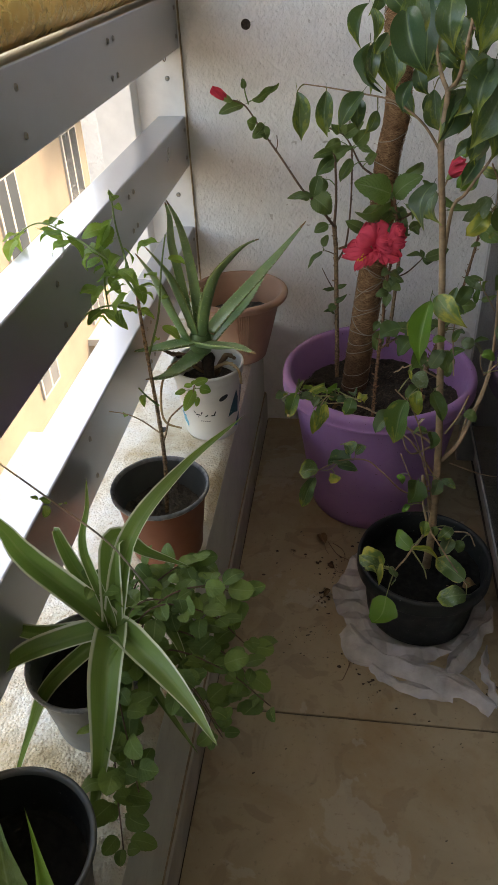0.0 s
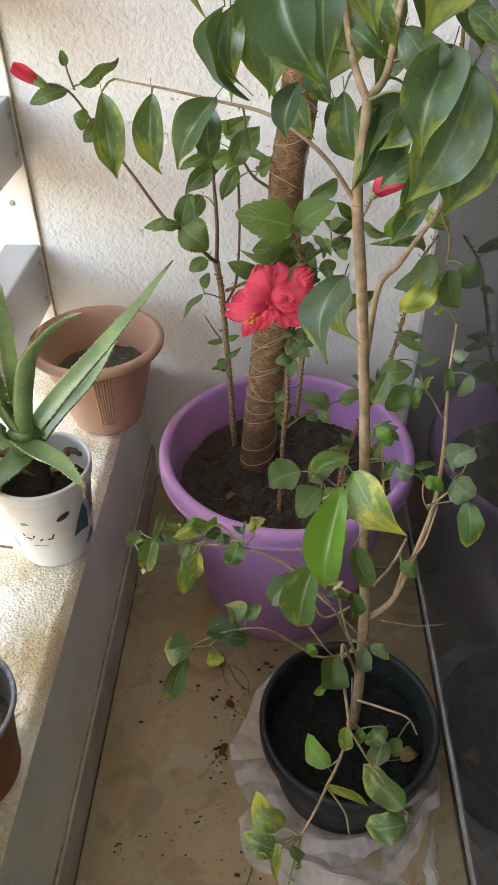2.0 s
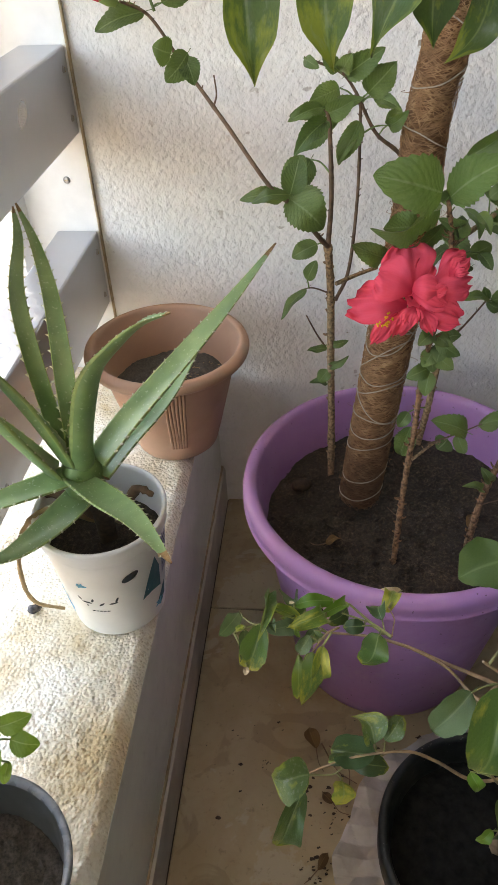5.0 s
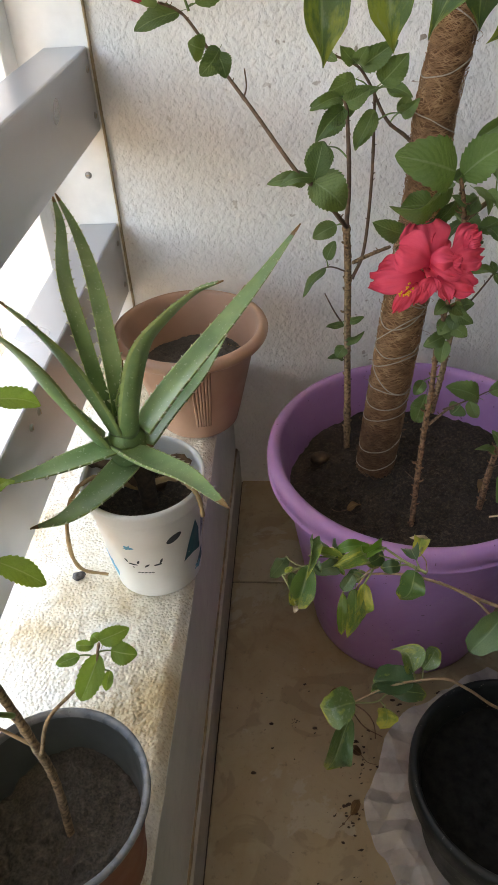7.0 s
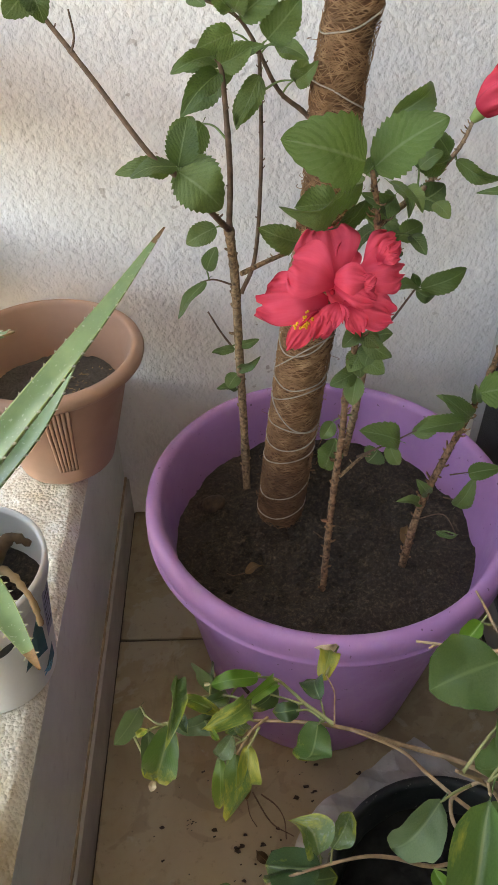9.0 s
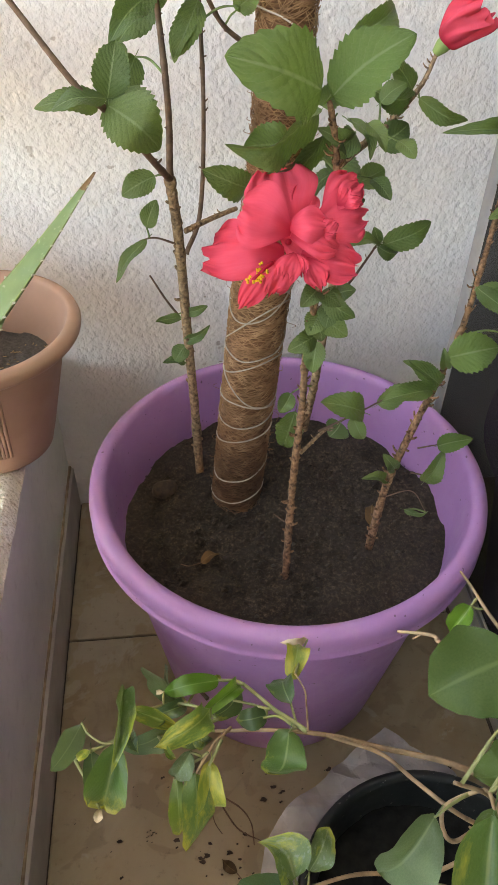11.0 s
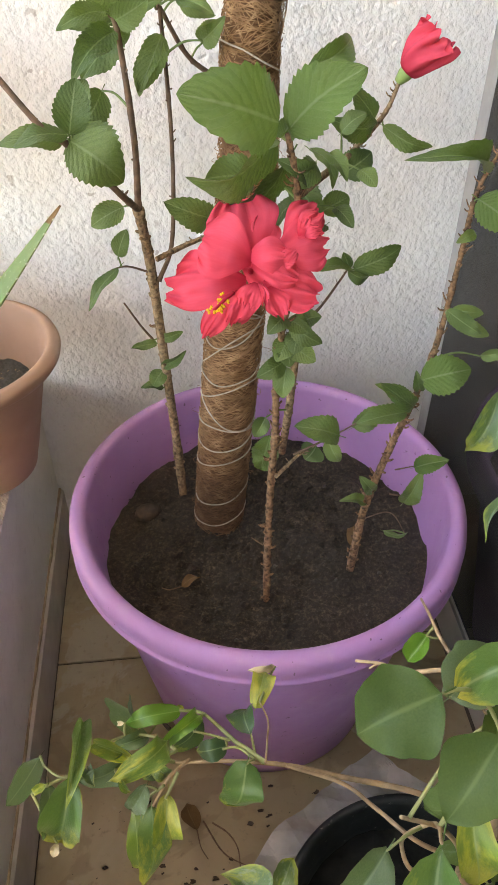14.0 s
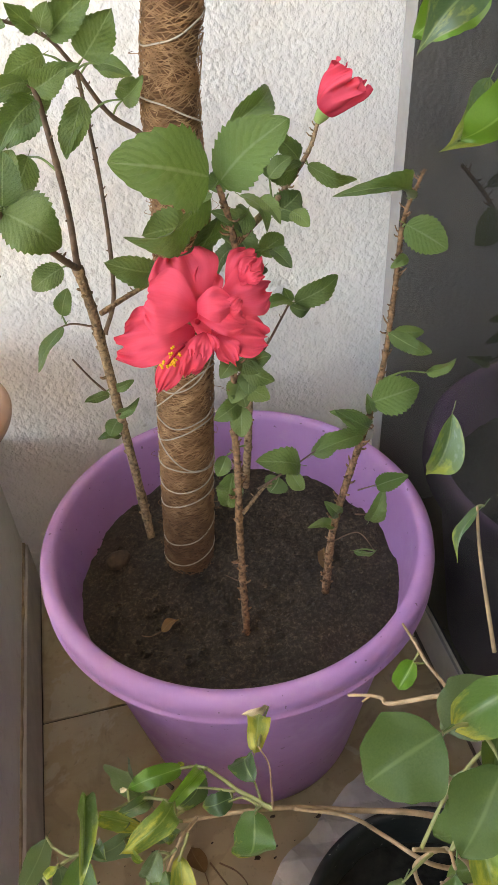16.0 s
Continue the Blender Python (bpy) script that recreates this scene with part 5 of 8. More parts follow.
leaf(ficus, "oval", (0.148, 1.107, 0.516), (0.152, 1.095, 0.520), 0.007, (0.02, -0.54, 0.84))
leaf(ficus, "oval", (0.168, 1.091, 0.530), (0.174, 1.085, 0.526), 0.004, (0.22, -0.49, 0.84), "lime")
leaf(ficus, "oval", (0.270, 1.196, 0.456), (0.253, 1.188, 0.466), 0.006, (-0.18, -0.62, 0.77), "cream")
leaf(ficus, "oval", (0.130, 1.076, 0.493), (0.128, 1.070, 0.490), 0.005, (0.03, -0.54, 0.84), "cream")
leaf(ficus, "oval", (0.167, 1.139, 0.502), (0.162, 1.140, 0.500), 0.003, (-0.09, -0.55, 0.83), "cream")
leaf(ficus, "oval", (0.241, 1.044, 0.422), (0.202, 1.048, 0.417), 0.028, (0.25, -0.38, 0.89))
leaf(ficus, "oval", (0.240, 1.050, 0.429), (0.226, 1.069, 0.443), 0.026, (0.13, -0.48, 0.87))
leaf(ficus, "oval", (0.249, 1.052, 0.431), (0.266, 1.073, 0.439), 0.016, (0.38, -0.31, 0.87))
leaf(ficus, "oval", (0.218, 1.037, 0.417), (0.256, 1.040, 0.406), 0.017, (0.26, -0.79, 0.56))
leaf(ficus, "oval", (0.185, 1.028, 0.410), (0.152, 1.023, 0.406), 0.033, (-0.00, -0.36, 0.93))
leaf(ficus, "oval", (0.180, 1.019, 0.400), (0.159, 0.988, 0.356), 0.023, (0.02, -0.64, 0.77))
leaf(ficus, "oval", (0.213, 1.027, 0.405), (0.210, 1.009, 0.398), 0.020, (0.21, -0.60, 0.77), "lime")
leaf(ficus, "oval", (0.234, 1.041, 0.419), (0.199, 1.042, 0.407), 0.011, (0.07, -0.42, 0.90))
leaf(ficus, "disc", (0.306, 1.040, 0.683), (0.274, 1.035, 0.668), 0.034, (-0.26, -0.44, 0.86), "dull")
leaf(ficus, "disc", (0.316, 1.050, 0.661), (0.339, 1.060, 0.676), 0.024, (-0.41, -0.54, 0.73), "pale")
leaf(ficus, "disc", (0.325, 1.025, 0.676), (0.302, 1.006, 0.654), 0.027, (-0.29, -0.36, 0.89), "dull")
leaf(ficus, "oval", (0.350, 1.141, 0.565), (0.337, 1.132, 0.553), 0.013, (-0.43, -0.41, 0.80), "fresh")
leaf(ficus, "oval", (0.317, 1.050, 0.660), (0.316, 1.056, 0.663), 0.004, (-0.45, -0.25, 0.86), "pale")
stem(ficus, "twig", [(0.383, 1.086, 0.566), (0.355, 1.090, 0.581), (0.357, 1.109, 0.577), (0.353, 1.132, 0.575), (0.356, 1.155, 0.563), (0.359, 1.177, 0.550)], 0.002, 0.0011, "ficbark")
stem(ficus, "twig", [(0.355, 1.135, 0.570), (0.350, 1.135, 0.571), (0.346, 1.135, 0.574)], 0.0008, 0.0006, "ficgreen")
stem(ficus, "twig", [(0.381, 1.086, 0.590), (0.352, 1.098, 0.596), (0.325, 1.115, 0.571), (0.321, 1.120, 0.570), (0.318, 1.130, 0.558), (0.309, 1.140, 0.546)], 0.002, 0.0012, "ficbark")
stem(ficus, "twig", [(0.318, 1.130, 0.557), (0.314, 1.130, 0.553)], 0.001, 0.0008, "ficbark")
stem(ficus, "branch", [(0.397, 1.085, 0.273), (0.368, 1.050, 0.390), (0.370, 1.015, 0.356), (0.372, 0.962, 0.354), (0.358, 0.920, 0.357), (0.343, 0.888, 0.367), (0.332, 0.865, 0.369), (0.321, 0.845, 0.373), (0.314, 0.832, 0.374)], 0.0034, 0.0016, "ficbark")
stem(ficus, "twig", [(0.372, 0.962, 0.354), (0.394, 0.935, 0.334), (0.419, 0.915, 0.305), (0.441, 0.900, 0.281)], 0.002, 0.0013, "ficbark")
stem(ficus, "twig", [(0.385, 1.050, 0.320), (0.379, 1.000, 0.342), (0.378, 0.975, 0.347), (0.386, 0.965, 0.348)], 0.0016, 0.0009, "ficbark")
stem(ficus, "twig", [(0.324, 1.030, 0.451), (0.353, 1.050, 0.373), (0.372, 1.060, 0.349), (0.385, 1.075, 0.352)], 0.0018, 0.0011, "ficbark")
stem(ficus, "twig", [(0.395, 1.080, 0.314), (0.370, 1.060, 0.413), (0.354, 1.050, 0.488), (0.333, 1.045, 0.539), (0.306, 1.040, 0.573)], 0.0026, 0.0015, "ficbark")
stem(ficus, "twig", [(0.380, 1.070, 0.365), (0.352, 1.050, 0.461), (0.332, 1.045, 0.498)], 0.0018, 0.001, "ficbark")
stem(ficus, "twig", [(0.343, 0.887, 0.367), (0.362, 0.870, 0.346), (0.366, 0.850, 0.342)], 0.0013, 0.0009, "ficgreen")
stem(ficus, "twig", [(0.357, 0.920, 0.361), (0.353, 0.920, 0.353), (0.346, 0.920, 0.343)], 0.0009, 0.0007, "ficgreen")
stem(ficus, "twig", [(0.330, 1.045, 0.670), (0.350, 1.060, 0.640), (0.373, 1.078, 0.608)], 0.0018, 0.001, "ficbark")
stem(ficus, "twig", [(0.324, 1.045, 0.672), (0.332, 1.050, 0.650), (0.343, 1.055, 0.627)], 0.0012, 0.0008, "ficbark")
stem(ficus, "twig", [(0.380, 1.100, 0.695), (0.377, 1.090, 0.672), (0.376, 1.080, 0.650)], 0.0012, 0.001, "ficbark")
leaf(ficus, "oval", (0.352, 1.050, 0.693), (0.313, 1.045, 0.672), 0.020, (-0.38, -0.67, 0.64), "tipped")
leaf(ficus, "oval", (0.357, 1.060, 0.652), (0.377, 1.058, 0.657), 0.012, (-0.15, -0.83, 0.54), "fresh")
leaf(ficus, "oval", (0.346, 1.055, 0.638), (0.330, 1.039, 0.614), 0.023, (0.01, -0.72, 0.69), "dull")
leaf(ficus, "oval", (0.334, 1.060, 0.590), (0.355, 1.044, 0.577), 0.026, (-0.20, -0.66, 0.72), "pale")
leaf(ficus, "oval", (0.344, 1.055, 0.570), (0.323, 1.046, 0.555), 0.024, (-0.36, -0.61, 0.71), "dull")
leaf(ficus, "oval", (0.343, 1.045, 0.569), (0.343, 1.017, 0.540), 0.020, (-0.27, -0.74, 0.62), "lime")
leaf(ficus, "oval", (0.326, 1.050, 0.606), (0.329, 1.038, 0.594), 0.006, (-0.24, -0.57, 0.79), "lime")
leaf(ficus, "oval", (0.376, 1.065, 0.634), (0.356, 1.050, 0.609), 0.023, (-0.31, -0.62, 0.72), "pale")
leaf(ficus, "oval", (0.390, 1.070, 0.628), (0.383, 1.051, 0.601), 0.023, (-0.43, -0.62, 0.65), "dull")
leaf(ficus, "oval", (0.401, 1.080, 0.661), (0.390, 1.071, 0.644), 0.011, (-0.19, -0.71, 0.68), "tipped")
leaf(ficus, "oval", (0.397, 1.085, 0.658), (0.409, 1.080, 0.657), 0.008, (-0.26, -0.61, 0.75), "pale")
leaf(ficus, "oval", (0.427, 1.080, 0.510), (0.445, 1.065, 0.501), 0.017, (-0.26, -0.77, 0.59), "dull")
leaf(ficus, "oval", (0.374, 1.060, 0.479), (0.376, 1.038, 0.459), 0.018, (-0.03, -0.65, 0.76), "dull")
leaf(ficus, "oval", (0.367, 1.050, 0.483), (0.342, 1.053, 0.480), 0.013, (-0.01, -0.53, 0.85), "dull")
leaf(ficus, "oval", (0.381, 1.090, 0.698), (0.396, 1.077, 0.686), 0.014, (-0.12, -0.82, 0.56), "fresh")
leaf(ficus, "oval", (0.387, 1.095, 0.701), (0.404, 1.082, 0.689), 0.008, (-0.11, -0.77, 0.62))
leaf(ficus, "oval", (0.326, 1.050, 0.391), (0.334, 1.037, 0.381), 0.012, (-0.28, -0.42, 0.86), "fresh")
leaf(ficus, "oval", (0.358, 1.030, 0.395), (0.346, 1.000, 0.369), 0.034, (0.01, -0.39, 0.92), "dull")
leaf(ficus, "oval", (0.348, 1.020, 0.347), (0.334, 1.012, 0.338), 0.010, (-0.24, -0.56, 0.79), "fresh")
leaf(ficus, "oval", (0.398, 1.050, 0.382), (0.387, 1.030, 0.364), 0.021, (-0.17, -0.56, 0.81), "pale")
leaf(ficus, "oval", (0.403, 1.060, 0.376), (0.427, 1.046, 0.371), 0.016, (-0.26, -0.51, 0.82))
leaf(ficus, "oval", (0.348, 0.925, 0.332), (0.321, 0.956, 0.345), 0.026, (-0.23, -0.57, 0.79), "fresh")
leaf(ficus, "oval", (0.369, 0.955, 0.369), (0.366, 0.933, 0.354), 0.016, (-0.28, -0.45, 0.84), "lime")
leaf(ficus, "oval", (0.385, 0.965, 0.350), (0.387, 0.950, 0.341), 0.012, (-0.09, -0.33, 0.94), "dull")
leaf(ficus, "oval", (0.417, 0.970, 0.344), (0.393, 0.956, 0.328), 0.020, (-0.24, -0.49, 0.84), "tipped")
leaf(ficus, "oval", (0.417, 0.965, 0.326), (0.400, 0.942, 0.307), 0.024, (-0.03, -0.47, 0.88), "pale")
leaf(ficus, "oval", (0.436, 0.975, 0.312), (0.431, 0.957, 0.299), 0.019, (-0.27, -0.50, 0.82), "dull")
leaf(ficus, "oval", (0.436, 0.900, 0.292), (0.388, 0.943, 0.302), 0.034, (-0.28, -0.48, 0.84), "tipped")
leaf(ficus, "oval", (0.442, 0.895, 0.264), (0.394, 0.895, 0.251), 0.034, (-0.33, -0.36, 0.88))
leaf(ficus, "oval", (0.343, 0.888, 0.367), (0.386, 0.870, 0.365), 0.009, (-0.25, -0.35, 0.90), "lime")
leaf(ficus, "oval", (0.296, 0.840, 0.375), (0.261, 0.866, 0.384), 0.031, (-0.26, -0.52, 0.81), "tipped")
leaf(ficus, "oval", (0.358, 1.045, 0.516), (0.347, 1.039, 0.507), 0.004, (-0.15, -0.57, 0.81), "cream")
leaf(ficus, "oval", (0.304, 1.040, 0.532), (0.275, 1.022, 0.501), 0.025, (-0.10, -0.55, 0.83), "pale")
leaf(ficus, "oval", (0.325, 1.030, 0.559), (0.306, 0.985, 0.508), 0.035, (-0.35, -0.62, 0.70), "tipped")
leaf(ficus, "fic", (0.328, 0.900, 0.795), (0.316, 0.861, 0.722), 0.030, (-0.37, -0.79, 0.48), "fresh")
leaf(ficus, "fic", (0.338, 0.920, 0.790), (0.372, 0.874, 0.772), 0.030, (-0.33, -0.54, 0.77), "tipped")
leaf(ficus, "fic", (0.326, 0.985, 0.915), (0.313, 0.944, 0.879), 0.033, (-0.32, -0.56, 0.77))
leaf(ficus, "fic", (0.331, 1.000, 0.902), (0.337, 0.980, 0.868), 0.024, (-0.63, -0.72, 0.31))
stem(ficus, "twig", [(0.466, 1.165, 0.654), (0.450, 1.170, 0.679), (0.441, 1.172, 0.691), (0.435, 1.175, 0.706)], 0.0016, 0.0009, "ficbark")
stem(ficus, "twig", [(0.457, 1.125, 0.554), (0.471, 1.128, 0.568), (0.485, 1.130, 0.588), (0.498, 1.135, 0.637)], 0.002, 0.0012, "ficbark")
stem(ficus, "twig", [(0.456, 1.125, 0.559), (0.476, 1.125, 0.564), (0.499, 1.125, 0.570)], 0.001, 0.0008, "ficgreen")
stem(ficus, "twig", [(0.440, 1.172, 0.689), (0.425, 1.172, 0.693)], 0.0008, 0.0006, "ficgreen")
stem(ficus, "twig", [(0.442, 1.200, 0.821), (0.451, 1.200, 0.815)], 0.0008, 0.0006, "ficgreen")
stem(ficus, "twig", [(0.449, 1.125, 0.599), (0.446, 1.120, 0.593), (0.448, 1.115, 0.578), (0.457, 1.118, 0.557)], 0.0014, 0.0009, "ficbark")
stem(ficus, "twig", [(0.402, 1.090, 0.455), (0.421, 1.095, 0.489), (0.434, 1.100, 0.529)], 0.0026, 0.0022, "ficbark")
leaf(ficus, "oval", (0.449, 1.130, 0.596), (0.470, 1.119, 0.589), 0.016, (-0.45, -0.64, 0.63), "fresh")
leaf(ficus, "oval", (0.431, 1.110, 0.619), (0.411, 1.118, 0.623), 0.020, (-0.13, -0.84, 0.53), "pale")
leaf(ficus, "oval", (0.432, 1.120, 0.621), (0.455, 1.119, 0.628), 0.008, (-0.04, -0.76, 0.64), "dull")
leaf(ficus, "oval", (0.495, 1.130, 0.641), (0.471, 1.122, 0.618), 0.029, (-0.30, -0.73, 0.62), "pale")
leaf(ficus, "oval", (0.478, 1.120, 0.604), (0.500, 1.104, 0.593), 0.033, (-0.48, -0.66, 0.58), "pale")
leaf(ficus, "oval", (0.500, 1.120, 0.570), (0.502, 1.086, 0.529), 0.028, (-0.36, -0.76, 0.54), "tipped")
leaf(ficus, "oval", (0.425, 1.170, 0.694), (0.401, 1.159, 0.667), 0.023, (-0.29, -0.73, 0.62), "dull")
leaf(ficus, "oval", (0.435, 1.170, 0.690), (0.431, 1.159, 0.670), 0.010, (-0.31, -0.71, 0.63), "fresh")
leaf(ficus, "oval", (0.439, 1.170, 0.690), (0.430, 1.177, 0.699), 0.009, (-0.41, -0.75, 0.52), "pale")
leaf(ficus, "oval", (0.465, 1.175, 0.714), (0.462, 1.163, 0.691), 0.012, (-0.19, -0.79, 0.58), "dull")
leaf(ficus, "oval", (0.470, 1.180, 0.721), (0.482, 1.182, 0.731), 0.015, (-0.27, -0.71, 0.65), "pale")
leaf(ficus, "oval", (0.489, 1.170, 0.708), (0.477, 1.161, 0.685), 0.014, (-0.25, -0.89, 0.37), "pale")
leaf(ficus, "oval", (0.437, 1.200, 0.830), (0.402, 1.193, 0.792), 0.026, (-0.05, -0.94, 0.35), "pale")
leaf(ficus, "oval", (0.440, 1.195, 0.811), (0.406, 1.187, 0.773), 0.027, (-0.05, -0.83, 0.56), "lime")
leaf(ficus, "oval", (0.451, 1.200, 0.815), (0.462, 1.182, 0.780), 0.023, (-0.12, -0.91, 0.39), "dull")
leaf(ficus, "oval", (0.368, 1.060, 0.557), (0.386, 1.027, 0.525), 0.024, (-0.01, -0.67, 0.74), "dull")
leaf(ficus, "oval", (0.443, 1.170, 0.691), (0.449, 1.176, 0.703), 0.006, (-0.39, -0.68, 0.62), "lime")
leaf(ficus, "oval", (0.452, 1.200, 0.774), (0.444, 1.198, 0.765), 0.007, (-0.09, -0.82, 0.56), "lime")
leaf(ficus, "oval", (0.462, 1.190, 0.826), (0.471, 1.182, 0.813), 0.018, (-0.35, -0.85, 0.38), "dull")
leaf(ficus, "oval", (0.444, 1.200, 0.860), (0.419, 1.211, 0.873), 0.016, (-0.20, -0.87, 0.44), "tipped")
leaf(ficus, "oval", (0.292, 0.808, 0.401), (0.259, 0.812, 0.422), 0.022, (0.17, -0.33, 0.93))
leaf(ficus, "oval", (0.269, 0.811, 0.391), (0.290, 0.787, 0.396), 0.020, (0.43, -0.24, 0.87), "lime")
leaf(ficus, "oval", (0.300, 0.786, 0.366), (0.285, 0.755, 0.337), 0.041, (0.05, -0.43, 0.90), "fresh")
leaf(ficus, "oval", (0.303, 0.811, 0.402), (0.316, 0.802, 0.375), 0.013, (0.30, -0.02, 0.95))
leaf(ficus, "fic", (0.143, 1.110, 1.003), (0.149, 1.100, 0.947), 0.030, (0.36, -0.91, 0.20))
leaf(ficus, "fic", (0.183, 1.100, 1.005), (0.186, 1.090, 0.954), 0.030, (0.06, -0.98, 0.20))
leaf(ficus, "fic", (0.232, 1.085, 1.006), (0.203, 1.070, 0.966), 0.032, (-0.22, -0.85, 0.48))
leaf(ficus, "fic", (0.226, 1.090, 0.998), (0.228, 1.080, 0.963), 0.030, (0.18, -0.94, 0.28))
leaf(ficus, "fic", (0.253, 1.100, 0.979), (0.239, 1.090, 0.954), 0.026, (0.03, -0.93, 0.35))
leaf(ficus, "fic", (0.239, 1.100, 1.062), (0.252, 1.080, 1.011), 0.026, (-0.73, -0.68, 0.09))
leaf(ficus, "fic", (0.261, 1.120, 1.069), (0.245, 1.110, 1.045), 0.026, (0.09, -0.94, 0.34))
leaf(ficus, "fic", (0.265, 1.080, 1.060), (0.271, 1.060, 1.017), 0.032, (-0.08, -0.91, 0.42))
leaf(ficus, "fic", (0.274, 0.980, 1.110), (0.300, 0.950, 1.052), 0.048, (-0.18, -0.91, 0.38))
leaf(ficus, "fic", (0.292, 1.060, 1.022), (0.285, 1.050, 0.989), 0.030, (-0.23, -0.92, 0.32))
leaf(ficus, "fic", (0.300, 1.100, 1.032), (0.316, 1.090, 1.002), 0.028, (-0.12, -0.96, 0.26))
leaf(ficus, "fic", (0.329, 1.140, 0.997), (0.342, 1.130, 0.944), 0.030, (-0.42, -0.91, 0.06))
leaf(ficus, "fic", (0.386, 1.130, 0.988), (0.340, 1.070, 0.960), 0.040, (0.08, -0.48, 0.88))
leaf(ficus, "fic", (0.328, 1.100, 1.047), (0.351, 1.090, 1.031), 0.024, (-0.23, -0.94, 0.25))
leaf(ficus, "fic", (0.338, 1.080, 1.070), (0.355, 1.070, 1.044), 0.026, (-0.20, -0.95, 0.24))
leaf(ficus, "fic", (0.393, 1.060, 1.045), (0.377, 1.030, 0.987), 0.050, (-0.12, -0.86, 0.49))
leaf(ficus, "fic", (0.418, 1.100, 1.012), (0.410, 1.080, 0.928), 0.050, (-0.21, -0.95, 0.25))
leaf(ficus, "fic", (0.414, 1.140, 0.946), (0.395, 1.130, 0.904), 0.036, (-0.41, -0.83, 0.38))
leaf(ficus, "fic", (0.425, 1.300, 0.890), (0.389, 1.290, 0.867), 0.032, (-0.19, -0.75, 0.63))
leaf(ficus, "fic", (0.424, 1.285, 0.848), (0.402, 1.280, 0.813), 0.024, (-0.21, -0.94, 0.27))
leaf(ficus, "fic", (0.413, 1.250, 0.658), (0.396, 1.240, 0.612), 0.020, (-0.24, -0.93, 0.29))
leaf(ficus, "fic", (0.286, 1.000, 1.124), (0.272, 0.970, 1.065), 0.044, (0.07, -0.90, 0.44))
leaf(ficus, "fic", (0.304, 1.030, 1.117), (0.306, 1.020, 1.041), 0.032, (-0.37, -0.92, 0.11))
leaf(ficus, "fic", (0.326, 1.000, 1.125), (0.331, 0.980, 1.071), 0.040, (-0.07, -0.94, 0.34))
leaf(ficus, "fic", (0.338, 1.020, 1.142), (0.358, 1.000, 1.088), 0.045, (-0.14, -0.95, 0.30))
leaf(ficus, "fic", (0.388, 1.040, 1.118), (0.367, 1.020, 1.062), 0.045, (-0.04, -0.94, 0.35))
leaf(ficus, "fic", (0.414, 1.080, 1.028), (0.379, 1.060, 0.947), 0.052, (-0.11, -0.95, 0.28))
leaf(ficus, "fic", (0.410, 1.100, 1.024), (0.429, 1.080, 0.950), 0.052, (0.03, -0.96, 0.27))
leaf(ficus, "fic", (0.410, 1.000, 1.137), (0.400, 0.980, 1.079), 0.050, (-0.11, -0.93, 0.34))
leaf(ficus, "fic", (0.435, 1.020, 1.124), (0.418, 1.000, 1.070), 0.045, (-0.10, -0.92, 0.37))
leaf(ficus, "fic", (0.461, 1.120, 0.989), (0.468, 1.100, 0.940), 0.034, (-0.19, -0.92, 0.34))
leaf(ficus, "fic", (0.478, 1.120, 0.992), (0.490, 1.100, 0.939), 0.034, (-0.21, -0.93, 0.31))
leaf(ficus, "fic", (0.480, 1.120, 1.002), (0.508, 1.100, 0.966), 0.034, (-0.27, -0.92, 0.30))
leaf(ficus, "fic", (0.429, 1.100, 1.033), (0.460, 1.090, 1.016), 0.018, (-0.48, -0.79, -0.38))
leaf(ficus, "fic", (0.399, 1.060, 1.065), (0.421, 1.050, 1.046), 0.026, (-0.21, -0.95, 0.24))
leaf(ficus, "fic", (0.251, 1.080, 1.118), (0.280, 1.070, 1.096), 0.030, (-0.14, -0.96, 0.25))
leaf(ficus, "fic", (0.234, 1.090, 1.106), (0.224, 1.080, 1.063), 0.024, (-0.43, -0.85, 0.30))
leaf(ficus, "fic", (0.243, 1.100, 1.060), (0.250, 1.080, 1.014), 0.022, (-0.70, -0.69, 0.19))
leaf(ficus, "fic", (0.358, 1.060, 1.055), (0.385, 1.040, 1.016), 0.036, (-0.19, -0.92, 0.34))
leaf(ficus, "fic", (0.373, 1.050, 1.014), (0.351, 1.040, 0.986), 0.030, (-0.01, -0.94, 0.34))
leaf(ficus, "fic", (0.393, 1.100, 0.955), (0.384, 1.090, 0.916), 0.026, (-0.11, -0.96, 0.27))
leaf(ficus, "fic", (0.418, 1.200, 0.904), (0.389, 1.190, 0.851), 0.024, (-0.14, -0.96, 0.26))
leaf(ficus, "oval", (0.435, 1.325, 0.881), (0.399, 1.327, 0.862), 0.029, (-0.28, -0.92, 0.28), "fresh")
leaf(ficus, "oval", (0.419, 1.240, 0.868), (0.389, 1.234, 0.834), 0.027, (-0.15, -0.94, 0.32), "fresh")
leaf(ficus, "fic", (0.416, 1.200, 0.621), (0.389, 1.180, 0.601), 0.008, (-0.60, 0.03, 0.80))
stem(ficus, "branch", [(0.373, 1.180, 1.065), (0.410, 1.150, 1.060), (0.435, 1.220, 1.000), (0.460, 1.280, 0.930), (0.480, 1.310, 0.860)], 0.003, 0.0014, "ficbark")
stem(ficus, "branch", [(0.420, 1.130, 0.900), (0.440, 1.170, 0.860), (0.450, 1.210, 0.810)], 0.0018, 0.0012, "ficbark")
stem(ficus, "branch", [(0.322, 1.172, 1.061), (0.300, 1.040, 1.070), (0.270, 1.020, 1.070)], 0.0026, 0.0014, "ficbark")
leaf(ficus, "fic", (0.316, 1.215, 1.119), (0.320, 1.187, 1.077), 0.038, (0.24, -0.80, 0.54))
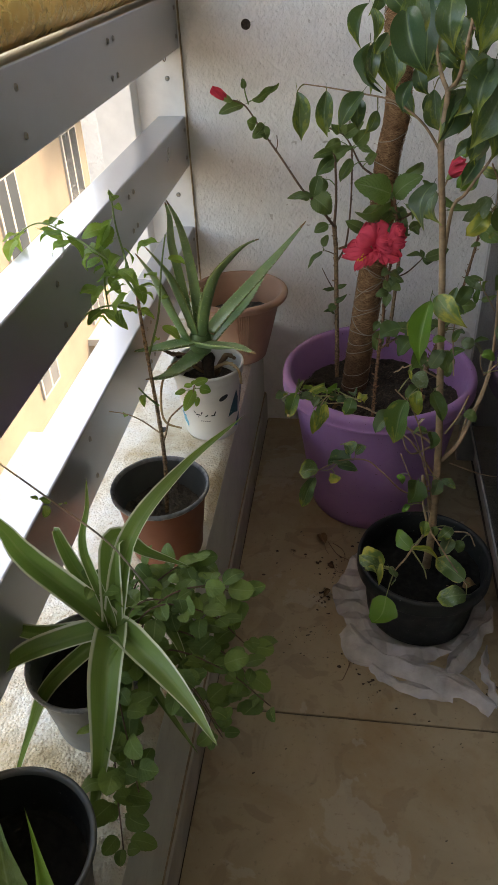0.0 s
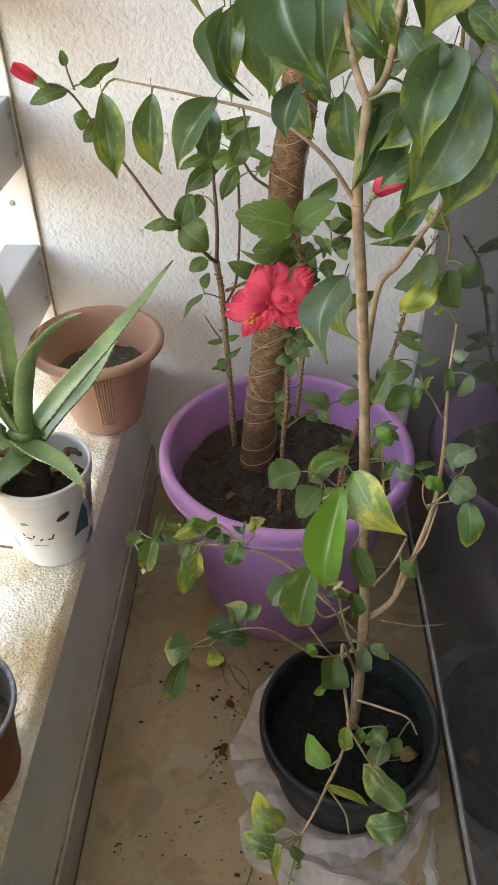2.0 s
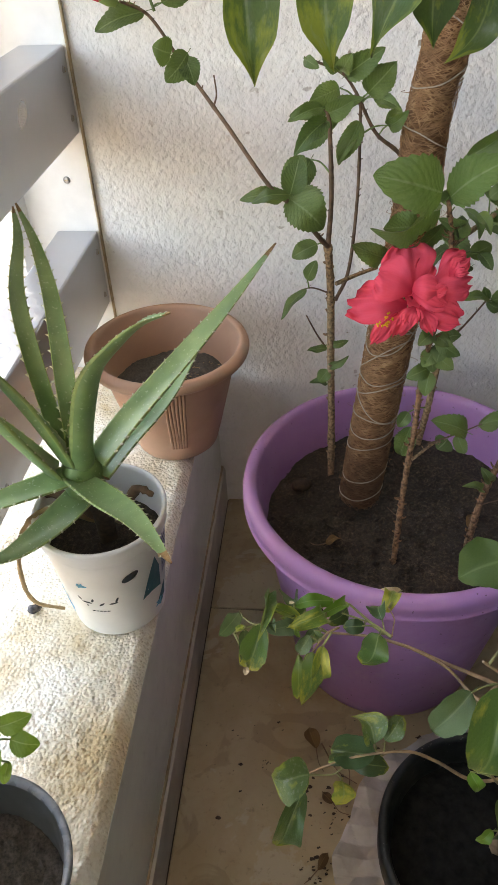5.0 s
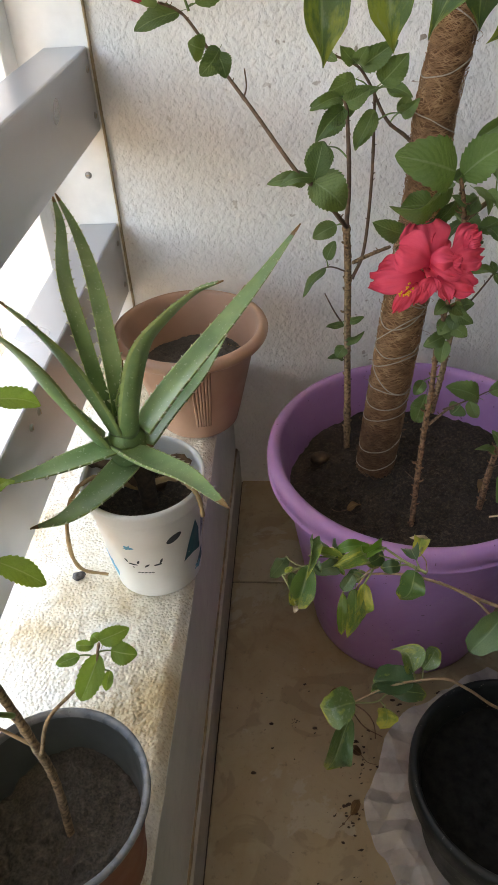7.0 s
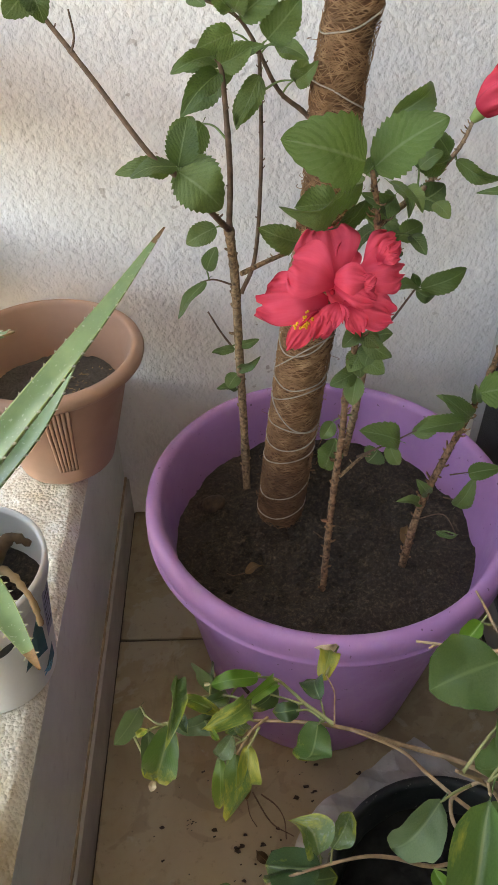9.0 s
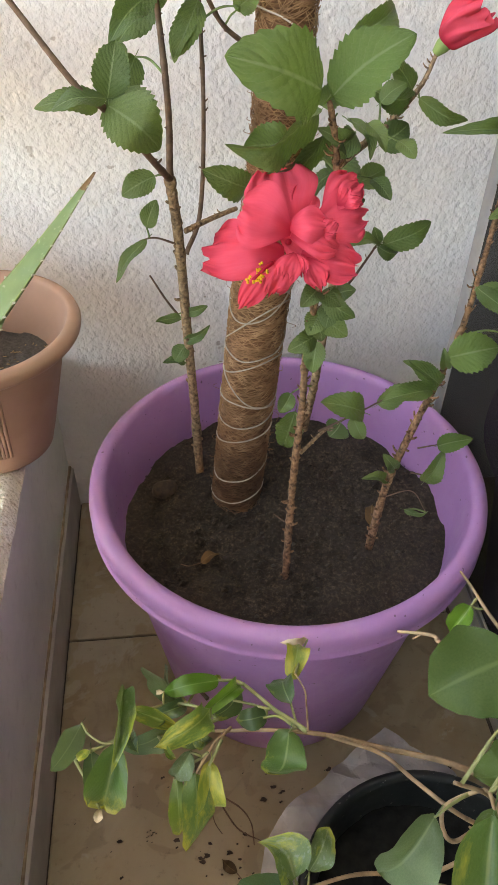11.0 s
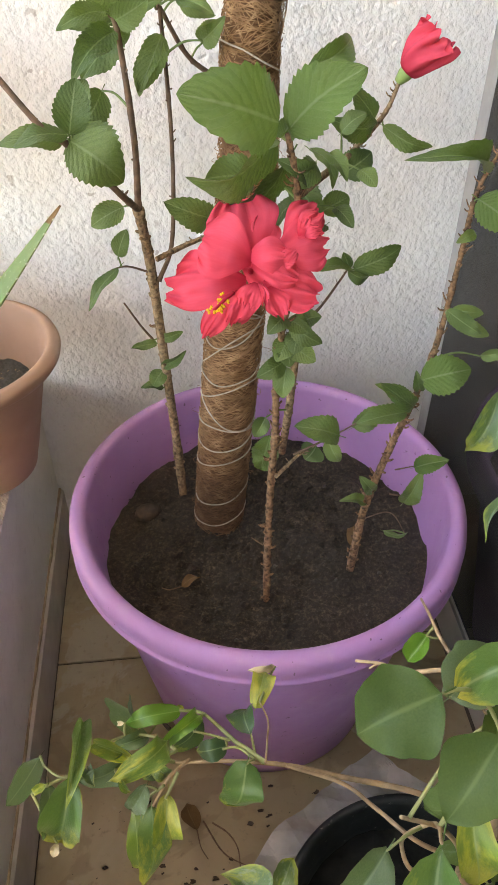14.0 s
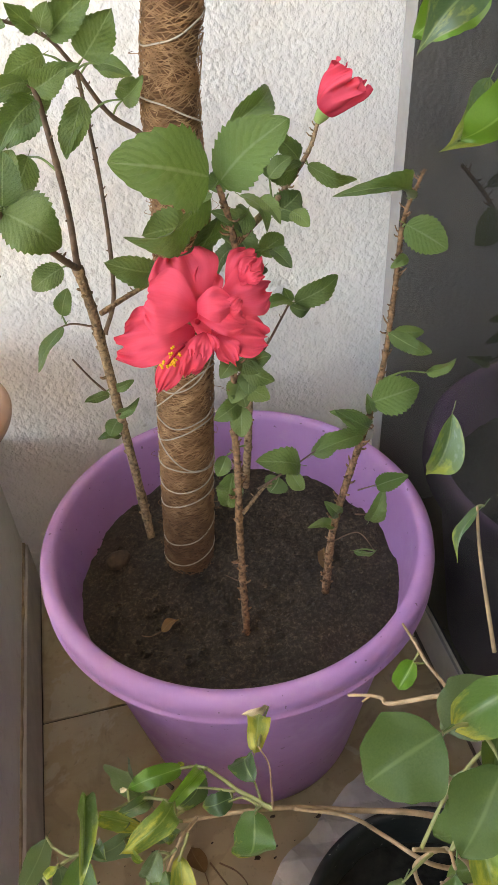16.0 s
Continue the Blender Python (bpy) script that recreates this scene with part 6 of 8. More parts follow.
leaf(ficus, "fic", (0.311, 1.221, 1.077), (0.301, 1.186, 1.030), 0.038, (0.28, -0.80, 0.51))
leaf(ficus, "fic", (0.328, 1.162, 1.064), (0.310, 1.130, 1.007), 0.036, (0.16, -0.80, 0.21))
leaf(ficus, "fic", (0.257, 1.158, 1.052), (0.275, 1.122, 0.999), 0.030, (-0.24, -0.80, 0.42))
leaf(ficus, "fic", (0.244, 1.134, 1.056), (0.243, 1.099, 1.007), 0.021, (0.16, -0.80, 0.51))
leaf(ficus, "fic", (0.252, 1.206, 1.116), (0.240, 1.195, 1.085), 0.030, (0.26, -0.80, 0.21))
leaf(ficus, "fic", (0.241, 1.187, 1.092), (0.246, 1.172, 1.056), 0.021, (0.09, -0.80, 0.57))
leaf(ficus, "fic", (0.412, 1.180, 1.059), (0.435, 1.165, 1.023), 0.030, (-0.07, -0.80, 0.16))
leaf(ficus, "fic", (0.377, 1.182, 1.033), (0.358, 1.163, 0.994), 0.027, (0.35, -0.80, 0.56))
leaf(ficus, "fic", (0.374, 1.116, 0.980), (0.365, 1.103, 0.951), 0.026, (-0.19, -0.80, 0.45))
leaf(ficus, "fic", (0.354, 1.100, 0.996), (0.338, 1.070, 0.950), 0.036, (0.59, -0.80, 0.64))
leaf(ficus, "fic", (0.380, 1.238, 1.072), (0.362, 1.211, 1.023), 0.040, (-0.24, -0.80, 0.41))
leaf(ficus, "fic", (0.285, 1.148, 1.002), (0.304, 1.135, 0.965), 0.027, (-0.56, -0.80, 0.31))
leaf(ficus, "fic", (0.322, 1.155, 0.989), (0.338, 1.145, 0.957), 0.024, (-0.31, -0.80, 0.44))
leaf(ficus, "fic", (0.412, 1.256, 1.075), (0.402, 1.224, 1.023), 0.042, (-0.16, -0.80, 0.49))
leaf(ficus, "fic", (0.356, 1.256, 1.067), (0.380, 1.220, 1.011), 0.035, (0.03, -0.80, 0.41))
leaf(ficus, "fic", (0.338, 1.250, 1.111), (0.346, 1.222, 1.072), 0.043, (-0.17, -0.80, 0.36))
leaf(ficus, "fic", (0.432, 1.269, 1.106), (0.419, 1.239, 1.058), 0.043, (-0.27, -0.80, 0.47))
leaf(ficus, "fic", (0.366, 1.278, 1.110), (0.379, 1.263, 1.069), 0.042, (0.10, -0.80, 0.60))
leaf(ficus, "fic", (0.298, 1.264, 1.101), (0.280, 1.237, 1.066), 0.035, (-0.16, -0.80, 0.36))
leaf(ficus, "fic", (0.429, 1.157, 1.043), (0.474, 1.137, 1.004), 0.015, (-0.01, -0.80, 0.32))
leaf(ficus, "fic", (0.393, 1.112, 0.939), (0.379, 1.102, 0.918), 0.025, (0.11, -0.80, 0.41))
stem(ficus, "twig", [(0.412, 1.150, 0.537), (0.407, 1.180, 0.599), (0.411, 1.200, 0.622)], 0.002, 0.0012, "ficbark")

petioles(hibiscus, BASES["hibiscus"], "green", 0.0008)
petioles(ficus, BASES["ficus"], "ficgreen", 0.0008)


# red double flower, an opening bud and a small closed one
def petal(flower, base, tip, width, seed, cup=0.10, ruffle=1.0, lean=(0.0, 0.0, 1.0)):
    """A broad petal in the flower's own frame (x right, y up, z out of its face): fan-shaped, wavy, scalloped at its edge."""
    base, tip = Vector(base), Vector(tip)
    along = tip - base
    long = along.length
    along.normalize()
    side = along.cross(Vector(lean)).normalized()
    out = side.cross(along)

    def place(u, v):
        s = 2 * u - 1
        fan = 0.14 + 0.86 * math.sin(min(v / 0.74, 1.0) * math.pi / 2) ** 1.1
        round_off = 1.0 if v < 0.70 else math.sqrt(max(1 - ((v - 0.70) / 0.30) ** 2 * 0.62, 0.0))
        w = 0.5 * width * fan * round_off
        wave = noise.noise(Vector((1.5 * s, 1.3 * v, seed))) * 0.24 * v + noise.noise(Vector((3.6 * s, 2.2 * v, seed + 7.3))) * 0.22 * v ** 3 * ruffle + noise.noise(Vector((6 * s, 6 * v, seed + 3.1))) * 0.10 * v ** 4 * ruffle
        rise = long * (wave + cup * math.sin(math.pi * v) - 0.16 * max(v - 0.62, 0.0) ** 1.5) - 0.35 * cup * width * s * s * v
        reach = long * v * (1 - 0.10 * s * s * v) + long * v ** 4 * ruffle * (0.11 * noise.noise(Vector((3.0 * s, seed, 0))) + 0.045 * noise.noise(Vector((6 * s, seed, 5))))
        return base + along * reach + side * (s * w) + out * rise

    return part("petal", sheet(30, 22, place, uv=True), M["petal"], flower)


def bloom(plant, at):
    """A double flower seen from its face; sizes in millimetres."""
    flower = part("flower", lathe([(0.0, -0.009), (0.0022, -0.008), (0.0022, -0.004), (0.0, -0.003)], 12), M["petal"], plant, "rose red double hibiscus flower")
    face, right = Vector((-0.0775, -0.750, 0.657)).normalized(), Vector((0.9947, -0.1028, 0.0))
    up = face.cross(right).normalized()
    right = up.cross(face)
    flower.matrix_basis = Matrix.Translation(Vector(at) - plant.location) @ Matrix((right, up, face)).transposed().to_4x4()
    mm = 0.001
    for n, (base, tip, width, cup, ruffle) in enumerate((
        ((2, 10, -8), (-10, 56, -8), 55, 0.10, 1.0),
        ((8, 7, -10), (10, 41, -9), 27, 0.08, 1.0),
        ((1, 4, 8), (-35, 17, 15), 49, 0.20, 0.9),
        ((-3, -7, -5), (-60, -8, -5), 47, 0.10, 1.4),
        ((-9, -15, -1), (-33, -48, 5), 19, 0.14, 1.2),
        ((-3, -14, 3), (-14, -39, 8), 23, 0.14, 1.8),
        ((4, -10, 4), (-5, -31, 9), 19, 0.20, 2.2),
        ((5, -10, 3), (9, -26, 8), 13, 0.16, 2.2),
        ((9, -9, -3), (50, -18, -3), 35, 0.10, 1.4),
        ((13, -12, -1), (24, -33, 2), 20, 0.14, 1.5),
        ((-2, 8, 6), (26, 6, 14), 26, 0.28, 0.7),
        ((1, 2, 4), (34, -7, 9), 25, 0.18, 1.2),
        ((22, 1, 8), (31, 10, 14), 12, 0.30, 1.6),
        ((22, -1, 9), (32, 2, 13), 9, 0.30, 1.6),
        ((16, 11, -5), (56, 22, -3), 40, 0.12, 1.2),
        ((24, 20, -4), (49, 49, -5), 29, 0.12, 1.3),
        ((34, 25, -1), (49, 39, 5), 18, 0.30, 1.4),
        ((39, 23, 2), (50, 27, 8), 11, 0.34, 1.6),
        ((36, 27, 2), (41, 36, 8), 9, 0.30, 1.5),
        ((-6, 5, -7), (17, -7, -6), 26, 0.05, 0.6),
    )):
        petal(flower, Vector(base) * mm, Vector(tip) * mm, width * mm, 3.7 * n + 1.3, cup, ruffle)
    rng = random.Random(3)
    part("pistil", tube([Vector((-12, -18, 8)) * mm, Vector((-18, -24, 13)) * mm, Vector((-26, -32, 15)) * mm], 0.0015, 0.0010, 6, 4), M["petal"], flower)
    dots = bmesh.new()
    for i in range(34):
        q = Vector((-18, -24, 13)).lerp(Vector((-27, -33, 15)), rng.random()) + Vector((rng.gauss(0, 2.6), rng.gauss(0, 2.2), rng.gauss(0, 1.2)))
        lathe([(0.0, -0.0010), (0.0011, 0.0), (0.0, 0.0010)], 6, into=dots, centre=q * mm)
    part("anthers", dots, M["pollen"], flower, "yellow anthers")


bloom(hibiscus, (0.271, 1.379, 0.680))


def bud(plant, base, tip, r, open_end):
    """A rolled bud in its green cup; open_end flares and ruffles the mouth."""
    base, tip = Vector(base), Vector(tip)
    way = tip - base
    n = way.length
    turn = way.to_track_quat("Z", "Y").to_matrix().to_4x4()
    cup = part("bud", lathe([(0.0, -0.004), (0.0035, -0.003), (0.006, 0.004), (0.0065, 0.010), (0.0058, 0.016), (0.0045, 0.017)], 14), M["cup"], plant, "red bud in a green cup")
    cup.matrix_basis = Matrix.Translation(base - plant.location) @ turn

    def roll(u, v):
        a = math.tau * 1.35 * u
        k = (0.0045 + (r - 0.0045) * v ** (0.42 if open_end else 0.5) * (1 - 0.22 * v ** 3 if open_end else max(1 - v ** 3, 0.06))) * (1 + 0.24 * math.sin(7 * a + 3 * v) * v + 0.20 * math.sin(15 * a) * v ** 3) * (1 - 0.14 * u)
        return (k * math.cos(a + 1.2 * v), k * math.sin(a + 1.2 * v), 0.006 + (n - 0.006) * v * (1 - (0.05 * math.sin(3 * a) + 0.07 * v * math.sin(11 * a)) * (1 if open_end else 0)))

    part("petal", sheet(110, 18, roll, uv=True), M["petal"], cup)


bud(hibiscus, (0.411, 1.534, 0.763), (0.437, 1.528, 0.796), 0.0200, True)
bud(hibiscus, (-0.008, 1.460, 0.926), (-0.040, 1.452, 0.947), 0.0105, False)


# coir-wrapped pole
POLE = [(0.244, 1.512, 0.255), (0.251, 1.516, 0.331), (0.260, 1.522, 0.428), (0.268, 1.528, 0.512), (0.277, 1.534, 0.598), (0.286, 1.544, 0.691),
        (0.290, 1.556, 0.790), (0.303, 1.568, 0.870), (0.303, 1.580, 0.950), (0.294, 1.590, 1.030), (0.294, 1.600, 1.120), (0.296, 1.61, 1.40)]


def coir_pole():
    pole = thing("coir_pole", "brown coir-wrapped plant pole bound with white twine", "plant pole", POLE[0])
    low = Vector(POLE[0])
    line = smooth_path(POLE, 12)
    bm = bmesh.new()
    rings = []
    for n, q in enumerate(line):
        k = n / (len(line) - 1)
        ring = []
        for i in range(40):
            a = math.tau * i / 40
            d = Vector((math.cos(a), math.sin(a), 0))
            s = q + d * 0.03
            r = 0.0268 - 0.0045 * min(max((q.z - 0.58) / 0.16, 0.0), 1.0) + 0.0022 * noise.noise(s * 28) + 0.0018 * noise.noise(Vector((s.x * 60, s.y * 60, s.z * 220)))
            ring.append(bm.verts.new(q - low + d * r))
        rings.append(ring)
    for a, b in zip(rings, rings[1:]):
        for i in range(40):
            bm.faces.new((a[i], a[(i + 1) % 40], b[(i + 1) % 40], b[i]))
    part("wrap", bm, M["coir"], pole)
    rng = random.Random(11)

    def axis(h):
        k = min(max((h - POLE[0][2]) / 1.145, 0.0), 0.999)
        for a, b in zip(line, line[1:]):
            if a.z <= h <= b.z:
                return a.lerp(b, (h - a.z) / max(b.z - a.z, 1e-6))
        return line[-1]

    hairs = bmesh.new()
    for i in range(4200):
        h, a, run = rng.uniform(0.275, 1.05), rng.uniform(0, math.tau), rng.uniform(0.5, 2.0)
        lift, pts = rng.uniform(-0.030, 0.030), []
        for j in range(5):
            q, b = axis(h + lift * j / 4), a + run * j / 4
            r = 0.0280 - 0.0045 * min(max((h - 0.58) / 0.16, 0.0), 1.0) + rng.uniform(-0.0008, 0.0022) + (0.0012 * rng.random() if j in (0, 4) else 0)
            pts.append(q - low + Vector((r * math.cos(b), r * math.sin(b), 0)))
        tube(pts, 0.00046, 0.00034, 3, 3, into=hairs)
    for i in range(170):
        h, a = rng.uniform(0.27, 1.05), rng.uniform(0, math.tau)
        q, r = axis(h) - low, 0.0282 - 0.0045 * min(max((h - 0.58) / 0.16, 0.0), 1.0)
        out, up = Vector((math.cos(a), math.sin(a), 0)), rng.uniform(-0.014, 0.014)
        side = Vector((-out.y, out.x, 0)) * rng.uniform(-0.014, 0.014)
        reach = rng.uniform(0.003, 0.011)
        tube([q + out * r, q + out * (r + reach) + side * 0.5 + Vector((0, 0, up * 0.5)), q + out * (r + 0.6 * reach) + side + Vector((0, 0, up))], 0.0003, 0.0002, 3, 3, into=hairs)
    tagged(part("fibre", hairs, M["strand"], pole, "loose tan coir fibres"), kind="stuff")
    for h, tilt, way in ((0.300, 0.006, 0.2), (0.336, 0.009, 0.5), (0.386, 0.009, -0.4), (0.416, 0.012, 0.9), (0.430, -0.006, 0.4), (0.476, 0.014, -0.6), (0.500, 0.012, 0.9), (0.556, 0.026, 0.9), (0.560, -0.022, 0.8), (0.520, 0.030, -0.9), (0.455, 0.024, 2.2), (0.590, 0.030, 2.4),
                         (0.640, 0.008, 0.2), (0.700, 0.012, 0.4), (0.778, 0.013, -2.6), (0.840, 0.010, 0.5), (0.880, 0.018, -2.4), (0.960, 0.012, 0.3)):
        pts = []
        for j in range(25):
            b = math.tau * j / 24
            z = h + tilt * math.cos(b - way) + 0.003 * noise.noise(Vector((b, h * 70, 2)))
            q = axis(z)
            r = 0.0300 - 0.0045 * min(max((z - 0.58) / 0.16, 0.0), 1.0) + 0.0012 * noise.noise(Vector((b * 1.2, h * 90, 0)))
            pts.append(q - low + Vector((r * math.cos(b), r * math.sin(b), 0)))
        part("twine", tube(pts, 0.0008, 0.0008, 5, 2), M["twine"], pole)


coir_pole()


# aloe: fleshy channelled blades with toothed edges
def aloe_blade(points, width):
    low = aloe.location
    line = smooth_path([Vector(p) - low for p in points], 9)
    bm = bmesh.new()
    hub = Vector((0, 0, 0.02))
    rings, n = [], len(line)
    rims = []
    for i, q in enumerate(line):
        k = i / (n - 1)
        ahead = (line[min(i + 1, n - 1)] - line[max(i - 1, 0)]).normalized()
        up = (Vector((0, 0, 1)) * 0.9 - (q - hub).normalized() * 0.55)
        up = (up - ahead * up.dot(ahead)).normalized()
        side = ahead.cross(up).normalized()
        w = width * 0.78 * (1 + 0.18 * math.sin(math.pi * k)) * max(1 - k ** 1.6, 0.0) ** 0.80 + 0.0009
        d = w * 0.50 * (1 - 0.35 * k) + 0.0004
        ring = []
        for j in range(14):
            a = math.tau * j / 14
            x, z = w * math.cos(a), d * (0.16 * math.sin(a) if math.sin(a) > 0 else 0.95 * math.sin(a))
            z += 0.62 * d * (x / w) ** 2
            ring.append(bm.verts.new(q + side * x + up * z))
        rings.append(ring)
        rims.append((q, side, w, up, ahead, d))
    for a, b in zip(rings, rings[1:]):
        for j in range(14):
            bm.faces.new((a[j], a[(j + 1) % 14], b[(j + 1) % 14], b[j]))
    bm.faces.new(list(reversed(rings[0])))
    bm.faces.new(rings[-1])
    ob = part("leaf", bm, M["aloe"], aloe)
    ob.data.materials.append(M["margin"])
    ob.data.materials.append(M["drytip"])
    for face in ob.data.polygons:   # pale margins along both edges
        if face.index < 14 * (n - 1) and face.index % 14 in (13, 0, 6, 7):
            face.material_index = 1
        if face.index >= 14 * (n - 3):   # withered tip
            face.material_index = 2
    teeth = bmesh.new()
    length = sum((a - b).length for a, b in zip(line, line[1:]))
    count = int(length / 0.0125)
    for s in (-1, 1):
        for t in range(2, count):
            f = t / count * (n - 1)
            i = min(int(f), n - 2)
            (q, side, w, up, ahead, d), (q2, _, w2, _, _, _) = rims[i], rims[i + 1]
            c = q.lerp(q2, f - i) + side * s * (w + (w2 - w) * (f - i)) * 0.97 + up * 0.58 * d
            size = 0.0031 * (1 - 0.5 * t / count)
            vs = [teeth.verts.new(c + v) for v in (ahead * size * 0.8, -ahead * size * 0.8, up * size * 0.5, side * s * size * 1.3 + ahead * size * 0.8)]
            teeth.faces.new((vs[0], vs[2], vs[3]))
            teeth.faces.new((vs[2], vs[1], vs[3]))
            teeth.faces.new((vs[1], vs[0], vs[3]))
    part("teeth", teeth, M["spine"], ob, smooth=False)


aloe = thing("aloe", "aloe with long toothed grey green leaves in the white bucket", "plant", (-0.049, 1.272, 0.432))
part("crown", lathe([(0.0, 0.050), (0.012, 0.056), (0.019, 0.072), (0.021, 0.090), (0.018, 0.108), (0.010, 0.122), (0.0, 0.126)], 18, 0.10), M["aloe"], aloe).location = (-0.013, 0.002, 0.0)
part("trunk", lathe([(0.010, -0.01), (0.009, 0.01), (0.010, 0.04), (0.013, 0.056), (0.009, 0.066), (0.0, 0.070)], 16, 0.12), M["flake"], aloe, "dark brown withered leaf bases")
aloe_blade([(-0.041, 1.275, 0.544), (-0.009, 1.310, 0.575), (0.047, 1.360, 0.624), (0.091, 1.400, 0.664), (0.134, 1.450, 0.704)], 0.0195)
aloe_blade([(-0.042, 1.275, 0.524), (-0.021, 1.310, 0.541), (0.016, 1.360, 0.566), (0.047, 1.410, 0.604), (0.068, 1.440, 0.634)], 0.0185)
aloe_blade([(-0.056, 1.268, 0.542), (-0.040, 1.262, 0.610), (-0.016, 1.245, 0.674), (0.019, 1.225, 0.720), (0.046, 1.210, 0.747), (0.071, 1.200, 0.761)], 0.0175)
aloe_blade([(-0.064, 1.280, 0.556), (-0.072, 1.310, 0.614), (-0.100, 1.390, 0.667), (-0.125, 1.440, 0.706), (-0.154, 1.481, 0.736)], 0.0118)
aloe_blade([(-0.080, 1.280, 0.552), (-0.100, 1.310, 0.642), (-0.122, 1.360, 0.689), (-0.138, 1.430, 0.717), (-0.156, 1.476, 0.734)], 0.0105)
aloe_blade([(-0.060, 1.268, 0.557), (-0.054, 1.268, 0.606), (-0.048, 1.270, 0.639)], 0.0080)
aloe_blade([(-0.070, 1.272, 0.544), (-0.087, 1.250, 0.626), (-0.104, 1.225, 0.694), (-0.131, 1.205, 0.747)], 0.0185)
aloe_blade([(-0.085, 1.268, 0.530), (-0.108, 1.235, 0.616), (-0.119, 1.200, 0.689), (-0.137, 1.170, 0.746)], 0.0185)
aloe_blade([(-0.064, 1.268, 0.530), (-0.106, 1.230, 0.538), (-0.138, 1.200, 0.545), (-0.173, 1.170, 0.555)], 0.0175)
aloe_blade([(-0.061, 1.262, 0.506), (-0.087, 1.220, 0.498), (-0.116, 1.185, 0.495), (-0.149, 1.165, 0.499)], 0.0205)
aloe_blade([(-0.064, 1.262, 0.527), (-0.016, 1.210, 0.551), (0.027, 1.160, 0.577), (0.073, 1.094, 0.601)], 0.0195)
part("leaf", tube([Vector(p) - aloe.location for p in ((-0.06, 1.28, 0.46), (-0.095, 1.285, 0.482), (-0.128, 1.290, 0.486), (-0.143, 1.290, 0.494))], 0.0075, 0.0030, 7, 6, 0.4), M["withered"], aloe, "withered brown leaf")
part("leaf", tube([Vector(p) - aloe.location for p in ((-0.06, 1.28, 0.45), (-0.105, 1.258, 0.487), (-0.137, 1.245, 0.455), (-0.148, 1.238, 0.395), (-0.143, 1.24, 0.350), (-0.112, 1.245, 0.333))], 0.0032, 0.0020, 7, 6, 0.3), M["tan"], aloe, "withered brown leaf")
part("leaf", tube([Vector(p) - aloe.location for p in ((-0.045, 1.285, 0.455), (-0.010, 1.262, 0.484), (0.012, 1.238, 0.490), (0.021, 1.228, 0.482), (0.024, 1.222, 0.462))], 0.0036, 0.0022, 7, 6, 0.5), M["tan"], aloe, "withered tan leaf")
part("leaf", tube([Vector(p) - aloe.location for p in ((-0.04, 1.29, 0.44), (-0.018, 1.305, 0.476), (0.002, 1.302, 0.472))], 0.007, 0.003, 7, 6, 0.4), M["withered"], aloe, "withered brown leaf")


# print on the bucket, as plain shapes
def print_patch(bucket_ob, name, skin, outline, label=""):
    """A flat mark wrapped on the bucket: outline of (degrees round it, height) pairs."""
    bm = bmesh.new()
    ring = []
    for deg, h in outline:
        a, r = radians(deg), 0.0555 + 0.0127 * (h - 0.010) / 0.128 + 0.0006
        ring.append(bm.verts.new((r * math.cos(a), r * math.sin(a), h)))
    centre = sum((v.co for v in ring), Vector()) / len(ring)
    flat = Vector((centre.x, centre.y, 0)).normalized() * (0.0555 + 0.0127 * (centre.z - 0.010) / 0.128 + 0.0006)
    mid = bm.verts.new((flat.x, flat.y, centre.z))
    for a, b in zip(ring, ring[1:] + ring[:1]):
        bm.faces.new((a, b, mid))
    part(name, bm, skin, bucket_ob, label, smooth=False)


ink, teal, sky_ink = plain("black print", (0.03, 0.04, 0.05), 0.5), plain("teal print", (0.03, 0.13, 0.16), 0.5), plain("light blue print", (0.10, 0.42, 0.60), 0.5)


def ellipse(deg, h, wide, tall, turn=0.0, n=14, ragged=0.0, seed=1):
    rng, c, s = random.Random(seed), math.cos(radians(turn)), math.sin(radians(turn))
    pts = []
    for i in range(n):
        a = math.tau * i / n
        k = 1 + ragged * (rng.random() - 0.5)
        x, y = wide * k * math.cos(a), tall * k * math.sin(a)
        pts.append((deg + (x * c - y * s) / 0.063 * 57.3, h + x * s + y * c))
    return pts


print_patch(white_bucket, "leaf_print", ink, ellipse(-54, 0.107, 0.0105, 0.0055, 28))
print_patch(white_bucket, "leaf_print", teal, [(-24, 0.112), (-17, 0.090), (-15, 0.052), (-30, 0.058), (-44, 0.054), (-36, 0.082)], "dark teal leaf shape")
print_patch(white_bucket, "leaf_print", teal, [(-14, 0.040), (-6, 0.050), (-4, 0.026), (-16, 0.016), (-22, 0.028)])
print_patch(white_bucket, "label_panel", plain("grey lilac print", (0.35, 0.36, 0.45), 0.5), [(-11, 0.130), (6, 0.130), (6, 0.066), (-11, 0.066)])
for n in range(6):
    print_patch(white_bucket, "label_line", ink, [(-9, 0.122 - 0.008 * n), (4, 0.122 - 0.008 * n), (4, 0.119 - 0.008 * n), (-9, 0.119 - 0.008 * n)])
print_patch(white_bucket, "splash_print", sky_ink, ellipse(-142, 0.046, 0.010, 0.018, 0, 18, 0.9, 4))
print_patch(white_bucket, "splash_print", sky_ink, ellipse(-18, 0.024, 0.009, 0.006, 10, 16, 0.9, 9))
print_patch(white_bucket, "splash_print", sky_ink, ellipse(-104, 0.100, 0.0068, 0.0046, 20, 14, 1.0, 7))
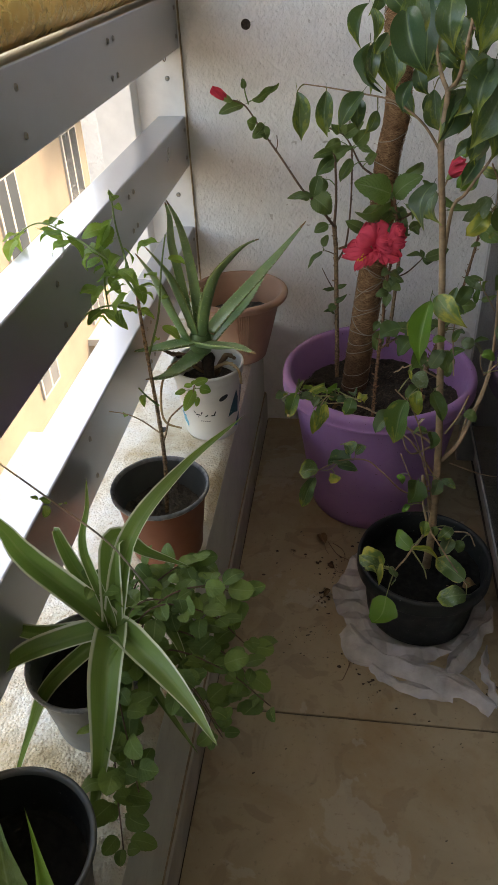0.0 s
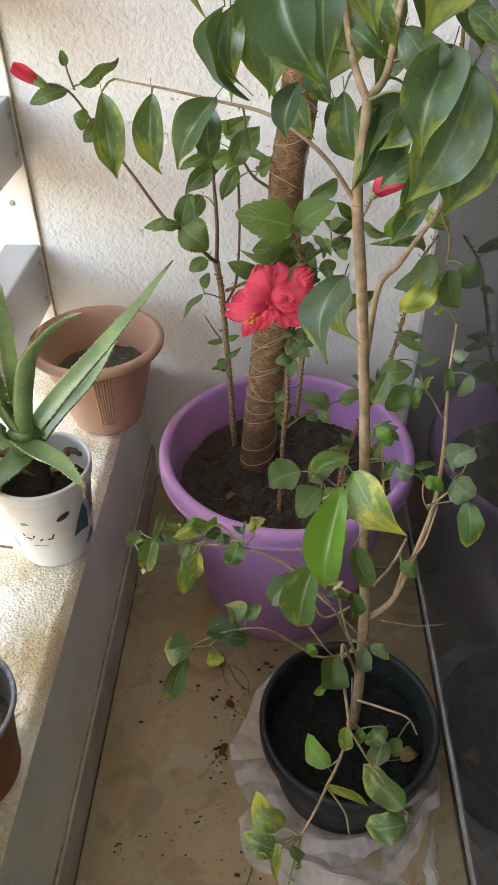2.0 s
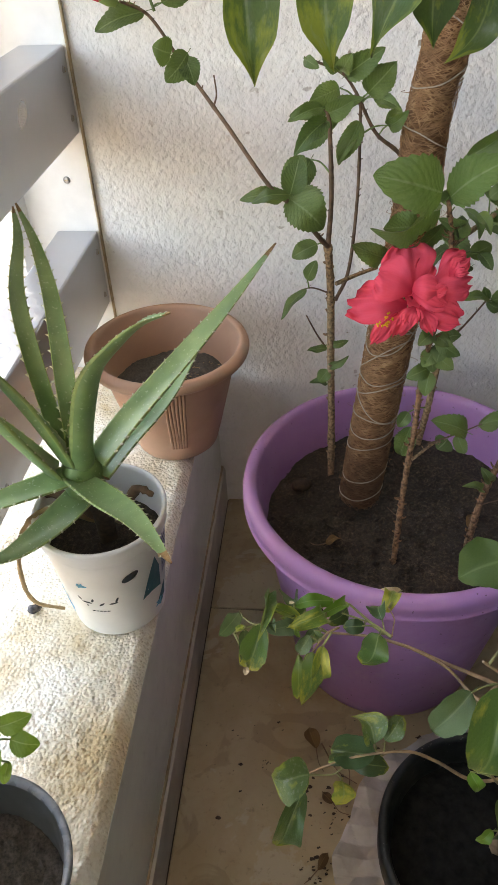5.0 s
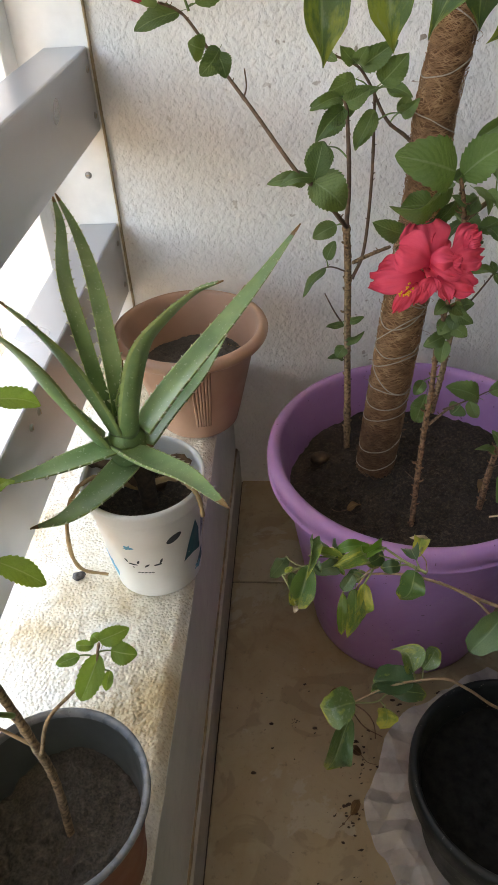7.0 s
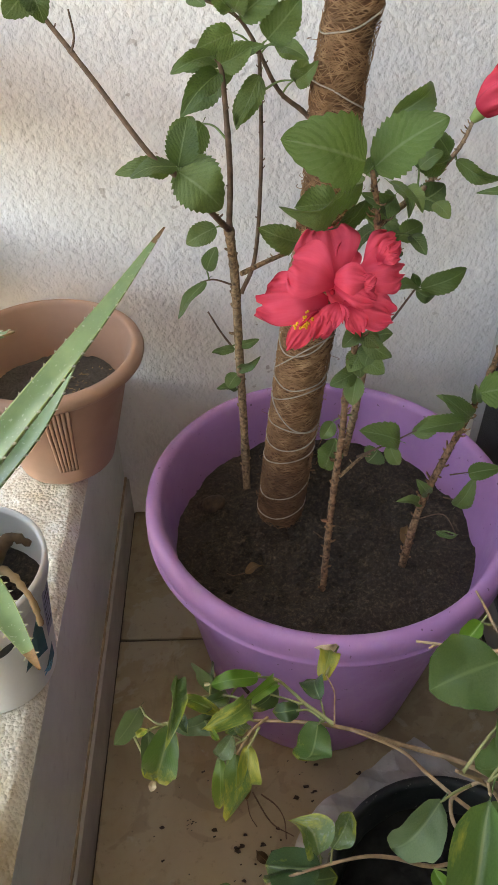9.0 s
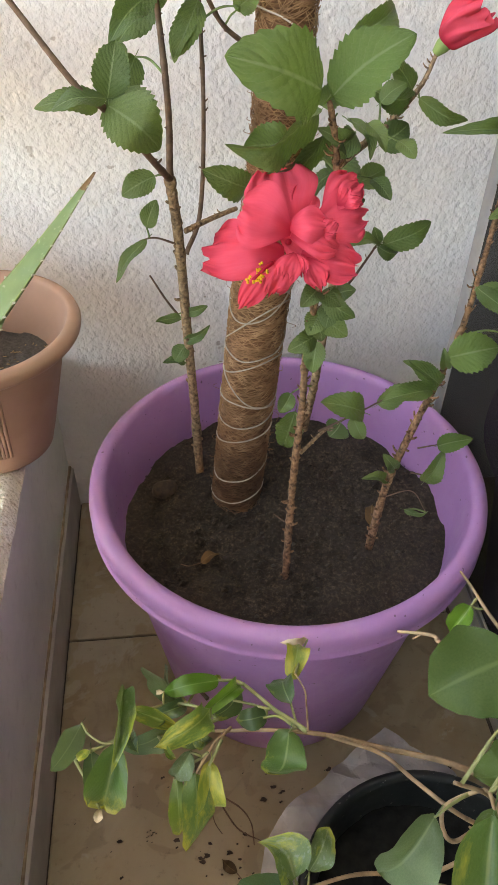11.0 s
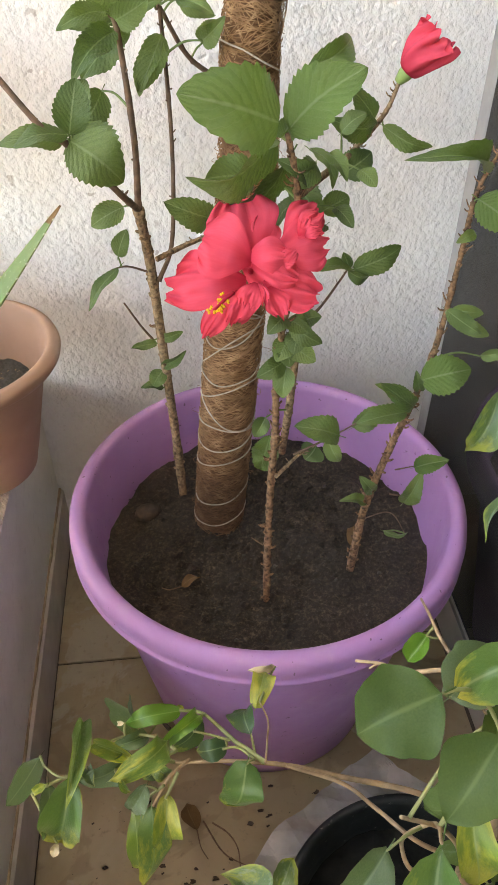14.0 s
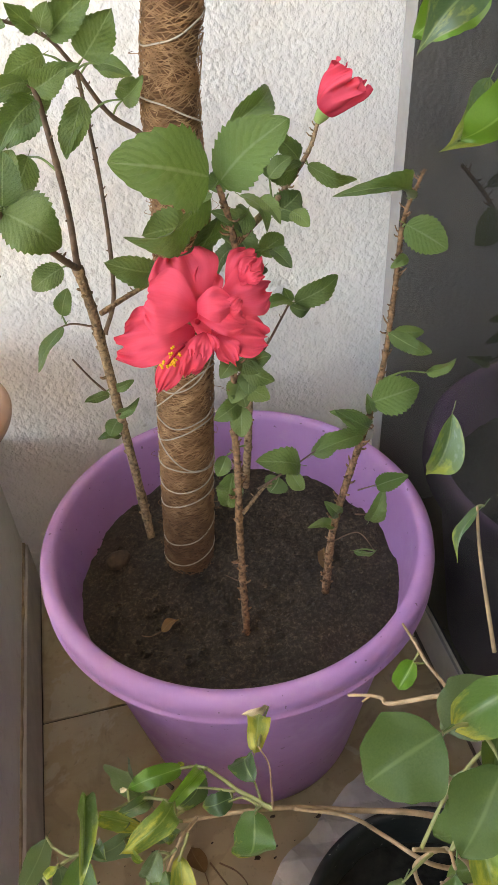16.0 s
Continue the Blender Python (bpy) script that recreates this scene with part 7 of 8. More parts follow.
for deg, h, w, t, turn in ((-110, 0.0750, 0.0036, 0.0014, -60), (-103, 0.0695, 0.0064, 0.0015, -4), (-96, 0.0745, 0.0036, 0.0014, 70), (-103, 0.0640, 0.0013, 0.0013, 0), (-87, 0.0680, 0.0042, 0.0014, 40), (-75, 0.0685, 0.0052, 0.0015, 8), (-71, 0.0740, 0.0050, 0.0014, 68)):
    print_patch(white_bucket, "printed_mark", ink, ellipse(deg, h, w, t, turn))
for deg in (-98, -94, -90, -86, -82):
    print_patch(white_bucket, "printed_mark", ink, ellipse(deg, 0.0545, 0.0022, 0.0009, 10 if deg % 4 else 50))


# seedling in the ledge pot
def foliage(plant, kind, skin, line, count, size, seed, spread=1.0, droop=0.0):
    """Leaves in loose pairs along a line, drooping a little, of uneven size."""
    rng = random.Random(seed)
    path = smooth_path(line, 8)
    for i in range(count):
        f = (i + 0.7) / count * (len(path) - 1.001)
        q = path[int(f)].lerp(path[int(f) + 1], f - int(f))
        a = rng.uniform(0, math.tau)
        out = Vector((math.cos(a), math.sin(a) * 0.9, rng.uniform(-0.5, 0.45) - droop)).normalized()
        s = size * rng.uniform(0.6, 1.25)
        up = Vector((rng.gauss(0, 0.45), rng.gauss(-0.35, 0.4), 1.0))
        base = q + out * s * 0.3 * spread
        leaf(plant, kind, base, base + out * s, s * rng.uniform(0.60, 0.85) * (1 - 0.75 * droop), up, skin)


seedling = thing("seedling", "spindly seedling with small pale green leaves in the ledge pot", "plant", (-0.060, 0.905, 0.405))
S0 = [(-0.06, 0.905, 0.4), (-0.052, 0.905, 0.497), (-0.048, 0.895, 0.579), (-0.048, 0.885, 0.676), (-0.051, 0.885, 0.763), (-0.053, 0.89, 0.798)]
stem(seedling, "stem", S0, 0.0042, 0.0024, "bark")
S1 = [(-0.053, 0.89, 0.798), (-0.074, 0.9, 0.825), (-0.099, 0.92, 0.838), (-0.147, 0.94, 0.859), (-0.2, 0.96, 0.871), (-0.246, 0.97, 0.848)]
S2 = [(-0.053, 0.89, 0.798), (-0.074, 0.93, 0.824), (-0.092, 0.96, 0.868), (-0.099, 0.98, 0.903)]
S7 = [(-0.05, 0.885, 0.702), (-0.034, 0.91, 0.76), (-0.028, 0.93, 0.817), (-0.022, 0.95, 0.86)]
S3 = [(-0.053, 0.89, 0.781), (-0.081, 0.9, 0.78), (-0.113, 0.91, 0.771), (-0.135, 0.92, 0.757)]
S8 = [(-0.097, 0.92, 0.836), (-0.11, 0.93, 0.799), (-0.11, 0.93, 0.748)]
S4 = [(-0.050, 0.900, 0.548), (-0.040, 0.890, 0.572), (-0.034, 0.895, 0.594), (-0.028, 0.902, 0.602), (-0.016, 0.910, 0.611), (-0.002, 0.920, 0.622), (0.002, 0.932, 0.636)]
S5 = [(-0.042, 0.882, 0.630), (-0.055, 0.87, 0.655), (-0.062, 0.865, 0.67)]
S6 = [(-0.048, 0.894, 0.571), (-0.075, 0.898, 0.590), (-0.098, 0.900, 0.600), (-0.126, 0.900, 0.6045)]
for line, n, size, seed in ((S1, 22, 0.034, 2), (S2, 13, 0.036, 3), (S7, 6, 0.030, 8), (S3, 10, 0.030, 4), (S8, 6, 0.030, 9), (S5, 1, 0.024, 6), (S6, 1, 0.020, 7)):
    stem(seedling, "stem", line, 0.0018, 0.0010, "ficbark" if line is S6 else "green")
    foliage(seedling, "hib", "sprout", line, n, size, seed, droop=0.5)

stem(seedling, "twig", S4, 0.0018, 0.0011, "bark")
for base, tip, wide in (
    ((-0.011, 0.926, 0.630), (-0.027, 0.922, 0.625), 0.007),
    ((-0.001, 0.931, 0.635), (-0.015, 0.931, 0.634), 0.006),
    ((0.002, 0.933, 0.637), (-0.003, 0.936, 0.640), 0.007),
    ((0.002, 0.933, 0.637), (0.022, 0.940, 0.642), 0.010),
    ((0.010, 0.929, 0.632), (0.027, 0.929, 0.628), 0.012),
    ((0.002, 0.928, 0.630), (-0.011, 0.907, 0.605), 0.013),
    ((0.009, 0.921, 0.621), (0.006, 0.913, 0.610), 0.006),
):
    leaf(seedling, "hib", base, tip, 1.25 * wide, (0.15, -0.75, 0.75), "sprout")
    petioles(seedling, [Vector(base)], "green", 0.0006)

# trailing herb and spider plant share a grey pot; a dark pot stands before it
HERB_POT, FRONT_POT = (-0.085, 0.575), (-0.090, 0.335)
ledge_pot(HERB_POT, "grey plastic pot of trailing herb and spider plant on the ledge", 0.078, 0.125, "greypot")
soil("soil", "dark soil in the grey pot", HERB_POT, 0.066, 0.405, 0.004, seed=31, skin="peat")
ledge_pot(FRONT_POT, "dark plastic pot with little soil on the ledge", 0.088, 0.135, "inner", "inner", "black")
soil("soil", "black wet soil in the dark pot", FRONT_POT, 0.074, 0.395, 0.004, seed=37, skin="peat")

herb = thing("trailing_herb", "trailing herb with round scalloped leaves spilling over the ledge", "plant", (*HERB_POT, 0.405))
for n, (end, lift) in enumerate((((0.135, 0.595, 0.385), 0.10), ((0.150, 0.560, 0.400), 0.08), ((0.105, 0.660, 0.485), 0.09), ((0.100, 0.500, 0.430), 0.09), ((0.060, 0.620, 0.470), 0.10),
                                 ((0.045, 0.700, 0.500), 0.07), ((0.090, 0.540, 0.350), 0.10), ((0.030, 0.520, 0.440), 0.09), ((0.120, 0.620, 0.430), 0.12), ((0.020, 0.420, 0.400), 0.09), ((-0.02, 0.66, 0.52), 0.04), ((0.000, 0.390, 0.350), 0.08))):
    a, b = Vector((-0.060 + 0.006 * (n % 4), 0.580 - 0.008 * (n % 3), 0.405)), Vector(end)
    line = [a, a.lerp(b, 0.35) + Vector((0, 0, lift)), a.lerp(b, 0.72) + Vector((0, 0, lift * 0.75)), b]
    stem(herb, "stem", line, 0.0018, 0.0011, "twig")
    foliage(herb, "mint", "mint", line[1:], 24, 0.0275, 40 + n)
foliage(herb, "mint", "mint", [(-0.085, 0.58, 0.47), (-0.06, 0.60, 0.53), (-0.09, 0.63, 0.56)], 8, 0.026, 71)


def spider_leaf(points, width, turn=0.0):
    low = spider.location
    line = smooth_path([Vector(p) - low for p in points], 10)
    n = len(line)

    def place(u, v):
        i = min(int(v * (n - 1)), n - 2)
        f = v * (n - 1) - i
        q = line[i].lerp(line[i + 1], f)
        ahead = (line[min(i + 2, n - 1)] - line[max(i - 1, 0)]).normalized()
        side = ahead.cross(Vector((math.sin(turn), -0.35, 1.0))).normalized()
        up = side.cross(ahead)
        w = width * (0.55 + 0.45 * math.sin(math.pi * min(v * 1.3, 1.0) * 0.9)) * max(1 - v ** 4, 0.02)
        s = u - 0.5
        return q + side * w * s + up * w * 0.9 * abs(s) * (1 - 0.5 * v)

    part("leaf", sheet(6, 30, place, uv=True), M["spider"], spider)


spider = thing("spider_plant", "spider plant with long white-edged arching leaves in the grey pot", "plant", (*HERB_POT, 0.405))
spider_leaf([(-0.075, 0.580, 0.410), (-0.045, 0.585, 0.490), (-0.026, 0.640, 0.591), (0.034, 0.690, 0.665), (0.103, 0.766, 0.698)], 0.029, 0)
spider_leaf([(-0.075, 0.580, 0.410), (-0.045, 0.585, 0.490), (-0.135, 0.600, 0.583), (-0.163, 0.600, 0.641), (-0.188, 0.580, 0.711)], 0.034, 0)
spider_leaf([(-0.075, 0.580, 0.410), (-0.045, 0.585, 0.490), (0.018, 0.520, 0.536), (0.077, 0.460, 0.548), (0.121, 0.400, 0.569)], 0.034, 0)
spider_leaf([(-0.075, 0.580, 0.410), (-0.045, 0.585, 0.490), (0.003, 0.530, 0.490), (0.040, 0.500, 0.457), (0.078, 0.470, 0.428)], 0.018, 1.0)
spider_leaf([(-0.075, 0.580, 0.410), (-0.045, 0.585, 0.490), (-0.025, 0.500, 0.517), (-0.025, 0.440, 0.446), (-0.064, 0.400, 0.269)], 0.042, 0)
spider_leaf([(-0.075, 0.580, 0.410), (-0.045, 0.585, 0.490), (-0.018, 0.510, 0.472), (-0.018, 0.460, 0.376), (-0.056, 0.410, 0.248)], 0.026, 0.8)
spider_leaf([(-0.075, 0.580, 0.410), (-0.045, 0.585, 0.490), (-0.129, 0.550, 0.489), (-0.178, 0.530, 0.466), (-0.232, 0.500, 0.432)], 0.031, 0)
spider_leaf([(-0.075, 0.580, 0.410), (-0.045, 0.585, 0.490), (-0.136, 0.580, 0.478), (-0.194, 0.580, 0.485), (-0.250, 0.560, 0.495)], 0.023, 0)
spider_leaf([(-0.075, 0.580, 0.410), (-0.045, 0.585, 0.490), (-0.123, 0.540, 0.437), (-0.156, 0.510, 0.368), (-0.193, 0.460, 0.259)], 0.021, 0.8)
spider_leaf([(-0.075, 0.580, 0.410), (-0.045, 0.585, 0.490), (-0.077, 0.620, 0.587), (-0.070, 0.640, 0.643), (-0.068, 0.650, 0.682)], 0.013, 0)
spider_leaf([(-0.075, 0.580, 0.410), (-0.045, 0.585, 0.490), (-0.047, 0.640, 0.589), (-0.014, 0.660, 0.553), (0.042, 0.660, 0.533)], 0.029, 0)
spider_leaf([(-0.075, 0.580, 0.410), (-0.045, 0.585, 0.490), (-0.101, 0.630, 0.556), (-0.117, 0.640, 0.603), (-0.116, 0.645, 0.579)], 0.021, 0)
spider_leaf([(-0.075, 0.580, 0.410), (-0.045, 0.585, 0.490), (0.003, 0.600, 0.518), (0.033, 0.580, 0.493), (0.055, 0.550, 0.470)], 0.023, 0)
part("stalk", tube([Vector(p) - spider.location for p in ((0.0, 0.63, 0.50), (-0.03, 0.60, 0.62), (-0.075, 0.58, 0.70), (-0.125, 0.56, 0.78))], 0.0014, 0.0010, 6, 8), M["twine"], spider, "thin grey runner stalk")
foliage(spider, "mint", "mint", [(-0.075, 0.585, 0.69), (-0.09, 0.575, 0.71)], 5, 0.012, 90)

# broad leaves of the plant in the dark pot
sprig = thing("seedling", "small green seedling with a yellow leaf in the dark pot", "plant", (*FRONT_POT, 0.395))
stem(sprig, "stem", [(-0.125, 0.335, 0.39), (-0.128, 0.33, 0.43), (-0.13, 0.325, 0.46)], 0.002, 0.001, "green")
leaf(sprig, "fic", (-0.128, 0.330, 0.455), (-0.080, 0.300, 0.475), 0.024, (0.1, -0.4, 1.0), "hib")
leaf(sprig, "fic", (-0.128, 0.330, 0.450), (-0.150, 0.290, 0.470), 0.026, (0.1, -0.4, 1.0), "hib")
leaf(sprig, "fic", (-0.061, 0.300, 0.428), (-0.028, 0.310, 0.569), 0.016, (0.6, -0.4, 0.6), "sprout", label="yellowing leaf")
leaf(sprig, "fic", (-0.068, 0.290, 0.451), (-0.061, 0.310, 0.578), 0.034, (0.3, -0.4, 0.8), "hib")


# plastic bag spread under the black pot: a film round its foot and folded strips before it
def plastic_bag():
    reach = {-180: 0.182, -172: 0.176, -166: 0.168, -152: 0.164, -139: 0.170, -127: 0.168, -110: 0.160, -98: 0.150, -79: 0.130, -50: 0.120, -10: 0.130, 20: 0.140,
             45: 0.15, 58: 0.19, 67: 0.216, 78: 0.225, 85: 0.250, 91: 0.232, 109: 0.203, 131: 0.198, 142: 0.194, 154: 0.179, 172: 0.186, 180: 0.182}
    degs, rs = zip(*sorted(reach.items()))

    def crumple(q):
        """Sharp straight creases that cross each other."""
        drift = 0.5 * noise.noise(q * 7)
        return sum(abs(((q.x * math.cos(w) + q.y * math.sin(w)) * f + drift + w) % 1.0 - 0.5) for w, f in ((0.4, 17), (1.5, 23), (2.6, 13))) / 1.5

    def film(u, v):
        deg = -180 + 360 * u
        r = 0.090 + (float(np.interp(deg, degs, rs)) - 0.090) * v
        q = Vector((r * math.cos(radians(deg)), r * math.sin(radians(deg)), 0))
        rise = 0.024 * crumple(q) * min(1.0, max(v - 0.08, 0) * 3)
        return (min(q.x + 0.004 * noise.noise(q * 22), 0.140), q.y + 0.004 * noise.noise(q * 23 + Vector((7, 7, 7))), 0.0025 + rise)

    def strip(points, width, high, seed):
        line = smooth_path([Vector((x - 0.403, y - 1.085, 0)) for x, y in points], 12)
        n = len(line)

        def place(u, v):
            i = min(int(u * (n - 1)), n - 2)
            q = line[i].lerp(line[i + 1], u * (n - 1) - i)
            ahead = (line[min(i + 2, n - 1)] - line[max(i - 1, 0)]).normalized()
            c = 2 * v - 1
            w = 0.5 * width * (0.75 + 0.5 * noise.noise(Vector((u * 4, seed, 0)))) * (0.35 + 0.65 * math.sin(math.pi * min(max(u, 0.04), 0.97)) ** 0.4)
            p = q + Vector((-ahead.y, ahead.x, 0)) * (c * w + 0.006 * noise.noise(Vector((u * 9, c, seed))))
            ridge = max(1 - abs(c - 0.35 * math.sin(5 * u + seed)) * 0.9, 0.0)
            return (min(p.x, 0.140), p.y, 0.004 + high * ridge + 0.016 * crumple(p * 1.4) * (0.3 + 0.7 * (1 - abs(c))))

        strips.append(sheet(90, 14, place))

    strips = []
    bm = sheet(360, 40, film)
    bmesh.ops.remove_doubles(bm, verts=bm.verts, dist=1e-5)
    strip([(0.250, 1.010), (0.278, 0.962), (0.330, 0.936), (0.400, 0.918), (0.460, 0.897), (0.500, 0.868), (0.520, 0.846)], 0.072, 0.022, 1.0)
    strip([(0.440, 0.915), (0.470, 0.960), (0.500, 1.010), (0.535, 1.050), (0.550, 1.085)], 0.050, 0.026, 2.2)
    strip([(0.530, 0.858), (0.520, 0.900), (0.514, 0.945), (0.525, 0.990)], 0.022, 0.012, 3.4)
    strip([(0.300, 0.930), (0.340, 0.895), (0.400, 0.880), (0.450, 0.872)], 0.040, 0.004, 4.1)
    k = Mat("cloudy thin plastic", (0.82, 0.81, 0.82), 0.28)
    k.color(k.ramp(k.noise(25, 5), [(0.3, (0.76, 0.74, 0.75)), (0.7, (0.88, 0.87, 0.90))]))
    see = k.node("BsdfTransparent", Color=(0.95, 0.95, 0.95, 1))
    mx = k.t.nodes.new("ShaderNodeMixShader")
    k.join(k.ramp(k.noise(14, 5), [(0.3, 0.34), (0.7, 0.66)]), mx.inputs[0])
    k.join(k.bsdf.outputs[0], mx.inputs[1])
    k.join(see.outputs[0], mx.inputs[2])
    k.join(mx.outputs[0], k.out.inputs["Surface"])
    ob = part("plastic_bag", bm, k.m, smooth=False)
    ob.location = (0.403, 1.085, 0.0)
    for fold in strips:
        part("fold", fold, k.m, ob, smooth=False)
    tagged(ob, "crumpled cloudy white plastic bag under the black pot", "plastic bag")


plastic_bag()


# dead leaves and crumbs
def dead_leaf(at, way, size, width, lift, label):
    ob = thing("dead_leaf", label, "dead leaf", at)
    tip = Vector(at) + Vector((math.cos(way), math.sin(way), lift)) * size
    leaf(ob, "fic", at, tip, width, (0.25, -0.3, 1), "dead", name="blade")
    a = Vector((math.cos(way + 3.0), math.sin(way + 3.0), 0.02)) * size
    part("stalk", tube([(0, 0, 0), a * 0.6, a * 1.2 + Vector((0.004, 0.006, 0.001))], 0.0007, 0.0005, 5, 4), M["twig"], ob)


dead_leaf((0.194, 1.262, 0.006), 1.9, 0.034, 0.022, 0.12, "curled dark brown dead leaf on the floor")
dead_leaf((0.198, 1.405, 0.291), 0.4, 0.022, 0.012, 0.25, "small dry yellow brown leaf on the soil")
dead_leaf((0.339, 1.169, 0.006), 0.6, 0.026, 0.015, 0.05, "dark shrivelled dead leaf on the floor")
dead_leaf((0.219, 1.186, 0.005), 2.4, 0.022, 0.012, 0.1, "dark shrivelled dead leaf on the floor")
dead_leaf((0.199, 1.100, 0.005), 1.0, 0.026, 0.012, 0.1, "dark shrivelled dead leaf beside the bag")
dead_leaf((0.470, 1.045, 0.122), 0.3, 0.030, 0.020, 0.1, "red brown dead leaf on black soil")
dead_leaf((0.395, 1.440, 0.291), 1.3, 0.030, 0.016, 0.3, "dry brown leaf at a hibiscus stem")


def crumbs():
    bm = bmesh.new()
    rng = random.Random(21)
    spots = [((0.168, 1.005), 0.020, 16), ((0.098, 0.976), 0.030, 26), ((0.066, 0.958), 0.010, 8), ((0.216, 1.006), 0.010, 5), ((0.297, 0.859), 0.006, 6), ((0.236, 0.949), 0.022, 14), ((0.20, 1.11), 0.018, 22),
             ((0.23, 1.17), 0.020, 16), ((0.124, 1.235), 0.008, 8), ((0.30, 0.95), 0.09, 26), ((0.30, 0.70), 0.16, 22), ((0.15, 1.25), 0.06, 16), ((0.45, 0.80), 0.05, 18), ((0.545, 0.90), 0.012, 14), ((0.545, 0.70), 0.012, 10), ((0.30, 1.27), 0.05, 18)]
    for (x, y), spread, count in spots:
        for i in range(count):
            px, py, r = x + rng.gauss(0, spread), y + rng.gauss(0, spread * 0.6), rng.uniform(0.0005, 0.0008 + 0.0016 * rng.random())
            if not 0.02 < px < 0.55:
                continue
            lathe([(0.0, -0.2 * r), (r, 0.15 * r), (r * rng.uniform(0.5, 0.9), 0.6 * r), (0.0, 0.9 * r)], 7, 0.5, into=bm, centre=(px, py, 0.0006))
    tagged(part("soil_crumbs", bm, M["soil"], smooth=False), "scattered dark soil crumbs on the tiles", "soil crumbs", kind="stuff")
    bm = bmesh.new()
    pale = bmesh.new()
    for i in range(1500):
        a, r = rng.uniform(0, math.tau), 0.18 * math.sqrt(rng.random())
        s = rng.uniform(0.0008, 0.0010 + 0.0065 * rng.random() ** 4)
        lathe([(0.0, 0.0), (s, 0.4 * s), (0.0, 1.3 * s)], 5, 0.3, into=pale if rng.random() < 0.22 and s < 0.003 else bm, centre=(0.297 + r * math.cos(a), 1.469 + r * math.sin(a), 0.284 + rng.uniform(-0.001, 0.003)))
    tagged(part("soil_crumbs", bm, M["soil"], smooth=False), "loose crumbs on the soil of the purple pot", "soil crumbs", kind="stuff")
    tagged(part("soil_grains", pale, M["dry"], smooth=False), "pale dry grains on the soil of the purple pot", "soil grains", kind="stuff")
    bm = bmesh.new()
    for i in range(90):
        a, r = rng.uniform(-0.9, 1.1), 0.080 * math.sqrt(rng.random())
        p = Vector((-0.033 + r * math.cos(a), 1.590 + r * math.sin(a), 0.425))
        d = Vector((rng.gauss(0, 1), rng.gauss(0, 1), 0.2)).normalized() * rng.uniform(0.002, 0.006)
        tube([p, p + d], 0.0006, 0.0005, 4, 2, into=bm)
    tagged(part("leaf_litter", bm, M["tan"], smooth=False), "pale dry litter on the soil of the terracotta pot", "leaf litter", kind="stuff")


crumbs()


def debris():
    """Dark flakes of leaf and bark where dirt gathers round the pots."""
    bm = bmesh.new()
    rng = random.Random(77)
    for x, y, spread, count in ((0.215, 1.20, 0.022, 16), (0.20, 1.10, 0.014, 12), (0.24, 1.14, 0.015, 8), (0.29, 1.24, 0.03, 14), (0.40, 1.26, 0.03, 10), (0.47, 1.24, 0.03, 12), (0.26, 0.93, 0.02, 10), (0.30, 0.90, 0.02, 8), (0.53, 0.90, 0.012, 10), (0.10, 1.20, 0.03, 5)):
        for i in range(count):
            px, py, r, turn = x + rng.gauss(0, spread), y + rng.gauss(0, spread), rng.uniform(0.0012, 0.0055), rng.uniform(0, math.tau)
            if not 0.02 < px < 0.545:
                continue
            ring = []
            for n in range(7):
                a, k = math.tau * n / 7, r * rng.uniform(0.35, 1.1)
                ring.append((px + k * math.cos(a + turn), py + 0.6 * k * math.sin(a + turn), 0.0008 + rng.uniform(0.0, 0.0018)))
            top = [bm.verts.new(p) for p in ring]
            low = [bm.verts.new((p[0], p[1], 0.0002)) for p in ring]
            bm.faces.new(top)
            for n in range(7):
                bm.faces.new((low[n], low[(n + 1) % 7], top[(n + 1) % 7], top[n]))
    tagged(part("leaf_debris", bm, M["flake"], smooth=False), "dark brown flakes of leaf and bark on the tiles", "leaf debris", kind="stuff")


def dry_stalk(points, label):
    ob = part("dry_stalk", tube([Vector(p) - Vector(points[0]) for p in points], 0.0011, 0.0006, 5, 8, 0.1), M["twig"])
    ob.location = points[0]
    tagged(ob, label, "dry stalk")


debris()
dry_stalk([(0.213, 1.27, 0.002), (0.231, 1.256, 0.002), (0.241, 1.238, 0.002), (0.242, 1.214, 0.002)], "thin curved dry stalk on the floor tiles")
dry_stalk([(0.202, 1.273, 0.002), (0.224, 1.235, 0.002), (0.252, 1.217, 0.002)], "short dry stalk beside a dead leaf")
dry_stalk([(0.262, 0.962, 0.002), (0.258, 0.935, 0.002), (0.246, 0.899, 0.002), (0.237, 0.894, 0.002)], "bent dry stalk lying near the plastic bag")
dry_stalk([(-0.168, 1.632, 1.054), (-0.168, 1.620, 1.015), (-0.168, 1.626, 0.978), (-0.168, 1.648, 0.968), (-0.168, 1.687, 1.005), (-0.168, 1.726, 1.036)], "thin dry tendril hanging from the top rail beam")
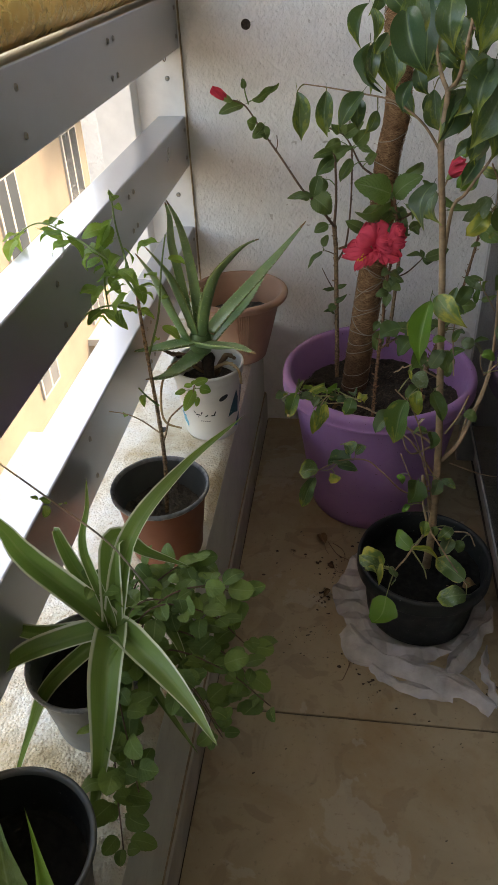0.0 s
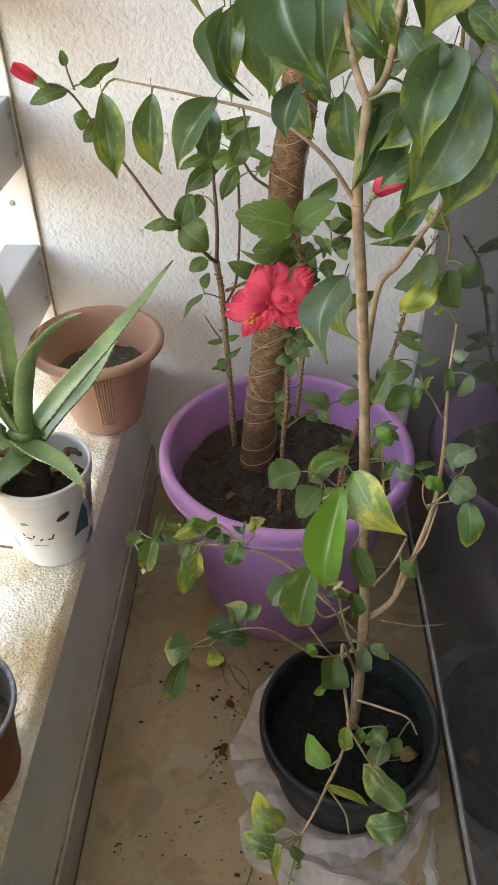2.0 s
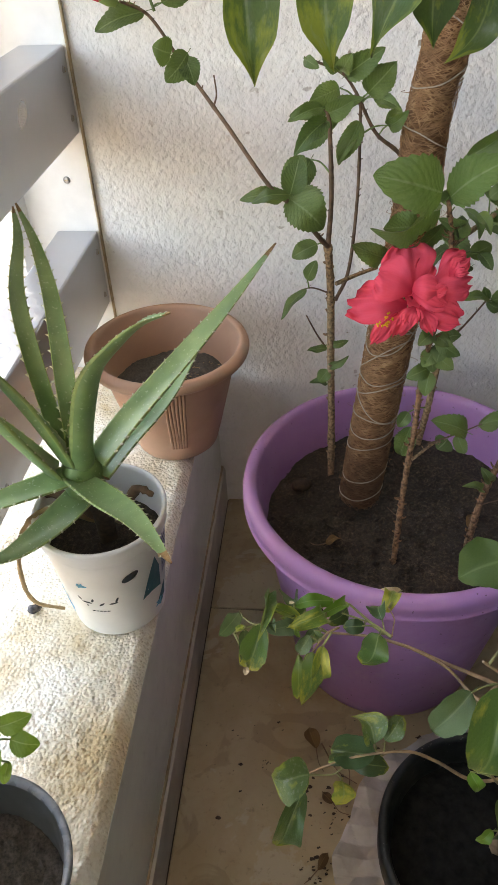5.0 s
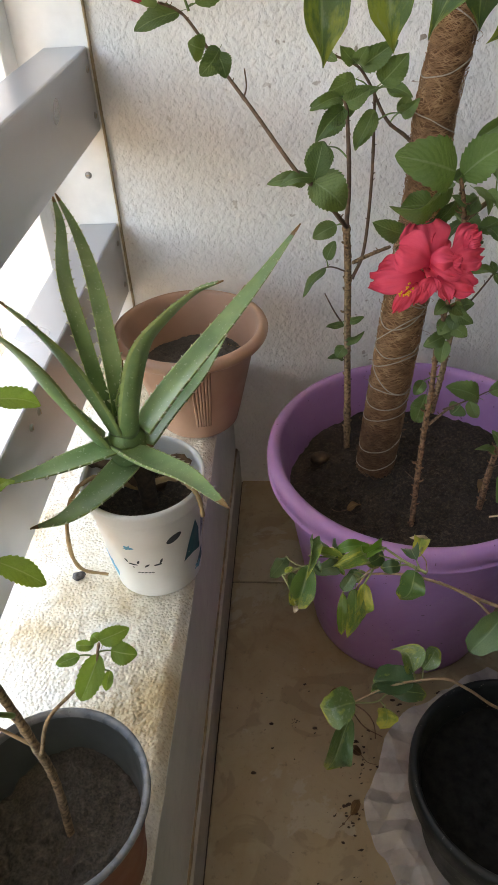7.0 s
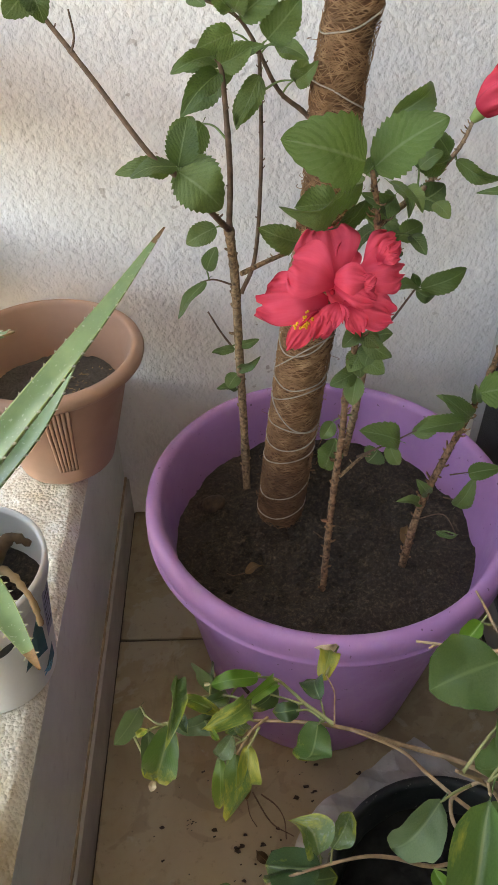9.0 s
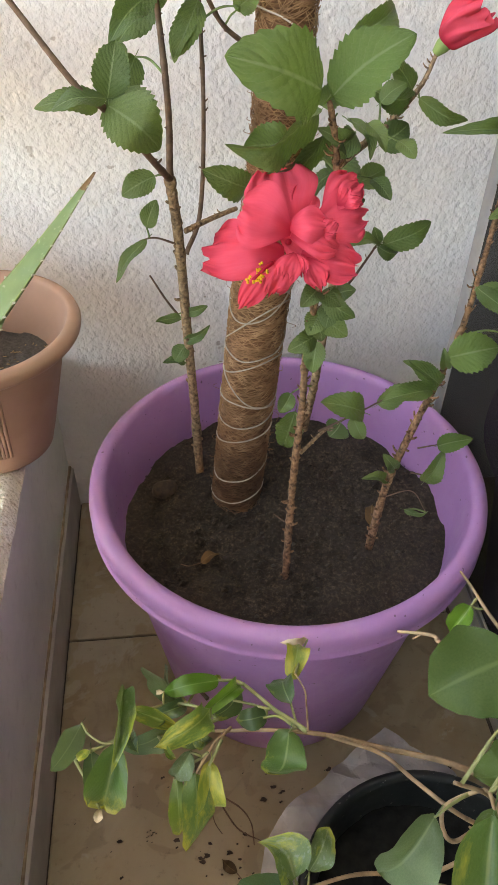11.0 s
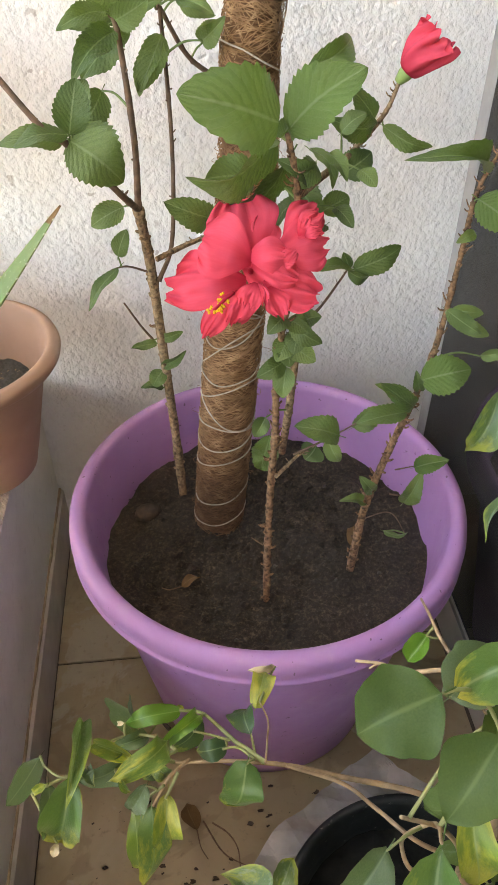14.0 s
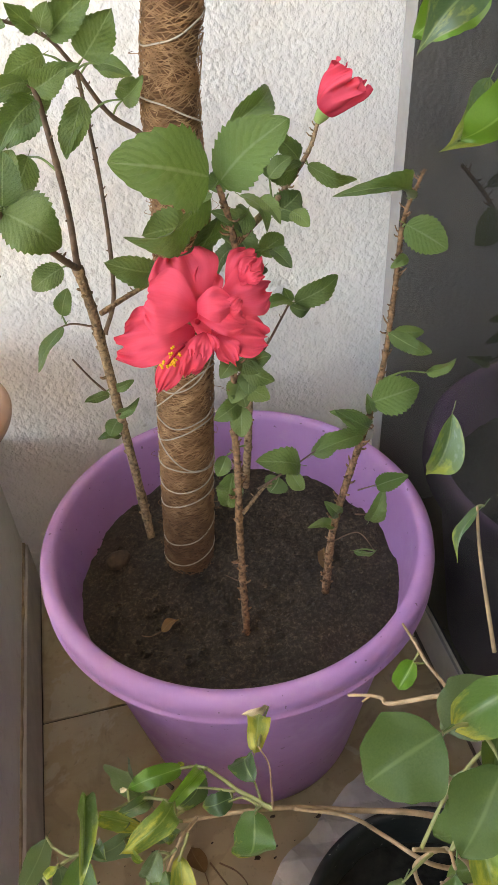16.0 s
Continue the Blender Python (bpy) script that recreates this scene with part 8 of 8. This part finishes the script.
dry_stalk([(-0.168, 1.665, 1.055), (-0.168, 1.647, 1.001), (-0.168, 1.667, 0.977), (-0.168, 1.717, 1.010), (-0.168, 1.746, 1.039)], "thin looped dry tendril on the rail beam")
lump = part("clod", lathe([(0.0, -0.006), (0.010, -0.004), (0.0145, 0.001), (0.0125, 0.007), (0.006, 0.0105), (0.0, 0.011)], 22, 0.12), M["flake"])
crumb = part("stone", lathe([(0.0, -0.004), (0.005, -0.003), (0.0068, 0.001), (0.0058, 0.0045), (0.003, 0.0065), (0.0, 0.007)], 18, 0.3), M["flint"])
crumb.location = (-0.153, 1.248, 0.324)
tagged(crumb, "small dark grey stone lying on the cream ledge", "stone")
lump.location = (0.161, 1.523, 0.286)
tagged(lump, "round brown clod half sunk in the soil", "clod")


# screws of the railing and the handrail
def screw(at, turn, r=0.006):
    head = part("screw", lathe([(0.0, 0.0020), (0.3 * r, 0.0022), (0.85 * r, 0.0016), (r, 0.0), (r, -0.001)], 16), M["screw"], railing)
    head.matrix_basis = Matrix.Translation(at) @ turn
    part("slot", box(-0.6 * r, 0.6 * r, -0.10 * r, 0.10 * r, 0.0018, 0.0026), M["caulk"], head, smooth=False)


to_camera, inward = pose(0, 0, 0, 90), pose(0, 0, 0, 0, 90)
for z in (0.913, 0.655):
    screw((-0.199, WALL_Y - 0.0085, z), to_camera, 0.0055)
for low, high in ((0.972, 1.077), (0.722, 0.835), (0.452, 0.577)):
    for y in (1.755, 1.30, 1.27, 0.90, 0.42, -0.2):
        for z in (low + 0.026, high - 0.026):
            screw((RAIL_X + 0.0002, y, z), inward, 0.0048)
part("handrail", tube([(-0.200, -1.6, 1.126), (-0.200, 0.2, 1.126), (-0.200, 1.0, 1.126), (-0.200, 1.775, 1.126)], 0.046, 0.046, 28, 6), M["gold"], railing, "gold anodised tubular handrail")


# ---- floor tiles ----
for y0, y1 in ((1.5125, WALL_Y), (0.8165, 1.5095), (0.1205, 0.8135), (-0.5755, 0.1175), (-1.2715, -0.5785), (BACK_Y, -1.2745)):
    part("tile", box(0.0055, DOOR_X - 0.0055, y0, y1, -0.012, 0.0, 0.0012, 1), M["tile"], floor, smooth=False)
